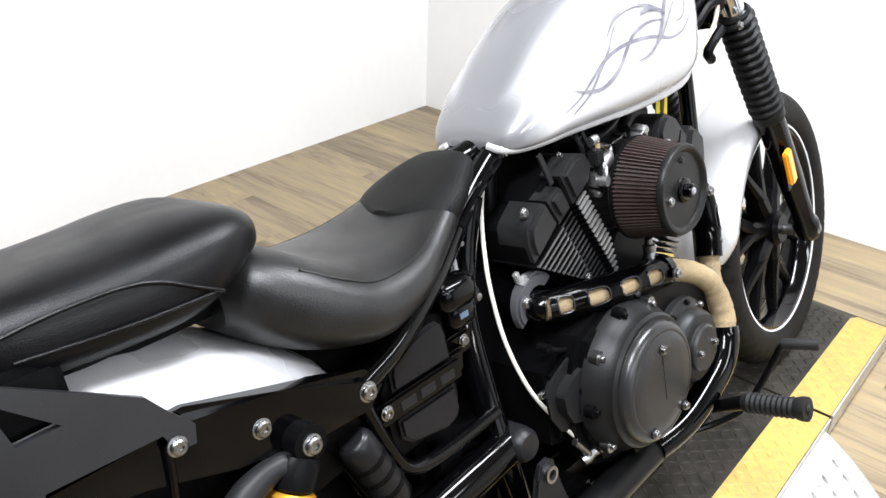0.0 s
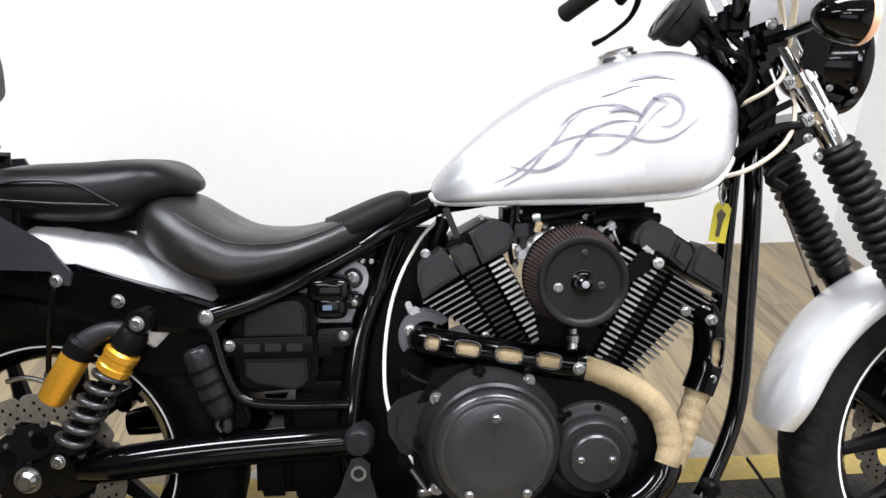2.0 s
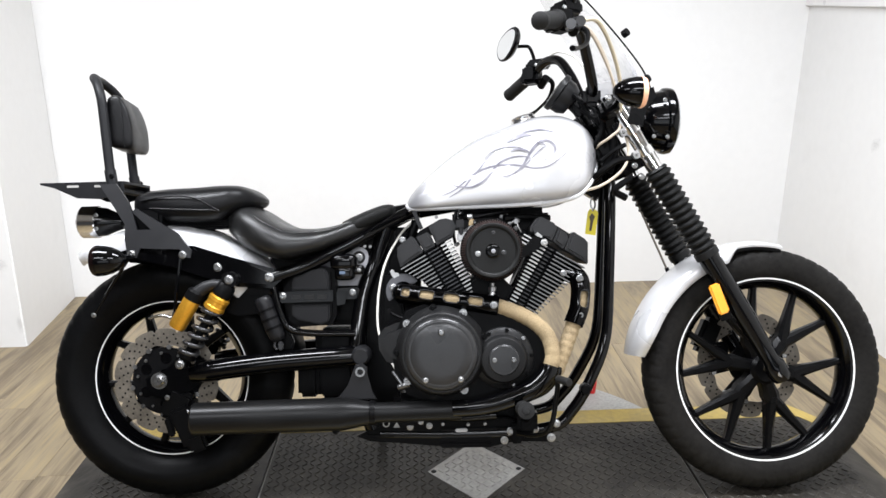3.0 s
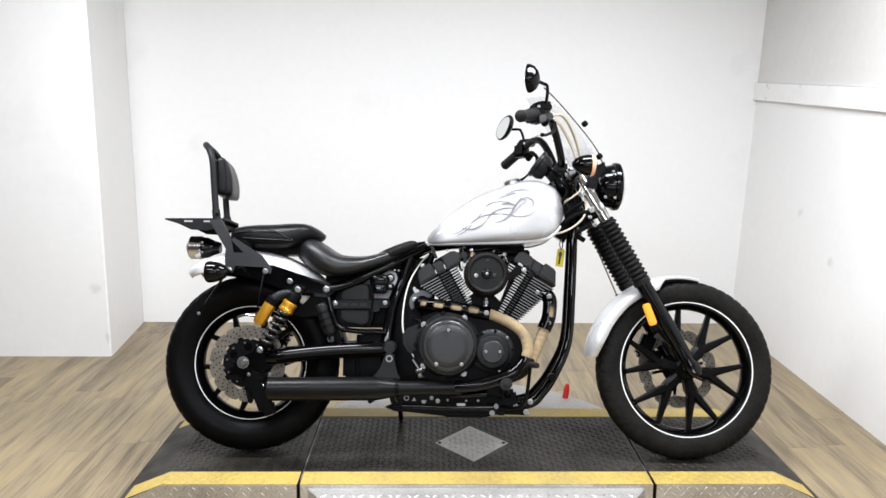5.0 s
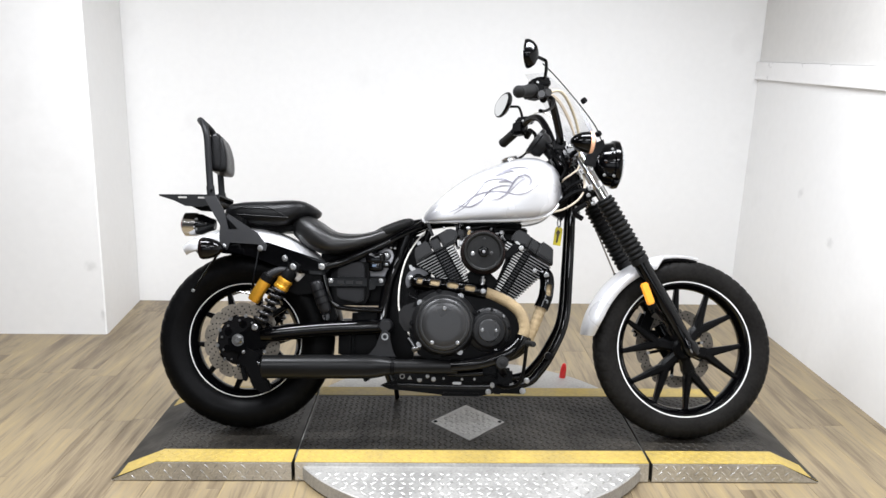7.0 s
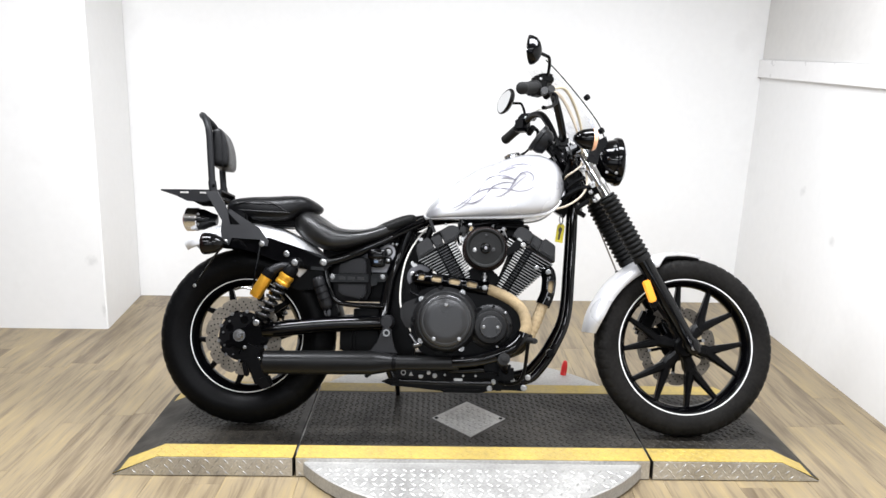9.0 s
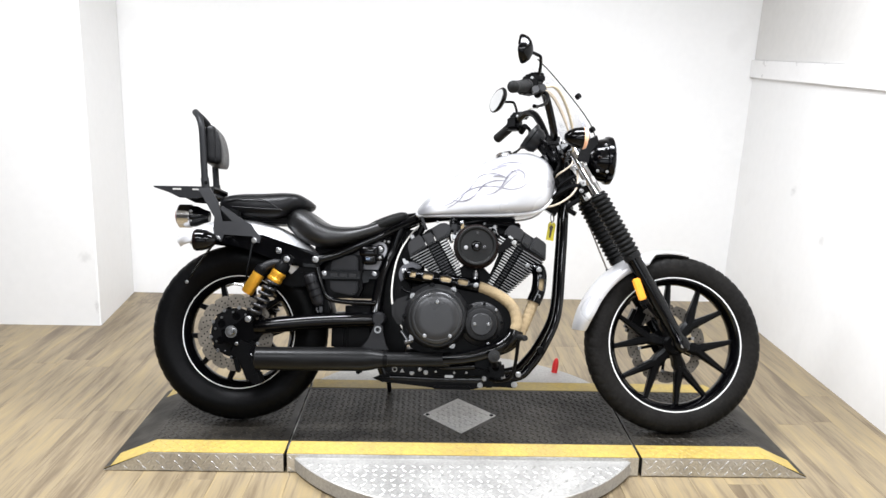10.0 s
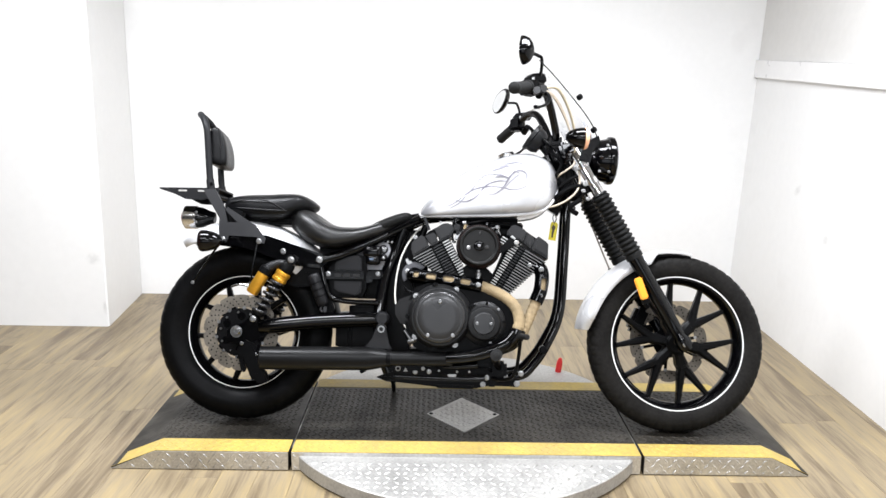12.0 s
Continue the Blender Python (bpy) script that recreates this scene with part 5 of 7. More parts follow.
clutch = part("clutch_cover", turned([(0.112, 0.0), (0.108, 0.02), (0.100, 0.030), (0.098, 0.043), (0.094, 0.047), (0.0, 0.047)], (CL[0], -0.147, CL[1]), (0, -1, 0), 64), ENGINE_GREY, engine, "round satin grey-black clutch cover")
part("clutch_lid", turned([(0.089, 0.0), (0.0885, 0.006), (0.086, 0.012), (0.081, 0.016), (0.077, 0.0172), (0.074, 0.0168), (0.071, 0.0185), (0.05, 0.0195), (0.0, 0.020)], (CL[0], -0.193, CL[1]), (0, -1, 0), 64), ENGINE_LID, clutch)
part("lid_rib", block((CL[0], -0.2125, CL[1] + 0.008), (0.003, 0.0022, 0.07), 0.001), ENGINE_LID, clutch)
for bx, bz in ((0.718, 0.464), (0.763, 0.352), (0.679, 0.351)):
    part("lid_boss", block((bx, -0.207, bz), (0.026, 0.012, 0.022), 0.006), ENGINE_GREY, clutch)
    part("lid_bolt", bolt((bx, -0.213, bz), r=0.0065), STEEL, clutch)
for k in range(9):
    a = radians(20 + 40 * k)
    part("case_bolt", merge(turned([(0.010, 0), (0.010, 0.014), (0.0, 0.014)], (CL[0] + 0.108 * math.cos(a), -0.155, CL[1] + 0.108 * math.sin(a)), (0, -1, 0), 12), bolt((CL[0] + 0.108 * math.cos(a), -0.169, CL[1] + 0.108 * math.sin(a)), r=0.005)), STEEL if k % 2 == 1 else SATIN_BLACK, clutch)
for bx, by, bz in ((0.644, -0.139, 0.477), (0.572, -0.109, 0.442), (0.713, -0.105, 0.560)):
    part("case_bolt", bolt((bx, by, bz), r=0.0065), STEEL, engine)
part("clutch_arm", merge(tube([(0.590, -0.112, 0.506), (0.606, -0.120, 0.497), (0.626, -0.124, 0.490)], [0.0045, 0.004, 0.003], 10, 4), turned([(0.0, -0.010), (0.006, -0.010), (0.006, 0.008), (0.0, 0.008)], (0.588, -0.112, 0.508), (0, 1, 0), 14)), SATIN_BLACK, engine)
part("wire_clip", merge(block((0.607, -0.079, 0.592), (0.022, 0.010, 0.018), 0.003, pose(0, 0, 0, 0, 35)), block((0.596, -0.077, 0.602), (0.010, 0.008, 0.018), 0.002, pose(0, 0, 0, 0, -20))), ALLOY, engine)
GEN = (0.867, 0.393)
gen = part("timing_cover", turned([(0.076, 0.0), (0.074, 0.010), (0.066, 0.016), (0.060, 0.018), (0.057, 0.034), (0.052, 0.039), (0.044, 0.040), (0.0, 0.040)], (GEN[0], -0.149, GEN[1]), (0, -1, 0), 56), ENGINE_GREY, engine, "smaller round satin grey-black timing cover")
part("timing_lid", turned([(0.038, 0.0), (0.037, 0.007), (0.034, 0.010), (0.0, 0.011)], (GEN[0], -0.188, GEN[1]), (0, -1, 0), 48), ENGINE_LID, gen)
for s in (-1, 1):
    part("lid_bolt", bolt((GEN[0] + s * 0.023, -0.199, GEN[1] + 0.001), r=0.0055), STEEL, gen)
for k in range(6):
    a = radians(-70 + 38 * k)
    part("case_bolt", bolt((GEN[0] + 0.069 * math.cos(a), -0.163, GEN[1] + 0.069 * math.sin(a)), r=0.005), STEEL if k in (0, 3) else SATIN_BLACK, gen)


def fin_shape(v0, v1, y0, y1, n0, n1, h):
    """One cooling fin: a plate with rounded corners and a wide groove down its outer face."""
    c = 0.006
    edge = [(v0 + c, y0), (n0 - 0.004, y0), (n0, y0 + 0.004), (n0 + 0.003, y0 + 0.012), (n1 - 0.003, y0 + 0.012), (n1, y0 + 0.004), (n1 + 0.004, y0), (v1 - c, y0), (v1, y0 + c), (v1, y1 - c), (v1 - c, y1), (v0 + c, y1), (v0, y1 - c), (v0, y0 + c)]
    bm = bmesh.new()
    a, b = [bm.verts.new((x, y, -h / 2)) for x, y in edge], [bm.verts.new((x, y, h / 2)) for x, y in edge]
    n = len(a)
    bm.faces.new(a[::-1]), bm.faces.new(b)
    for k in range(n):
        bm.faces.new((a[k], a[(k + 1) % n], b[(k + 1) % n], b[k]))
    return bm


def lip(v0, v1, y, u, h):
    """The machined outer edge of a fin, rounded at both ends."""
    r = h / 2
    out = [(v0, u), (v0 + 0.4 * r, u + 0.8 * r), (v0 + 1.2 * r, u + r), (v1 - 1.2 * r, u + r), (v1 - 0.4 * r, u + 0.8 * r), (v1, u), (v1 - 0.4 * r, u - 0.8 * r), (v1 - 1.2 * r, u - r), (v0 + 1.2 * r, u - r), (v0 + 0.4 * r, u - 0.8 * r)]
    return plate(out, y - 0.0012, y + 0.003, 0)


def cylinder(base, tilt, core, count, left, right, notch, thick, covers, rocker, name):
    """A finned cylinder with its head: u runs up its axis, v across it."""
    m = Matrix.Translation((base[0], 0, base[1])) @ Matrix.Rotation(radians(tilt), 4, "Y")
    body = plate(core, -0.070, 0.075, 0.01)
    body.transform(m)
    ob = part(name, body, ENGINE_BLACK, bike, "black finned engine cylinder with machined fin edges")
    pitch = 0.00983
    for k in range(count):
        u = 0.0365 + k * pitch
        v0, v1 = left(u), right(u)
        fin = fin_shape(v0, v1, -0.099, 0.085, notch[0], notch[1], 0.0034)
        fin.transform(m @ Matrix.Translation((0, 0, u)))
        part("fin", fin, ENGINE_BLACK, ob)
        # Edges: bright where thick, duller where thin, dark grey inside the groove
        for a, b, y, h, mt in ((v0 + 0.002, notch[0] - 0.002, -0.099, thick[0], FIN_BRIGHT if thick[0] > 0.0036 else FIN_EDGE), (notch[0] + 0.003, notch[1] - 0.003, -0.087, 0.0030, SPRING_GREY), (notch[1] + 0.002, v1 - 0.002, -0.099, thick[1], FIN_BRIGHT if thick[1] > 0.0036 else FIN_EDGE)):
            edge = lip(a, b, y, u, h)
            edge.transform(m)
            part("fin_edge", edge, mt, ob)
    for outline, y0 in covers:
        outline = [(x + 0.002, z - 0.005) for x, z in outline]
        part("head_cover", plate(outline, y0, -0.035, 0.0065, 4), HEAD_GREY, ob, "", 50)
        part("head_gasket", plate([(sum(p[0] for p in outline) / len(outline) + (x - sum(p[0] for p in outline) / len(outline)) * 0.96, sum(p[1] for p in outline) / len(outline) + (z - sum(p[1] for p in outline) / len(outline)) * 0.96 - 0.005) for x, z in outline], y0 + 0.012, 0.08, 0.002), SATIN_BLACK, ob)
    part("rocker_cover", plate(rocker, -0.075, 0.06, 0.012), ENGINE_BLACK, ob)
    return ob


rear_cyl = cylinder((0.787, 0.495), -29, [(-0.030, 0.0), (0.030, 0.0), (0.040, 0.20), (-0.070, 0.20), (-0.060, 0.13)], 16,
                    lambda u: min(-0.034, -0.095 + 0.6 * (0.186 - u)), lambda u: 0.036 + 0.017 * min(1.0, (u - 0.036) / 0.05), (-0.017, 0.0225), (0.0028, 0.0038),
                    [([(0.615, 0.622), (0.607, 0.650), (0.608, 0.671), (0.615, 0.679), (0.642, 0.699), (0.652, 0.694), (0.672, 0.660)], -0.101),
                     ([(0.676, 0.661), (0.656, 0.697), (0.683, 0.709), (0.691, 0.703), (0.703, 0.675)], -0.102),
                     ([(0.707, 0.677), (0.687, 0.723), (0.717, 0.741), (0.732, 0.743), (0.748, 0.738), (0.757, 0.722), (0.747, 0.698)], -0.106)],
                    [(0.645, 0.675), (0.690, 0.695), (0.730, 0.715), (0.720, 0.738), (0.665, 0.708)], "rear_cylinder")
front_cyl = cylinder((0.864, 0.497), 30, [(0.0, 0.0), (0.073, 0.02), (0.124, 0.205), (-0.030, 0.22), (0.0, 0.15)], 18,
                     lambda u: (-0.046 if u > 0.183 else 0.005 - 0.05 * u), lambda u: 0.135 - 0.30 * (0.212 - u), (0.0255, 0.047), (0.0038, 0.0028),
                     [([(0.941, 0.707), (0.944, 0.721), (0.957, 0.738), (0.970, 0.743), (1.002, 0.727), (1.011, 0.714), (0.997, 0.683), (0.955, 0.705)], -0.106),
                      ([(1.000, 0.682), (1.014, 0.714), (1.034, 0.700), (1.039, 0.687), (1.025, 0.661)], -0.100),
                      ([(1.028, 0.660), (1.043, 0.696), (1.053, 0.703), (1.080, 0.685), (1.087, 0.676), (1.086, 0.624)], -0.103)],
                     [(0.965, 0.710), (1.005, 0.700), (1.045, 0.675), (1.055, 0.690), (0.985, 0.735)], "front_cylinder")
part("head_bolt", bolt((0.622, -0.082, 0.686), r=0.0075), STEEL, rear_cyl)
part("head_bolt", bolt((0.709, -0.085, 0.742), r=0.004), STEEL, rear_cyl)
part("head_bolt", merge(turned([(0.0, 0.0), (0.008, 0.0), (0.008, 0.012), (0.0, 0.012)], (0.976, -0.096, 0.673), (0, -1, 0), 16), turned([(0.0, 0.0), (0.0055, 0.0), (0.0055, 0.020), (0.0, 0.020)], (0.976, -0.106, 0.673), (0, -1, 0), 12), bolt((0.976, -0.124, 0.673), r=0.008)), FIN_BRIGHT, front_cyl)
part("head_bolt", merge(turned([(0.0, 0.0), (0.007, 0.0), (0.007, 0.018), (0.0, 0.018)], (1.024, -0.096, 0.596), (0, -1, 0), 16), bolt((1.024, -0.114, 0.596), r=0.0075)), STEEL, front_cyl)
part("head_stud", plate([(0.955, 0.694), (0.962, 0.699), (0.974, 0.689), (0.970, 0.682)], -0.112, -0.10, 0.002), FIN_BRIGHT, front_cyl)
part("pushrod_block", plate([(0.80, 0.50), (0.87, 0.50), (0.90, 0.56), (0.86, 0.60), (0.81, 0.60), (0.77, 0.56)], -0.095, 0.08, 0.008), ENGINE_BLACK, engine)
part("lifter_stud", turned([(0.0, 0.03), (0.006, 0.03), (0.006, 0.022), (0.010, 0.020), (0.010, 0.010), (0.007, 0.008), (0.009, 0.0), (0.0, 0.0)], (0.845, -0.128, 0.545), (0, 0, 1), 12), STEEL, engine)

# Intake, filter
STEER["body"] = Matrix.Translation((0.011, -0.014, -0.016))
carb = part("throttle_body", merge(block((0.83, -0.045, 0.712), (0.13, 0.08, 0.05), 0.012), tube([(0.778, -0.070, 0.738), (0.815, -0.080, 0.742), (0.86, -0.075, 0.750), (0.92, -0.05, 0.757)], 0.0055, 10, 4), tube([(0.76, -0.075, 0.758), (0.756, -0.088, 0.740), (0.752, -0.090, 0.70), (0.757, -0.085, 0.67)], 0.004, 8, 4),
                                   tube([(0.766, -0.085, 0.76), (0.763, -0.094, 0.742), (0.766, -0.098, 0.735)], 0.003, 8, 3), tube([(0.88, -0.08, 0.735), (0.93, -0.06, 0.74), (1.0, -0.04, 0.735)], 0.009, 10, 3)), SATIN_BLACK, bike)
part("connector", merge(block((0.768, -0.102, 0.723), (0.021, 0.016, 0.022), 0.0025), block((0.771, -0.102, 0.706), (0.010, 0.012, 0.022), 0.002)), GREY_PLASTIC, carb)
part("fuel_valve", merge(block((0.771, -0.094, 0.690), (0.020, 0.022, 0.022), 0.003), turned([(0.004, -0.016), (0.007, -0.016), (0.0075, -0.008), (0.0075, 0.0), (0.0, 0.0)], (0.768, -0.102, 0.688), (0, 1, 0), 16), tube([(0.784, -0.104, 0.678), (0.783, -0.106, 0.692), (0.790, -0.102, 0.703)], 0.0035, 8, 3)), ALLOY, carb)
part("intake_elbow", merge(tube([(0.786, -0.092, 0.700), (0.800, -0.096, 0.709), (0.814, -0.090, 0.714)], [0.011, 0.011, 0.009], 14, 4), tube([(0.809, -0.094, 0.710), (0.813, -0.096, 0.719), (0.819, -0.092, 0.726)], [0.005, 0.004, 0.003], 10, 3), turned([(0.0, 0.0), (0.013, 0.0), (0.013, 0.005), (0.0, 0.005)], (0.785, -0.090, 0.699), (-0.8, 0, -0.6), 18)), ALLOY, carb)
part("hose_collar", turned([(0.0, -0.006), (0.007, -0.006), (0.0078, 0.0), (0.007, 0.006), (0.0, 0.006)], (0.795, -0.082, 0.741), (1, -0.2, 0.1), 14), ALLOY, carb)
part("paper_tag", block((0.797, -0.086, 0.727), (0.011, 0.003, 0.018), 0.001, pose(0, 0, 0, 0, 12)), WRAP, carb)
for bx, by, bz, br, fm in ((0.878, -0.056, 0.741, 0.0085, STEEL), (0.911, -0.089, 0.728, 0.008, ALLOY), (0.909, -0.095, 0.710, 0.007, STEEL), (0.807, -0.090, 0.729, 0.0045, STEEL), (0.893, -0.092, 0.722, 0.005, ALLOY), (0.893, -0.092, 0.715, 0.004, STEEL), (0.862, -0.085, 0.731, 0.004, STEEL), (0.772, -0.074, 0.752, 0.004, STEEL), (0.760, -0.098, 0.672, 0.005, STEEL)):
    part("fitting", turned([(0.0, -0.012), (br * 0.7, -0.012), (br, -0.008), (br, 0.012), (0.0, 0.012)], (bx, by, bz), (0.2, 1, 0.1), 6 if br > 0.006 else 12), fm, carb)
part("hose_clip", tube([(0.884, -0.058, 0.738), (0.890, -0.062, 0.747), (0.888, -0.060, 0.757), (0.880, -0.056, 0.759)], 0.002, 8, 4), STEEL, carb)
for path in ([(0.911, -0.096, 0.726), (0.915, -0.098, 0.712), (0.921, -0.097, 0.700)], [(0.893, -0.098, 0.722), (0.903, -0.098, 0.727), (0.911, -0.098, 0.727)], [(0.830, -0.088, 0.726), (0.850, -0.090, 0.729), (0.865, -0.090, 0.733)]):
    part("throttle_link", tube(path, 0.002, 8, 3), STEEL, carb)
FC = (0.845, 0.656)
filt = part("air_filter", turned([(0.0, 0.0), (0.070, 0.0), (0.060, 0.068), (0.0, 0.068)], (FC[0], -0.116, FC[1]), (0, -1, 0), 40), MATTE_BLACK, bike, "round open air filter with pleated element and black lid")
pleats = 76
rings = []
for h, r_out, r_in in ((-0.120, 0.0770, 0.0728), (-0.184, 0.0655, 0.0615)):
    rings.append([(FC[0] + (r_out if k % 4 in (1, 2) else r_in) * math.cos(math.pi * k / (2 * pleats)), h, FC[1] + (r_out if k % 4 in (1, 2) else r_in) * math.sin(math.pi * k / (2 * pleats))) for k in range(4 * pleats)])
part("pleated_element", rings_to_bm(rings), FILTER_RED, filt, "pleated dark red gauze element", 20)
part("filter_base", turned([(0.0, 0.0), (0.075, 0.0), (0.078, 0.003), (0.078, 0.008), (0.0, 0.008)], (FC[0], -0.113, FC[1]), (0, -1, 0), 56), MATTE_BLACK, filt)
part("filter_lid", turned([(0.0, 0.0), (0.064, 0.0), (0.0665, 0.002), (0.0665, 0.007), (0.064, 0.011), (0.060, 0.0115), (0.057, 0.010), (0.054, 0.006), (0.018, 0.0065), (0.016, 0.009), (0.0, 0.009)], (FC[0], -0.183, FC[1]), (0, -1, 0), 64), LID_BLACK, filt, "black pressed filter lid")
part("filter_nut", turned([(0.018, 0.0), (0.018, 0.004), (0.014, 0.006), (0.010, 0.006), (0.010, 0.014), (0.008, 0.016), (0.0, 0.016)], (FC[0], -0.190, FC[1] - 0.001), (0, -1, 0), 24), GLOSS_BLACK, filt)
part("nut_stud", bolt((FC[0], -0.206, FC[1] - 0.001), r=0.005, h=0.002), BRACKET_GREY, filt)
part("filter_bolt", bolt((FC[0] - 0.036, -0.1895, FC[1] - 0.007), r=0.0066, h=0.004), STEEL, filt)
part("filter_bolt", bolt((FC[0] + 0.026, -0.1895, FC[1] - 0.005), r=0.006, h=0.004), ENGINE_LID, filt)
part("filter_bolt", bolt((FC[0] + 0.002, -0.1895, FC[1] + 0.043), r=0.0045, h=0.004), ENGINE_LID, filt)
part("filter_bracket", plate([(0.951, 0.690), (0.967, 0.687), (0.976, 0.682), (0.980, 0.670), (0.972, 0.664), (0.956, 0.653), (0.935, 0.640), (0.905, 0.630), (0.905, 0.660), (0.930, 0.663)], -0.109, -0.105, 0.0015), SATIN_BLACK, filt)
part("bracket_hole", turned([(0.0, 0.0), (0.004, 0.0), (0.004, 0.0006), (0.0, 0.0006)], (0.951, -0.1086, 0.674), (0, -1, 0), 12), PLASTIC_BLACK, filt)

# Exhaust
STEER["body"] = Matrix.Translation((0.011, -0.011, -0.016))
HEAD_Y = -0.140
rear_pipe = [(0.616, -0.096, 0.551), (0.668, -0.117, 0.545), (0.732, -0.132, 0.537), (0.795, -0.138, 0.528), (0.858, HEAD_Y, 0.518), (0.930, HEAD_Y - 0.006, 0.488), (0.974, HEAD_Y - 0.015, 0.450), (0.987, HEAD_Y - 0.026, 0.398), (0.971, HEAD_Y - 0.034, 0.350)]
exhaust = part("exhaust_header", tube(rear_pipe, 0.0188, 20, 14, wrinkle=(0.022, 0.0013)), WRAP, bike, "exhaust header wrapped in tan heat tape")
front_pipe = [(1.035, -0.06, 0.600), (1.066, -0.092, 0.577), (1.064, -0.105, 0.515), (1.046, -0.115, 0.468), (1.022, -0.130, 0.41), (0.997, -0.144, 0.355)]
part("front_header", tube(front_pipe, 0.0185, 20, 14, wrinkle=(0.019, 0.0026)), WRAP, exhaust)
part("collector", tube([(0.980, -0.170, 0.374), (0.972, -0.174, 0.354), (0.948, -0.178, 0.329), (0.917, -0.179, 0.312), (0.852, -0.179, 0.289), (0.798, -0.176, 0.278), (0.745, -0.166, 0.273)], [0.0225, 0.0235, 0.0235, 0.023, 0.022, 0.021, 0.021], 20, 5), GLOSS_BLACK, exhaust)
part("collector", tube([(0.992, -0.146, 0.370), (0.984, -0.151, 0.352), (0.960, -0.162, 0.325), (0.915, -0.168, 0.303)], [0.0225, 0.0235, 0.023, 0.020], 20, 5), GLOSS_BLACK, exhaust)


def heat_shield(line, r, slots, parent):
    """A half-round shield over the pipe, with rounded slots cut through."""
    pts = sample([p for p in line], 16)
    n = len(pts)
    cols = [radians(a) for a in range(-120, 121, 8)]
    bm = bmesh.new()
    rows = []
    for k, q in enumerate(pts):
        d = pts[min(k + 1, n - 1)] - pts[max(k - 1, 0)]
        d /= np.linalg.norm(d)
        out = np.array((0, -1, 0)) - d * (np.array((0, -1, 0)) @ d)
        out /= np.linalg.norm(out)
        up = np.cross(d, out)
        rows.append([bm.verts.new(Vector(q + r * (math.cos(a) * out + math.sin(a) * up))) for a in cols])
    for k in range(n - 1):
        u = (k + 0.5) / (n - 1)
        for c in range(len(cols) - 1):
            a = (cols[c] + cols[c + 1]) / 2
            if any(abs(u - s) < h and abs(a + radians(16)) < radians(27) * math.sqrt(max(0.0, 1 - max(0.0, (abs(u - s) - h * 0.55) / (h * 0.45)) ** 2)) for s, h in slots):
                continue
            bm.faces.new((rows[k][c], rows[k][c + 1], rows[k + 1][c + 1], rows[k + 1][c]))
    bmesh.ops.solidify(bm, geom=bm.faces[:], thickness=0.0022)
    ob = part("heat_shield", bm, GLOSS_BLACK, parent, "slotted gloss black heat shield", 50)
    for s, h in slots:
        loop = []
        for k in range(25):
            w = 2 * math.pi * k / 24
            u = s + (h + 0.004) * math.copysign(abs(math.cos(w)) ** 0.6, math.cos(w))
            a = radians(-16) + radians(28) * math.copysign(abs(math.sin(w)) ** 0.6, math.sin(w))
            f = min(max(u, 0.0), 0.999) * (n - 1)
            q = pts[int(f)] * (1 - f % 1) + pts[int(f) + 1] * (f % 1)
            d = pts[int(f) + 1] - pts[int(f)]
            d = d / np.linalg.norm(d)
            out = np.array((0, -1, 0)) - d * (np.array((0, -1, 0)) @ d)
            out /= np.linalg.norm(out)
            loop.append(q + (r + 0.0006) * (math.cos(a) * out + math.sin(a) * np.cross(d, out)))
        part("slot_rim", tube(loop, 0.0011, 6, straight=True), SPRING_GREY, ob)
    return ob


shield = heat_shield(rear_pipe[0:5], 0.0245, [(0.110, 0.050), (0.328, 0.068), (0.554, 0.071), (0.779, 0.070)], exhaust)
heat_shield(front_pipe[0:4], 0.0245, [(0.60, 0.11)], exhaust)
for at in ((0.846, -0.168, 0.523), (1.062, -0.126, 0.492), (1.064, -0.116, 0.582)):
    part("clamp_bolt", bolt(at, r=0.0085, h=0.008), STEEL, exhaust)
part("pipe_clamp", tube([(0.842, HEAD_Y, 0.523), (0.856, HEAD_Y, 0.520)], 0.0258, 20, 2), GLOSS_BLACK, exhaust)
part("header_elbow", tube([(0.622, -0.0985, 0.5505), (0.617, -0.090, 0.5515), (0.615, -0.065, 0.554), (0.620, -0.010, 0.560)], 0.0243, 20, 5), GLOSS_BLACK, exhaust)
crescent = [(0.622 + 0.044 * math.cos(radians(a)), 0.556 + 0.044 * math.sin(radians(a))) for a in range(35, 216, 15)] + [(0.622 + 0.029 * math.cos(radians(a)), 0.556 + 0.029 * math.sin(radians(a))) for a in range(215, 34, -15)]
part("header_bracket", plate(crescent, -0.086, -0.068, 0.004), HANGER_GREY, exhaust)
part("bracket_bolt", bolt((0.597, -0.086, 0.566), r=0.009), STEEL, exhaust)
muffler = part("muffler", turned([(0.0, 0.012), (0.030, 0.012), (0.036, 0.0), (0.0395, 0.004), (0.0400, 0.30), (0.0400, 0.365), (0.036, 0.392), (0.029, 0.425), (0.0255, 0.440), (0.0245, 0.46), (0.0245, 0.655), (0.0, 0.655)], (0.108, -0.165, 0.257), (1, 0.01, 0.018), 40), MUFFLER_BLACK, bike, "satin black slash-cut muffler")
part("muffler_band", turned([(0.0295, 0.432), (0.0305, 0.436), (0.0285, 0.446), (0.026, 0.446)], (0.108, -0.165, 0.257), (1, 0.01, 0.018), 40, closed=True), SATIN_BLACK, muffler)
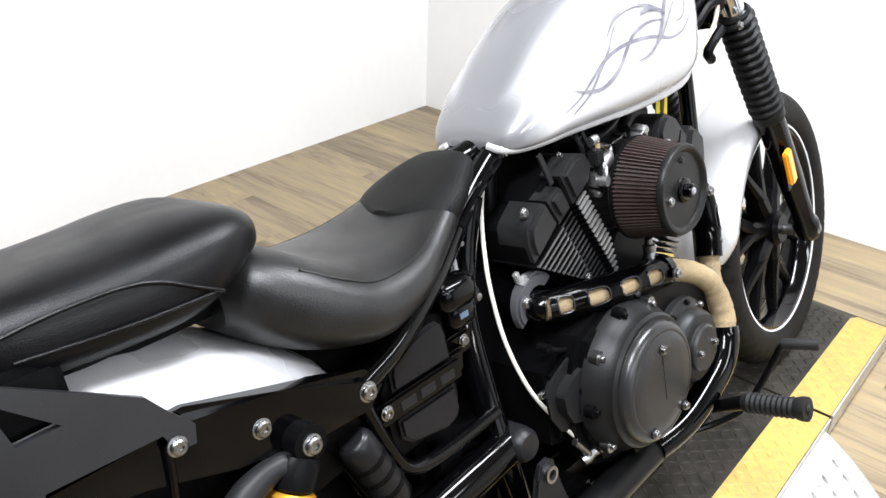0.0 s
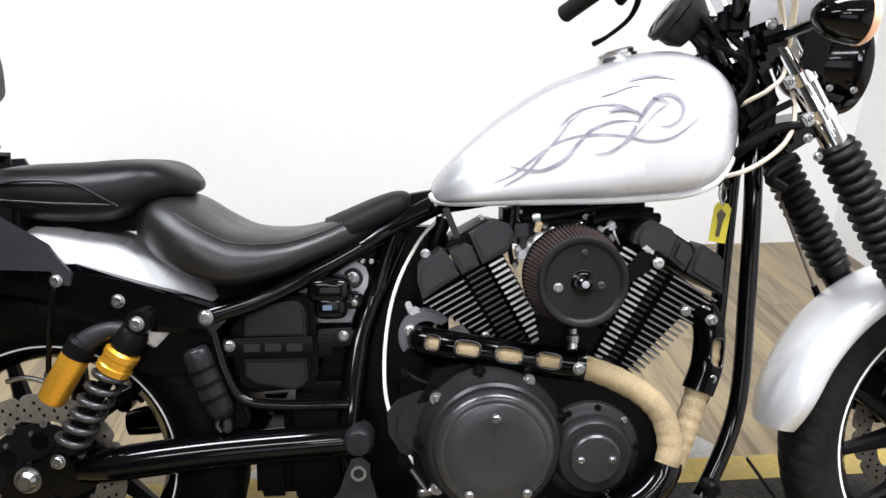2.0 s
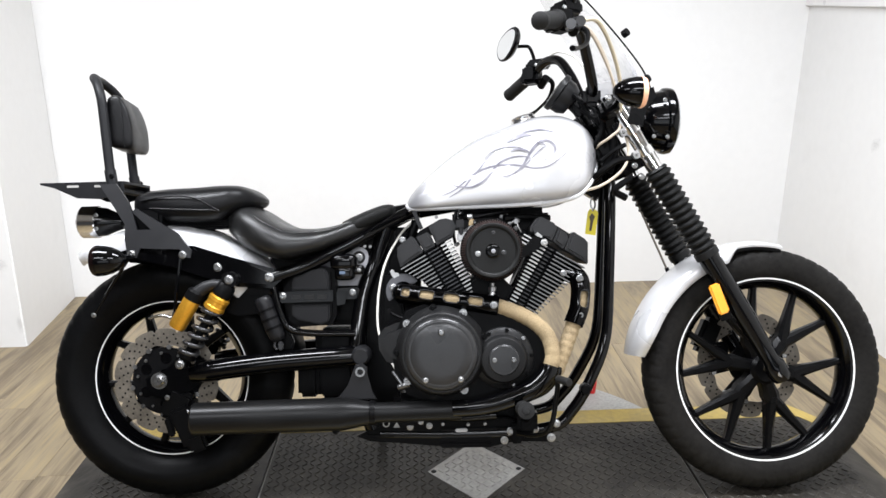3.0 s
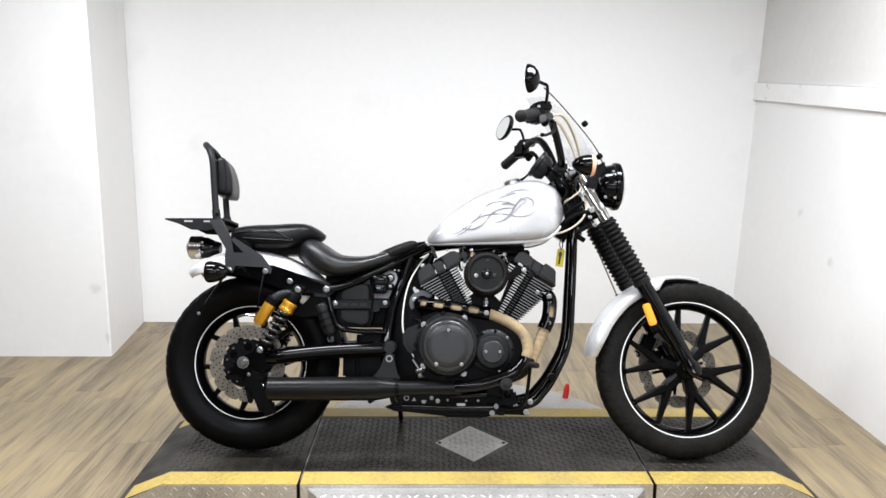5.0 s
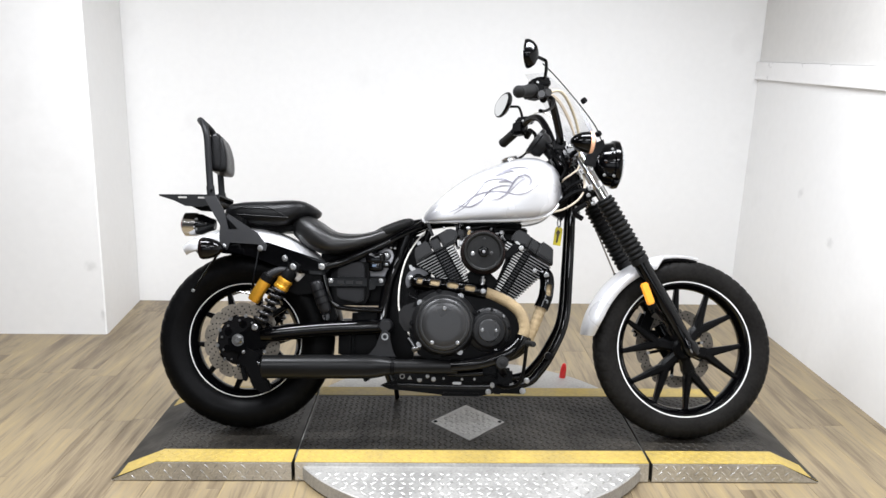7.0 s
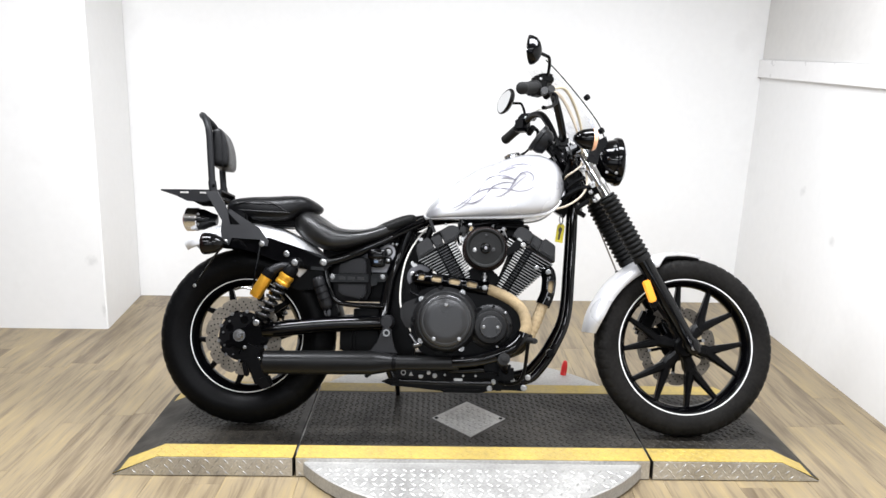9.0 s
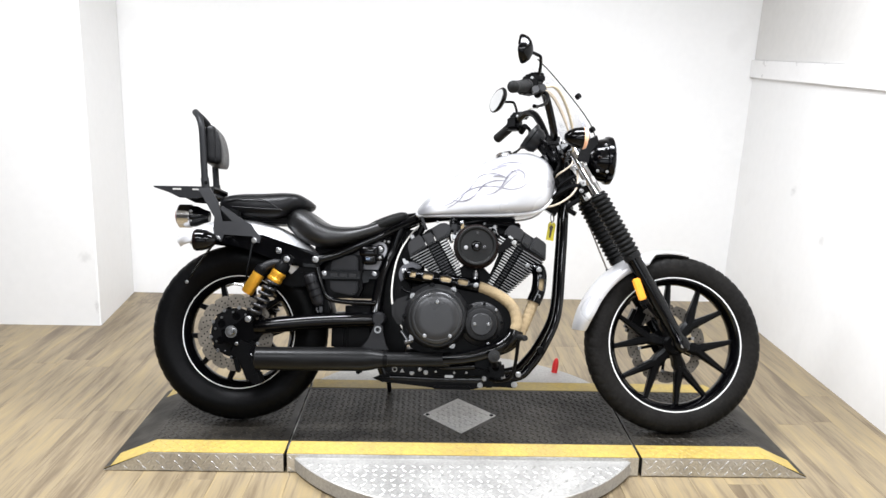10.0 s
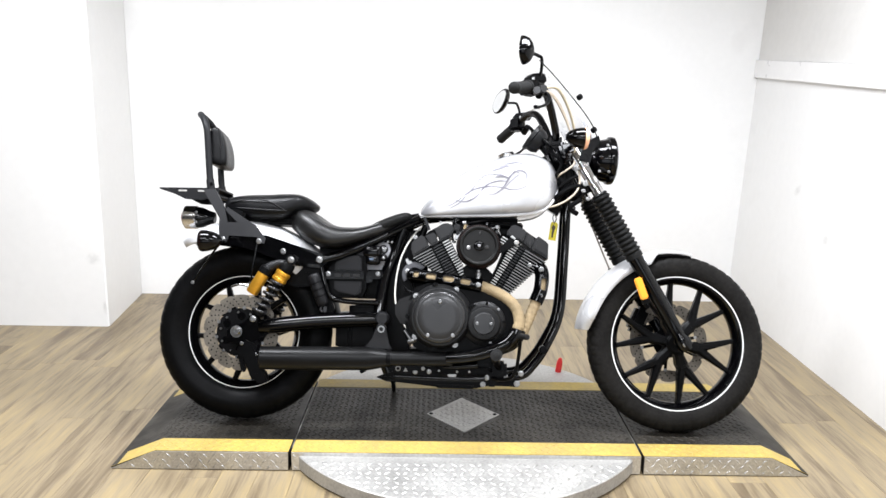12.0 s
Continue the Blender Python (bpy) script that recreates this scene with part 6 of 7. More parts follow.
part("muffler_bracket", plate([(0.498, 0.364), (0.506, 0.382), (0.522, 0.384), (0.534, 0.374), (0.534, 0.345), (0.540, 0.322), (0.556, 0.296), (0.440, 0.293), (0.470, 0.306), (0.489, 0.330)], -0.150, -0.140, 0.003), GREY_PLASTIC, bike, "grey muffler hanger bracket")
part("hanger_ring", turned([(0.0075, -0.006), (0.012, -0.006), (0.012, 0.002), (0.0075, 0.002)], (0.517, -0.151, 0.364), (0, 1, 0), 20, closed=True), STEEL, muffler)

# Underside, pegs, pedal
STEER["body"] = Matrix.Translation((0.011, 0, -0.016))
sump = part("sump", merge(block((0.76, 0.0, 0.250), (0.34, 0.19, 0.09), 0.02), block((0.78, -0.105, 0.206), (0.30, 0.03, 0.022), 0.004), block((0.60, -0.10, 0.235), (0.12, 0.06, 0.045), 0.01)), SATIN_BLACK, bike)
for bx, by, bz, br in ((0.635, -0.124, 0.218, 0.008), (0.662, -0.124, 0.230, 0.0065), (0.683, -0.124, 0.220, 0.0075), (0.717, -0.124, 0.224, 0.004), (0.780, -0.124, 0.222, 0.004), (0.817, -0.124, 0.243, 0.008), (0.822, -0.124, 0.223, 0.004), (0.870, -0.124, 0.181, 0.009), (0.987, -0.124, 0.186, 0.010)):
    part("sump_bolt", bolt((bx, by, bz), r=br), ALLOY, sump)
part("drain_rod", tube([(0.712, -0.126, 0.210), (0.890, -0.126, 0.212)], 0.0032, 8, 2), SATIN_BLACK, sump)
part("drain_clip", block((0.763, -0.130, 0.209), (0.030, 0.008, 0.009), 0.002), ALLOY, sump)
part("sump_pipe", tube([(0.730, -0.122, 0.237), (0.775, -0.124, 0.240), (0.850, -0.124, 0.246)], [0.006, 0.011, 0.012], 14, 3), GLOSS_BLACK, sump)
part("belly_plate", merge(plate([(0.500, 0.196), (0.535, 0.182), (0.700, 0.172), (0.712, 0.166), (0.846, 0.166), (0.868, 0.172), (0.895, 0.180), (0.960, 0.176), (0.992, 0.174), (1.000, 0.190), (0.960, 0.202), (0.880, 0.236), (0.600, 0.240)], -0.122, -0.104, 0.003),
                          block((0.775, -0.105, 0.171), (0.13, 0.05, 0.012), 0.003), block((0.560, -0.114, 0.196), (0.075, 0.02, 0.010), 0.002)), PLASTIC_BLACK, sump)
part("warning_mark", merge(turned([(0.009, 0.0), (0.009, 0.001), (0.006, 0.001), (0.006, 0.0)], (0.576, -0.1325, 0.229), (0, -1, 0), 20, closed=True), plate([(0.594, 0.219), (0.610, 0.219), (0.602, 0.233)], -0.1335, -0.1325, 0.0)), LOGO_WHITE, bike)
part("footrest_mount", merge(block((0.925, -0.14, 0.235), (0.05, 0.05, 0.06), 0.010), tube([(0.93, -0.13, 0.23), (0.91, -0.20, 0.265), (0.905, -0.25, 0.287)], 0.012, 12, 3), block((0.90, -0.125, 0.20), (0.03, 0.03, 0.05), 0.005)), SATIN_BLACK, bike)
peg = part("footrest", turned([(0.0, 0.0), (0.012, 0.0), (0.014, 0.004)] + [(0.0175 if k % 2 else 0.0155, 0.008 + k * 0.0042) for k in range(20)] + [(0.019, 0.094), (0.019, 0.102), (0.0, 0.104)], (0.905, -0.243, 0.286), (0.0, -1, 0.15), 20), GRIP_RUBBER, bike, "ribbed rubber footrest")
part("peg_end", turned([(0.0, 0.0), (0.009, 0.0), (0.008, 0.003), (0.0, 0.004)], (0.905, -0.3455, 0.3014), (0.0, -1, 0.15), 16), GRIP_RUBBER, peg)
pedal = part("brake_pedal", tube([(0.90, -0.15, 0.205), (0.945, -0.175, 0.205), (0.975, -0.215, 0.235), (0.985, -0.262, 0.330), (0.985, -0.272, 0.352), (0.990, -0.285, 0.358)], 0.006, 10, 4), SATIN_BLACK, bike)
part("pedal_pad", turned([(0.0, 0.0), (0.008, 0.0), (0.0095, 0.004), (0.0095, 0.05), (0.008, 0.055), (0.0, 0.056)], (0.986, -0.272, 0.358), (0.35, -1, 0.0), 14), GRIP_RUBBER, pedal)
for at in ((0.945, -0.140, 0.212), (0.885, -0.130, 0.205), (1.000, -0.128, 0.222)):
    part("pedal_bolt", bolt(at, r=0.009, h=0.008), ALLOY, pedal)
part("frame_knob", turned([(0.0, -0.02), (0.010, -0.02), (0.014, -0.015), (0.014, 0.006), (0.0, 0.006)], (1.075, -0.112, 0.305), (0, 1, 0), 18), PLASTIC_BLACK, bike)
part("passenger_peg", merge(tube([(0.46, -0.13, 0.22), (0.455, -0.165, 0.22)], 0.007, 12, 2), bolt((0.455, -0.167, 0.22), r=0.007)), SATIN_BLACK, bike)

# Cables on the frame
part("clutch_cable", tube([(0.700, 0.0, 0.772), (0.652, -0.010, 0.738), (0.622, -0.025, 0.711), (0.602, -0.035, 0.682), (0.581, -0.050, 0.642), (0.565, -0.065, 0.592), (0.556, -0.085, 0.524), (0.559, -0.110, 0.459), (0.579, -0.130, 0.406), (0.605, -0.144, 0.362)], 0.0030, 10, 6), CABLE_WHITE, bike, "white sheathed clutch cable")
part("cable_end", tube([(0.596, -0.147, 0.362), (0.620, -0.150, 0.328)], 0.0055, 10, 2), STEEL, bike)
part("cable_adjuster", turned([(0.0, -0.02), (0.008, -0.02), (0.010, -0.012), (0.007, 0.0), (0.010, 0.012), (0.0, 0.016)], (0.628, -0.150, 0.326), (1, -0.3, 0.3), 12), STEEL, bike)
part("cable_tie", block((0.662, -0.108, 0.735), (0.010, 0.004, 0.05), 0.001, pose(0, 0, 0, 0, -22)), GREY_PLASTIC, bike)
part("breather_hose", tube([(0.655, -0.01, 0.735), (0.640, -0.015, 0.69), (0.635, -0.01, 0.63), (0.640, 0.0, 0.59)], 0.013, 12, 4), PLASTIC_BLACK, bike)

# ---- front end, turned a little to the left ----
STEER["on"], STEER["body"] = True, None
FW = (1.570, 0.316)
front = wheel("front_wheel", *FW, 0.316, 0.233, 0.050, 12, WORN_RUBBER, 56, 0.06)
wave_disc(*FW, 0.066, 0.140, 0.104, front, open_carrier=True)
part("front_mudguard", mudguard(FW[0], FW[1], 173, 80, 0.325, 0.072, lambda u: 0.006 + 0.034 * (1 - 0.2 * u) * min(1.0, 0.7 + 2 * u) * min(1.0, max(0.0, (0.745 - u) / 0.07)), steps=52, drop=0.033, nose=0.60), SILVER_PAINT, bike, "silver-white front mudguard", 50)
part("mudguard_lining", mudguard(FW[0], FW[1], 172, 80.5, 0.3205, 0.069, lambda u: 0.010 + 0.024 * min(1.0, max(0.0, (0.735 - u) / 0.07)), steps=52, drop=0.032, nose=0.61), PLASTIC_BLACK, bike)
fork_dir = np.array((1.563 - 1.190, 0, 0.326 - 0.965))
fork_dir /= np.linalg.norm(fork_dir)


STEER["body"] = Matrix.Translation((0.008, 0, -0.006))


def on_fork(s, y):
    """A point s metres down the fork leg from its top."""
    return np.array((1.178, y, 0.985)) + fork_dir * s


for sgn in (-1, 1):
    y = sgn * 0.097
    a = on_fork(0, y)
    leg = part("fork_leg", turned([(0.0, 0.40), (0.026, 0.40), (0.027, 0.42), (0.0265, 0.60), (0.024, 0.66), (0.022, 0.735), (0.028, 0.745), (0.028, 0.775), (0.020, 0.79), (0.0, 0.79)], tuple(a), tuple(fork_dir), 28), GLOSS_BLACK, bike, "gloss black lower fork leg")
    part("fork_tube", turned([(0.0, -0.03), (0.018, -0.03), (0.0205, -0.026), (0.0205, 0.42), (0.0, 0.42)], tuple(a), tuple(fork_dir), 24), CHROME, leg, "chrome upper fork tube")
    prof = [(0.0, 0.166), (0.026, 0.166), (0.030, 0.172)]
    for k in range(13):
        s = 0.176 + k * 0.0177
        prof += [(0.0265, s), (0.0335, s + 0.006), (0.034, s + 0.010), (0.0275, s + 0.0158)]
    prof += [(0.031, 0.408), (0.031, 0.425), (0.0, 0.425)]
    part("fork_gaiter", turned(prof, tuple(a), tuple(fork_dir), 32), GAITER, leg, "ribbed black rubber fork gaiter")
    for s in (0.050, 0.115):
        p = on_fork(s, y)
        part("tube_collar", turned([(0.0, -0.010), (0.0235, -0.010), (0.0235, 0.010), (0.0, 0.010)], tuple(p), tuple(fork_dir), 20), CHROME, leg)
        part("collar_lug", block((p[0] - 0.022, y - 0.004 * -sgn, p[2] - 0.008), (0.022, 0.020, 0.020), 0.003, Matrix.Rotation(-radians(31), 4, "Y")), ALLOY, leg)
        part("lug_screw", bolt((p[0] - 0.024, y + sgn * 0.012, p[2] - 0.009), (0, sgn, 0), 0.005), STEEL, leg)
    for dx, dz in ((-0.005, 0.0), (0.012, -0.028)):
        part("clamp_bolt", bolt((1.222 + dx - 0.015, sgn * 0.123, 0.835 + dz + 0.012), (0, sgn, 0), 0.007), STEEL, leg)
    p = on_fork(0.785 - 0.012, y)
    part("axle_end", turned([(0.0, -0.012), (0.009, -0.012), (0.013, -0.006), (0.016, -0.004), (0.016, 0.006), (0.0, 0.006)], (FW[0] - 0.008, sgn * 0.112, FW[1] + 0.006), (0, -sgn, 0), 18), STEEL, leg)
    refl = on_fork(0.535, sgn * 0.125) + np.array((-0.026, 0, -0.012))
    r = part("fork_reflector", block(tuple(refl + np.array((-0.016, 0, 0.0))), (0.028, 0.012, 0.078), 0.004, Matrix.Rotation(-radians(20), 4, "Y")), ORANGE, leg, "orange side reflector")
    part("reflector_stay", block(tuple(refl + np.array((-0.004, -sgn * 0.012, -0.02))), (0.03, 0.008, 0.07), 0.002, Matrix.Rotation(-radians(20), 4, "Y")), SATIN_BLACK, leg)
part("front_axle", tube([(FW[0], -0.11, FW[1]), (FW[0], 0.11, FW[1])], 0.012, 14, 2), STEEL, bike)
part("front_caliper", merge(block((1.455, 0.085, 0.40), (0.06, 0.05, 0.10), 0.012, pose(0, 0, 0, 0, 25)), block((1.48, 0.07, 0.36), (0.05, 0.03, 0.05), 0.008)), SATIN_BLACK, bike)
lower_yoke, upper_yoke = on_fork(0.135, 0), on_fork(0.010, 0)
yokes = part("triple_clamp", merge(block(tuple(lower_yoke + np.array((-0.035, 0, -0.01))), (0.090, 0.195, 0.040), 0.010, pose(0, 0, 0, 0, -30)), block(tuple(upper_yoke + np.array((-0.02, 0, 0))), (0.085, 0.195, 0.032), 0.010, pose(0, 0, 0, 0, -30)),
                                   tube([tuple(upper_yoke + np.array((-0.05, 0, 0))), tuple(lower_yoke + np.array((-0.05, 0, 0)))], 0.022, 14, 2),
                                   block((1.148, -0.095, 0.998), (0.058, 0.05, 0.056), 0.012, pose(0, 0, 0, 0, -20)), block((1.148, 0.095, 0.998), (0.058, 0.05, 0.056), 0.012, pose(0, 0, 0, 0, -20))), GLOSS_BLACK, bike)
for sgn in (-1, 1):
    part("clamp_screw", bolt((1.140, sgn * 0.120, 1.018), (0, sgn, 0), 0.008), STEEL, yokes)
part("wiring_loom", merge(tube([(1.12, -0.06, 0.99), (1.16, -0.08, 0.93), (1.15, -0.07, 0.86), (1.09, -0.05, 0.80)], 0.010, 8, 4), tube([(1.13, -0.07, 1.0), (1.13, -0.085, 0.94), (1.10, -0.06, 0.88)], 0.007, 8, 4),
                            tube([(1.10, 0.05, 1.0), (1.15, 0.05, 0.92), (1.11, 0.04, 0.84)], 0.009, 8, 4), block((1.15, -0.05, 0.905), (0.07, 0.05, 0.05), 0.01, pose(0, 0, 0, 0, -30)),
                            tube([(1.20, -0.10, 0.82), (1.16, -0.09, 0.79), (1.19, -0.08, 0.77)], 0.009, 8, 4)), PLASTIC_BLACK, bike)
# Headlight and signals
lamp = part("headlight", turned([(0.0, -0.085), (0.030, -0.083), (0.055, -0.065), (0.072, -0.035), (0.080, 0.0), (0.086, 0.004), (0.088, 0.012), (0.086, 0.024), (0.080, 0.028), (0.0, 0.028)], (1.308, 0, 0.980), (1, 0, -0.02), 48), GLOSS_BLACK, bike, "round gloss black headlight shell")
part("headlight_glass", turned([(0.080, 0.026), (0.072, 0.034), (0.045, 0.042), (0.0, 0.046)], (1.308, 0, 0.980), (1, 0, -0.02), 48), SCREEN, lamp)
for bx, bz in ((1.272, 0.93), (1.302, 0.925), (1.298, 1.02)):
    part("lamp_screw", bolt((bx, -0.079 if bx > 1.28 else -0.062, bz), (0, -1, 0), 0.005), STEEL, lamp)
for sgn in (-1, 1):
    indicator((1.179, sgn * 0.288, 0.993), (-1, 0, 0.05), PALE_ORANGE, bike, (1.160, sgn * 0.10, 1.000))
# Handlebar, grips, levers, mirrors
STEER["on"], STEER["body"] = False, None
half = [(1.125, 0.0, 1.033), (1.125, 0.05, 1.035), (1.122, 0.085, 1.053), (1.102, 0.122, 1.118), (1.076, 0.168, 1.174), (1.046, 0.225, 1.187), (1.020, 0.280, 1.170), (1.002, 0.312, 1.158), (0.950, 0.421, 1.126)]
bars = part("handlebar", tube([(x, -y, z) for x, y, z in half[::-1]] + half[1:], 0.0135, 16, 5), GLOSS_BLACK, bike)
for sgn in (-1, 1):
    part("bar_clamp", block((1.125, sgn * 0.05, 1.03), (0.045, 0.04, 0.05), 0.01), SATIN_BLACK, bars)
for sgn in (-1, 1):
    d = Vector((-0.055, sgn * 0.115, -0.034)).normalized()
    s0 = Vector((1.002, sgn * 0.312, 1.158))
    part("grip", turned([(0.0, 0.0), (0.023, 0.0), (0.023, 0.006)] + [(0.0180 + 0.0012 * (k % 2), 0.010 + k * 0.0052) for k in range(20)] + [(0.0195, 0.116), (0.0195, 0.124), (0.012, 0.130), (0.0, 0.131)], tuple(s0), tuple(d), 20), GRIP_RUBBER, bars, "black rubber grip")
    part("switch_housing", merge(block(tuple(s0 - d * 0.022), (0.052, 0.056, 0.060), 0.012, pose(0, 0, 0, 0, 0, sgn * -30)), block(tuple(s0 - d * 0.035 + Vector((0.014, 0, 0.024))), (0.058, 0.050, 0.026), 0.006, pose(0, 0, 0, 0, 0, sgn * -30)),
                                 block(tuple(s0 - d * 0.020 + Vector((-0.022, 0, -0.016))), (0.020, 0.030, 0.024), 0.005, pose(0, 0, 0, 0, 0, sgn * -30)), tube([tuple(s0 - d * 0.045 + Vector((0.03, 0, -0.02))), tuple(s0 - d * 0.005 + Vector((0.034, 0, -0.028)))], 0.012, 12, 2)), SATIN_BLACK, bars)
    part("housing_screw", bolt(tuple(s0 - d * 0.03 + Vector((0.004, -0.032, 0.018))), (0, -1, 0), 0.005), STEEL, bars)
    root = s0 - d * 0.035 + Vector((0.036, 0, -0.015))
    part("lever", tube([tuple(root), tuple(root + Vector((0.020, sgn * 0.012, -0.018))), tuple(root + Vector((0.012, sgn * 0.05, -0.052))), tuple(root + Vector((-0.016, sgn * 0.11, -0.078))), tuple(root + Vector((-0.036, sgn * 0.150, -0.088)))], [0.008, 0.007, 0.0050, 0.0045, 0.0065], 10, 5), SATIN_BLACK, bars)
    stem0 = Vector((1.040, sgn * 0.290, 1.185)) if sgn < 0 else Vector((1.020, 0.300, 1.175))
    top = Vector((1.044, -0.33, 1.256)) if sgn < 0 else Vector((1.012, 0.345, 1.262))
    c = Vector((0.982, -0.365, 1.264)) if sgn < 0 else Vector((0.938, 0.345, 1.262))
    part("mirror_stem", tube([tuple(stem0), tuple(stem0 * 0.5 + top * 0.5 + Vector((0.004, 0, 0))), tuple(top - Vector((0, 0, 0.008))), tuple(top + Vector((-0.010, 0, 0))), tuple(c * 0.5 + top * 0.5), tuple(c + Vector((0.016, 0, 0)))], 0.0055, 10, 4), GLOSS_BLACK, bars)
    turn = Matrix.Rotation(radians(-20 if sgn < 0 else 27), 4, "Z")
    slant = Matrix.Rotation(radians(8 if sgn < 0 else -28), 4, "X")
    tall, wide, deep = (0.047, 0.036, 1.15) if sgn < 0 else (0.038, 0.066, 1.0)

    def oval(dep, sc, a):
        taper = 1 - 0.45 * max(0.0, math.sin(a)) if sgn < 0 else 1 - 0.22 * math.cos(a)
        return tuple(c + turn @ slant @ Vector((dep * deep, wide * math.cos(a) * taper * sc, tall * math.sin(a) * sc)))

    steps = np.arange(28) * 2 * math.pi / 28
    shell = part("mirror", rings_to_bm([[oval(dep, sc, a) for a in steps] for dep, sc in ((0.030, 0.15), (0.027, 0.45), (0.018, 0.78), (0.006, 0.96), (-0.002, 1.0), (-0.005, 0.97))]), GLOSS_BLACK, bars, "oval black rear-view mirror")
    part("mirror_glass", rings_to_bm([[oval(dep, 0.86, a) for a in steps] for dep in (-0.0066, -0.0046)]), MIRROR, shell)
part("brake_reservoir", merge(turned([(0.0, 0.0), (0.020, 0.0), (0.022, 0.004), (0.022, 0.022), (0.024, 0.024), (0.024, 0.032), (0.0, 0.034)], (1.040, -0.262, 1.180), (0, 0, 1), 24)), SATIN_BLACK, bars)
part("master_cylinder", merge(turned([(0.0, -0.02), (0.014, -0.02), (0.016, 0.0), (0.012, 0.03), (0.0, 0.03)], (1.045, -0.30, 1.150), (0.3, -1, 0), 16), turned([(0.0, -0.012), (0.012, -0.012), (0.012, 0.012), (0.0, 0.012)], (1.030, -0.325, 1.142), (0, -1, 0), 14)), ENGINE_LID, bars)
meter = part("speedometer", turned([(0.0, 0.004), (0.046, 0.004), (0.048, 0.0), (0.053, 0.002), (0.053, 0.014), (0.047, 0.018), (0.046, 0.036), (0.036, 0.054), (0.0, 0.060)], (1.040, 0.01, 1.060), (0.80, 0.0, -0.60), 40), ENGINE_GREY, bike, "round black speedometer pod")
part("meter_glass", turned([(0.0, -0.003), (0.030, -0.002), (0.044, 0.003), (0.0, 0.003)], (1.040, 0.01, 1.060), (0.80, 0.0, -0.60), 40), GLOSS_BLACK, meter)
part("meter_bracket", merge(tube([(1.075, 0.01, 1.03), (1.10, 0.0, 1.00), (1.12, 0.0, 0.96)], 0.014, 10, 2), block((1.088, 0.01, 1.045), (0.03, 0.05, 0.035), 0.008), tube([(1.082, -0.03, 1.04), (1.10, -0.04, 1.02), (1.125, -0.05, 0.975)], 0.007, 8, 3)), SATIN_BLACK, meter)
STEER["on"], STEER["body"] = True, Matrix.Translation((0.008, 0, -0.006))
# Windscreen
rings = []
for k in range(13):
    u = k / 12
    x, z = 1.262 - 0.205 * u - 0.03 * math.sin(math.pi * u) * -1, 1.035 + 0.285 * u
    w = 0.150 + 0.015 * math.sin(math.pi * u) - 0.105 * max(0.0, (u - 0.45) / 0.55) ** 2
    row = []
    for j in range(17):
        v = -1 + j / 8
        row.append((x - 0.055 * v * v, w * v, z))
    rings.append(row)
bm = bmesh.new()
grid = [[bm.verts.new(p) for p in row] for row in rings]
for a, b in zip(grid, grid[1:]):
    for j in range(16):
        bm.faces.new((a[j], a[j + 1], b[j + 1], b[j]))
bmesh.ops.solidify(bm, geom=bm.faces[:], thickness=0.003)
windscreen = part("windscreen", bm, TINTED_SCREEN, bike, "small clear acrylic windscreen with a smoked lower edge")
windscreen.visible_shadow = False
part("screen_strut", tube([(1.252, -0.11, 1.040), (1.225, -0.125, 1.09), (1.165, -0.135, 1.165), (1.09, -0.13, 1.255), (1.045, -0.10, 1.315)], 0.0022, 8, 5), GLOSS_BLACK, windscreen)
for at in ((1.185, -0.13, 1.178), (1.236, -0.13, 1.062)):
    part("screen_grommet", turned([(0.0, -0.008), (0.010, -0.008), (0.010, 0.006), (0.0, 0.006)], at, (0.5, -0.7, 0.3), 14), PLASTIC_BLACK, windscreen)
for sgn in (-1, 1):
    part("screen_bracket", plate([(1.185, 0.955), (1.205, 1.02), (1.255, 1.045), (1.262, 1.02), (1.235, 0.99), (1.225, 0.945)], sgn * 0.118, sgn * 0.122, 0.001), SATIN_BLACK, windscreen)
# Hoses from the bar
STEER["on"], STEER["body"] = False, None
part("throttle_cable", tube([(1.035, -0.28, 1.150), (1.09, -0.22, 1.155), (1.14, -0.15, 1.105), (1.178, -0.108, 1.03), (1.196, -0.088, 0.955), (1.207, -0.094, 0.900), (1.204, -0.100, 0.860), (1.180, -0.102, 0.826), (1.13, -0.100, 0.795), (1.07, -0.092, 0.782)], 0.0036, 8, 6), CABLE_BEIGE, bike, "beige sheathed throttle cable")
part("throttle_cable", tube([(1.035, -0.27, 1.150), (1.09, -0.21, 1.165), (1.145, -0.14, 1.110), (1.175, -0.105, 1.03), (1.188, -0.100, 0.950), (1.162, -0.105, 0.920), (1.140, -0.090, 0.905), (1.126, -0.045, 0.890)], 0.0034, 8, 6), CABLE_BEIGE, bike)
part("brake_line", tube([(1.055, -0.29, 1.160), (1.105, -0.245, 1.172), (1.150, -0.185, 1.125), (1.182, -0.135, 1.045), (1.188, -0.10, 0.96)], 0.0052, 8, 5), CABLE_TAN, bike, "tan sheathed brake line")
part("clutch_line", tube([(1.03, 0.26, 1.175), (1.07, 0.19, 1.205), (1.12, 0.10, 1.16), (1.15, 0.03, 1.06), (1.16, -0.02, 0.98)], 0.0034, 8, 6), CABLE_WHITE, bike)
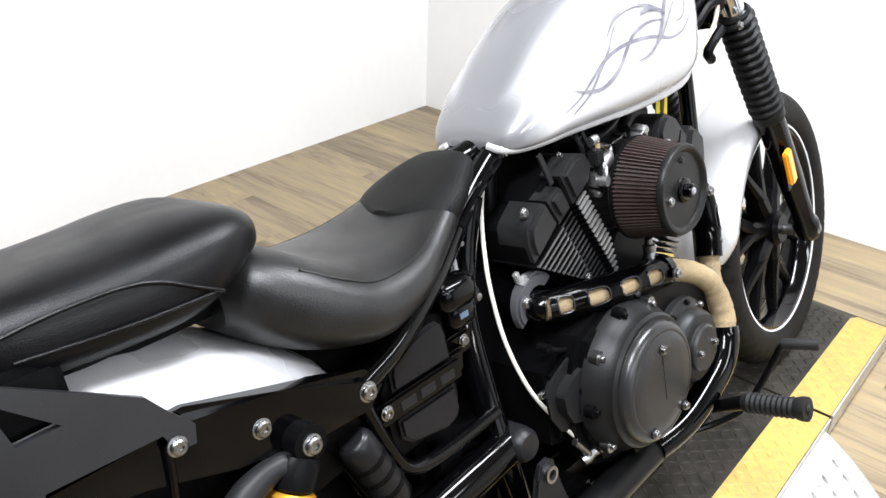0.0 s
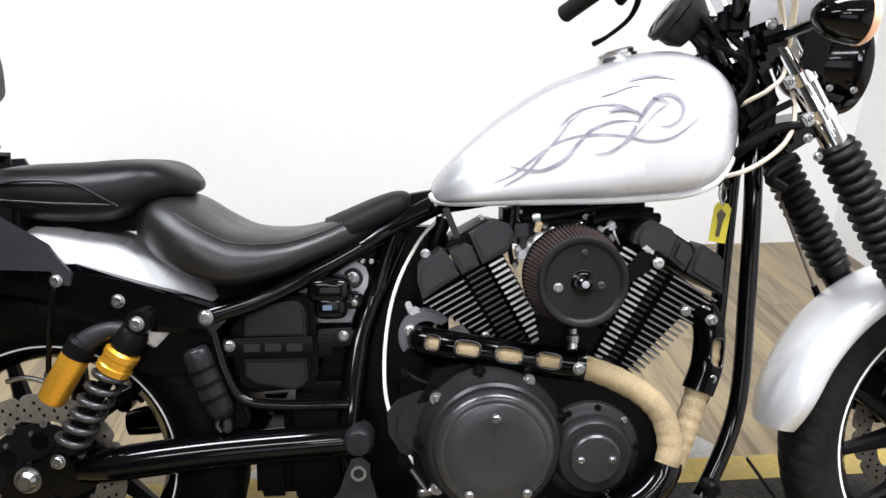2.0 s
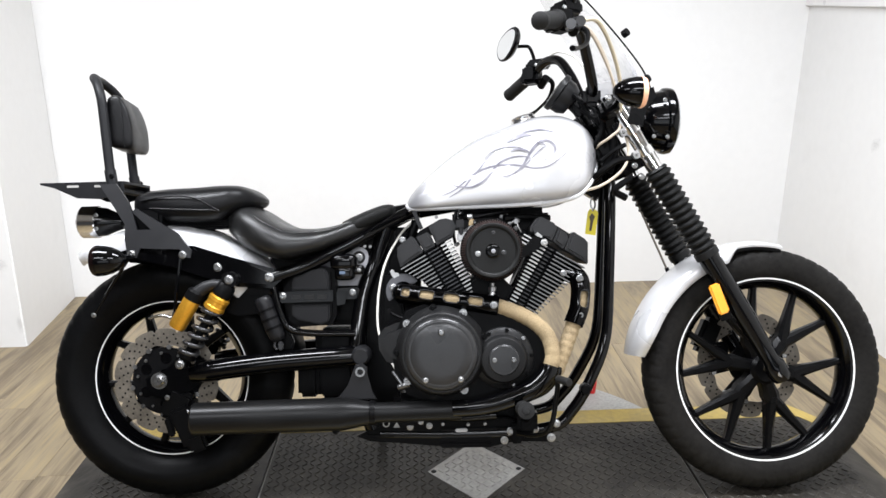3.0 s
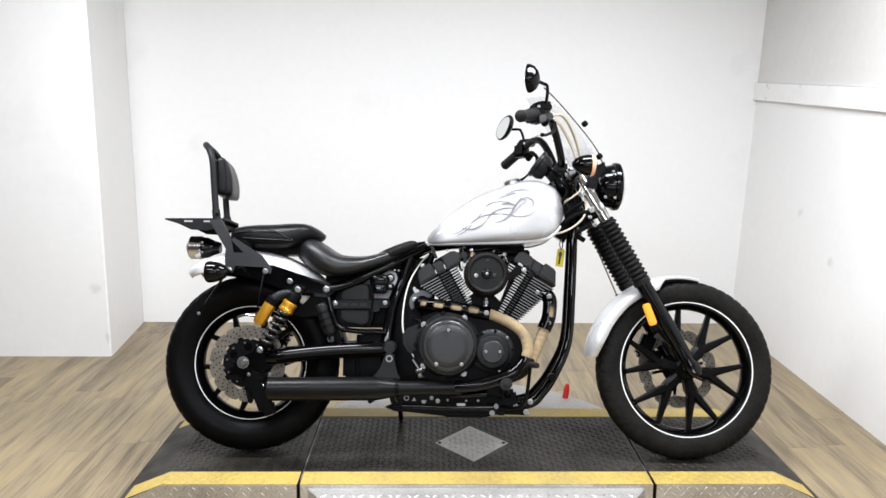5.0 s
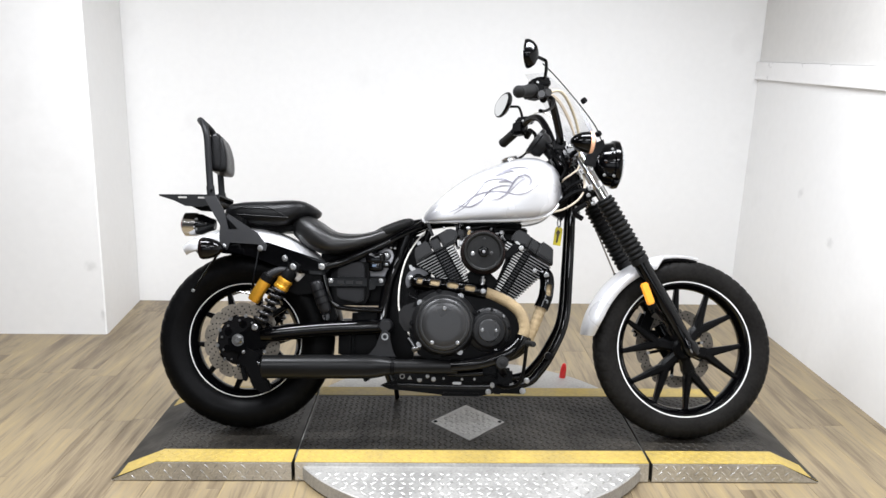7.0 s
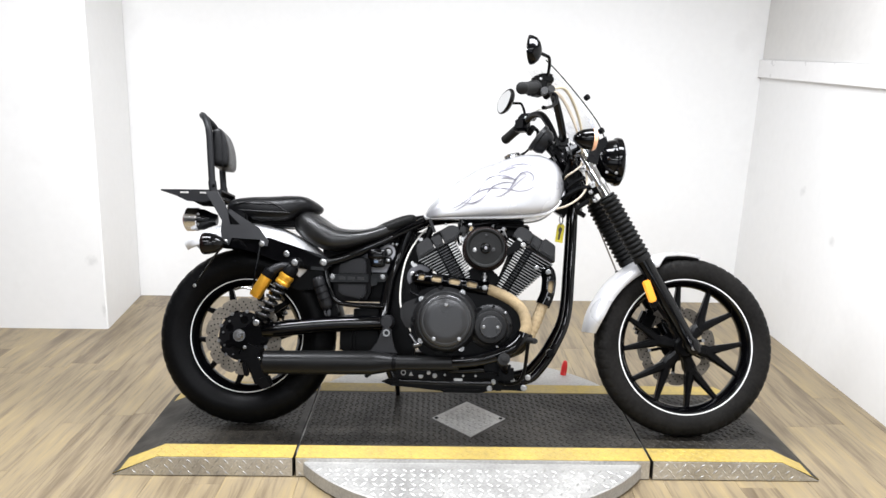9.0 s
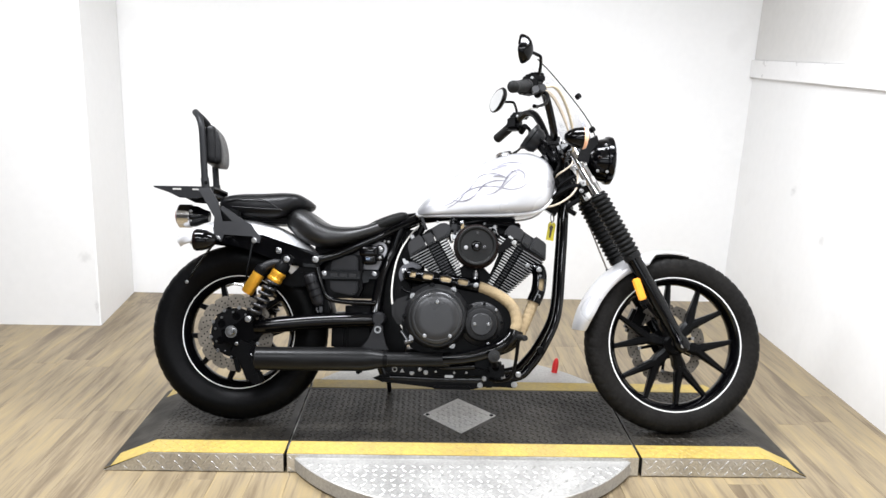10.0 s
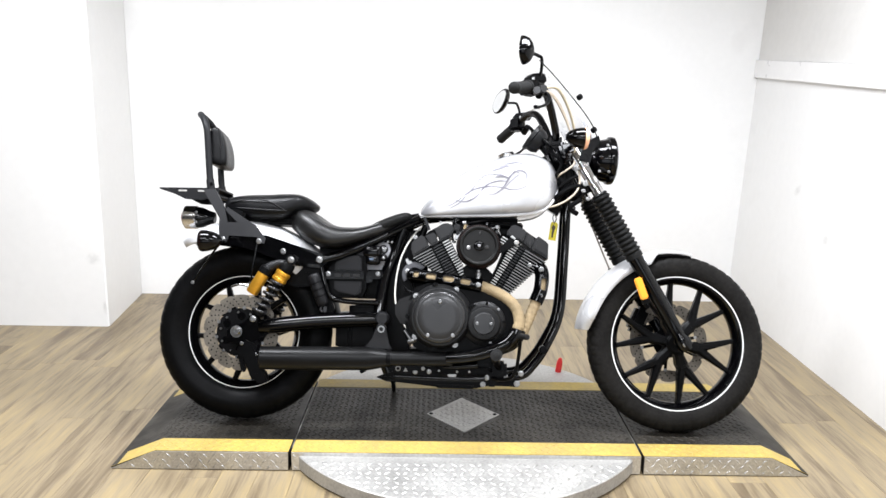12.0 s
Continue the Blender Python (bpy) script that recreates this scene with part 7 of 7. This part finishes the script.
for pts, r in (([(1.10, -0.04, 1.00), (1.135, -0.07, 0.965), (1.155, -0.075, 0.915), (1.140, -0.06, 0.86)], 0.006), ([(1.12, -0.05, 1.01), (1.165, -0.08, 0.95), (1.180, -0.08, 0.885), (1.165, -0.075, 0.83)], 0.007),
               ([(1.14, -0.09, 0.86), (1.17, -0.10, 0.885), (1.20, -0.10, 0.90)], 0.006), ([(1.10, -0.06, 0.80), (1.14, -0.09, 0.835), (1.18, -0.095, 0.86), (1.215, -0.10, 0.865)], 0.008)):
    part("front_wire", tube(pts, r, 8, 5), PLASTIC_BLACK, bike)
STEER["on"], STEER["body"] = True, Matrix.Translation((0.008, 0, -0.006))
part("speed_cable", tube([(1.190, 0.050, 0.885), (1.233, 0.080, 0.846), (1.268, 0.089, 0.776), (1.310, 0.088, 0.676), (1.352, 0.085, 0.575)], 0.0030, 8, 5), CABLE_DARK, bike)
part("cable_boot", tube([(1.346, 0.085, 0.590), (1.361, 0.085, 0.558)], 0.006, 10, 2), PLASTIC_BLACK, bike)
STEER["on"], STEER["body"] = False, Matrix.Translation((0.016, 0.032, -0.006))

# Key with its tag hanging under the tank
tag = new("key_tag")
tagged(tag, "yellow card key tag hanging by a wire under the tank", "key tag")
tag.matrix_world = bike.matrix_world.copy()
CARD_TURN = Matrix.Translation((1.109, -0.054, 0)) @ Matrix.Rotation(radians(-15), 4, "Z") @ Matrix.Translation((-1.109, 0.054, 0))
bm = plate([(1.092, 0.684), (1.100, 0.741), (1.106, 0.749), (1.122, 0.746), (1.127, 0.738), (1.119, 0.679)], -0.055, -0.0535, 0.0003)
bm.transform(CARD_TURN)
part("card", bm, YELLOW_TAG, tag)
bm = plate([(1.103, 0.692), (1.107, 0.716), (1.104, 0.728), (1.111, 0.738), (1.119, 0.729), (1.114, 0.716), (1.109, 0.691)], -0.0575, -0.0555, 0.0003)
bm.transform(CARD_TURN)
part("key", bm, KEY_BROWN, tag)
part("wire_loop", tube([(1.113, -0.055, 0.742), (1.120, -0.053, 0.760), (1.113, -0.053, 0.780), (1.108, -0.053, 0.762), (1.113, -0.055, 0.744)], 0.0022, 8, 4), STEEL, tag)

STEER["body"] = None

# ---- floor boards ----
floor_bm = block(((EAST + 0.1 - 4.0) / 2, -1.55, -0.03), (EAST + 4.1, 6.9, 0.04), 0.0)
floor = thing("floor", floor_bm, PLANK, "oak-look plank floor with mixed light and dark boards", "floor", "structure")
board_bm = bmesh.new()
bmesh.ops.create_cube(board_bm, size=1.0, matrix=Matrix.Translation((0.06, 0.46, -0.0045)) @ Matrix.Diagonal((0.1196, 0.9196, 0.009, 1)))
bmesh.ops.bevel(board_bm, geom=[e for e in board_bm.edges if min(e.verts[0].co.z, e.verts[1].co.z) > -0.001], offset=0.0008, segments=1, affect="EDGES")
board_mesh = mesh_of(board_bm, PLANK, 20)
board_mesh.name = "board"
rng = random.Random(4)
x = -2.50
while x < EAST + 0.05:
    far = NORTH if x > -1.22 else RETURN_Y
    y = far - rng.uniform(0.15, 0.92)
    end = far
    while end > -2.6:
        length = end - y
        b = new("floor_board", board_mesh)
        b.parent = floor
        wide = min(0.12, EAST + 0.06 - x) / 0.12
        b.matrix_basis = Matrix.Translation((x, y, 0.0)) @ Matrix.Diagonal((wide, length / 0.92, 1, 1))
        end = y
        y -= 0.92
    x += 0.12
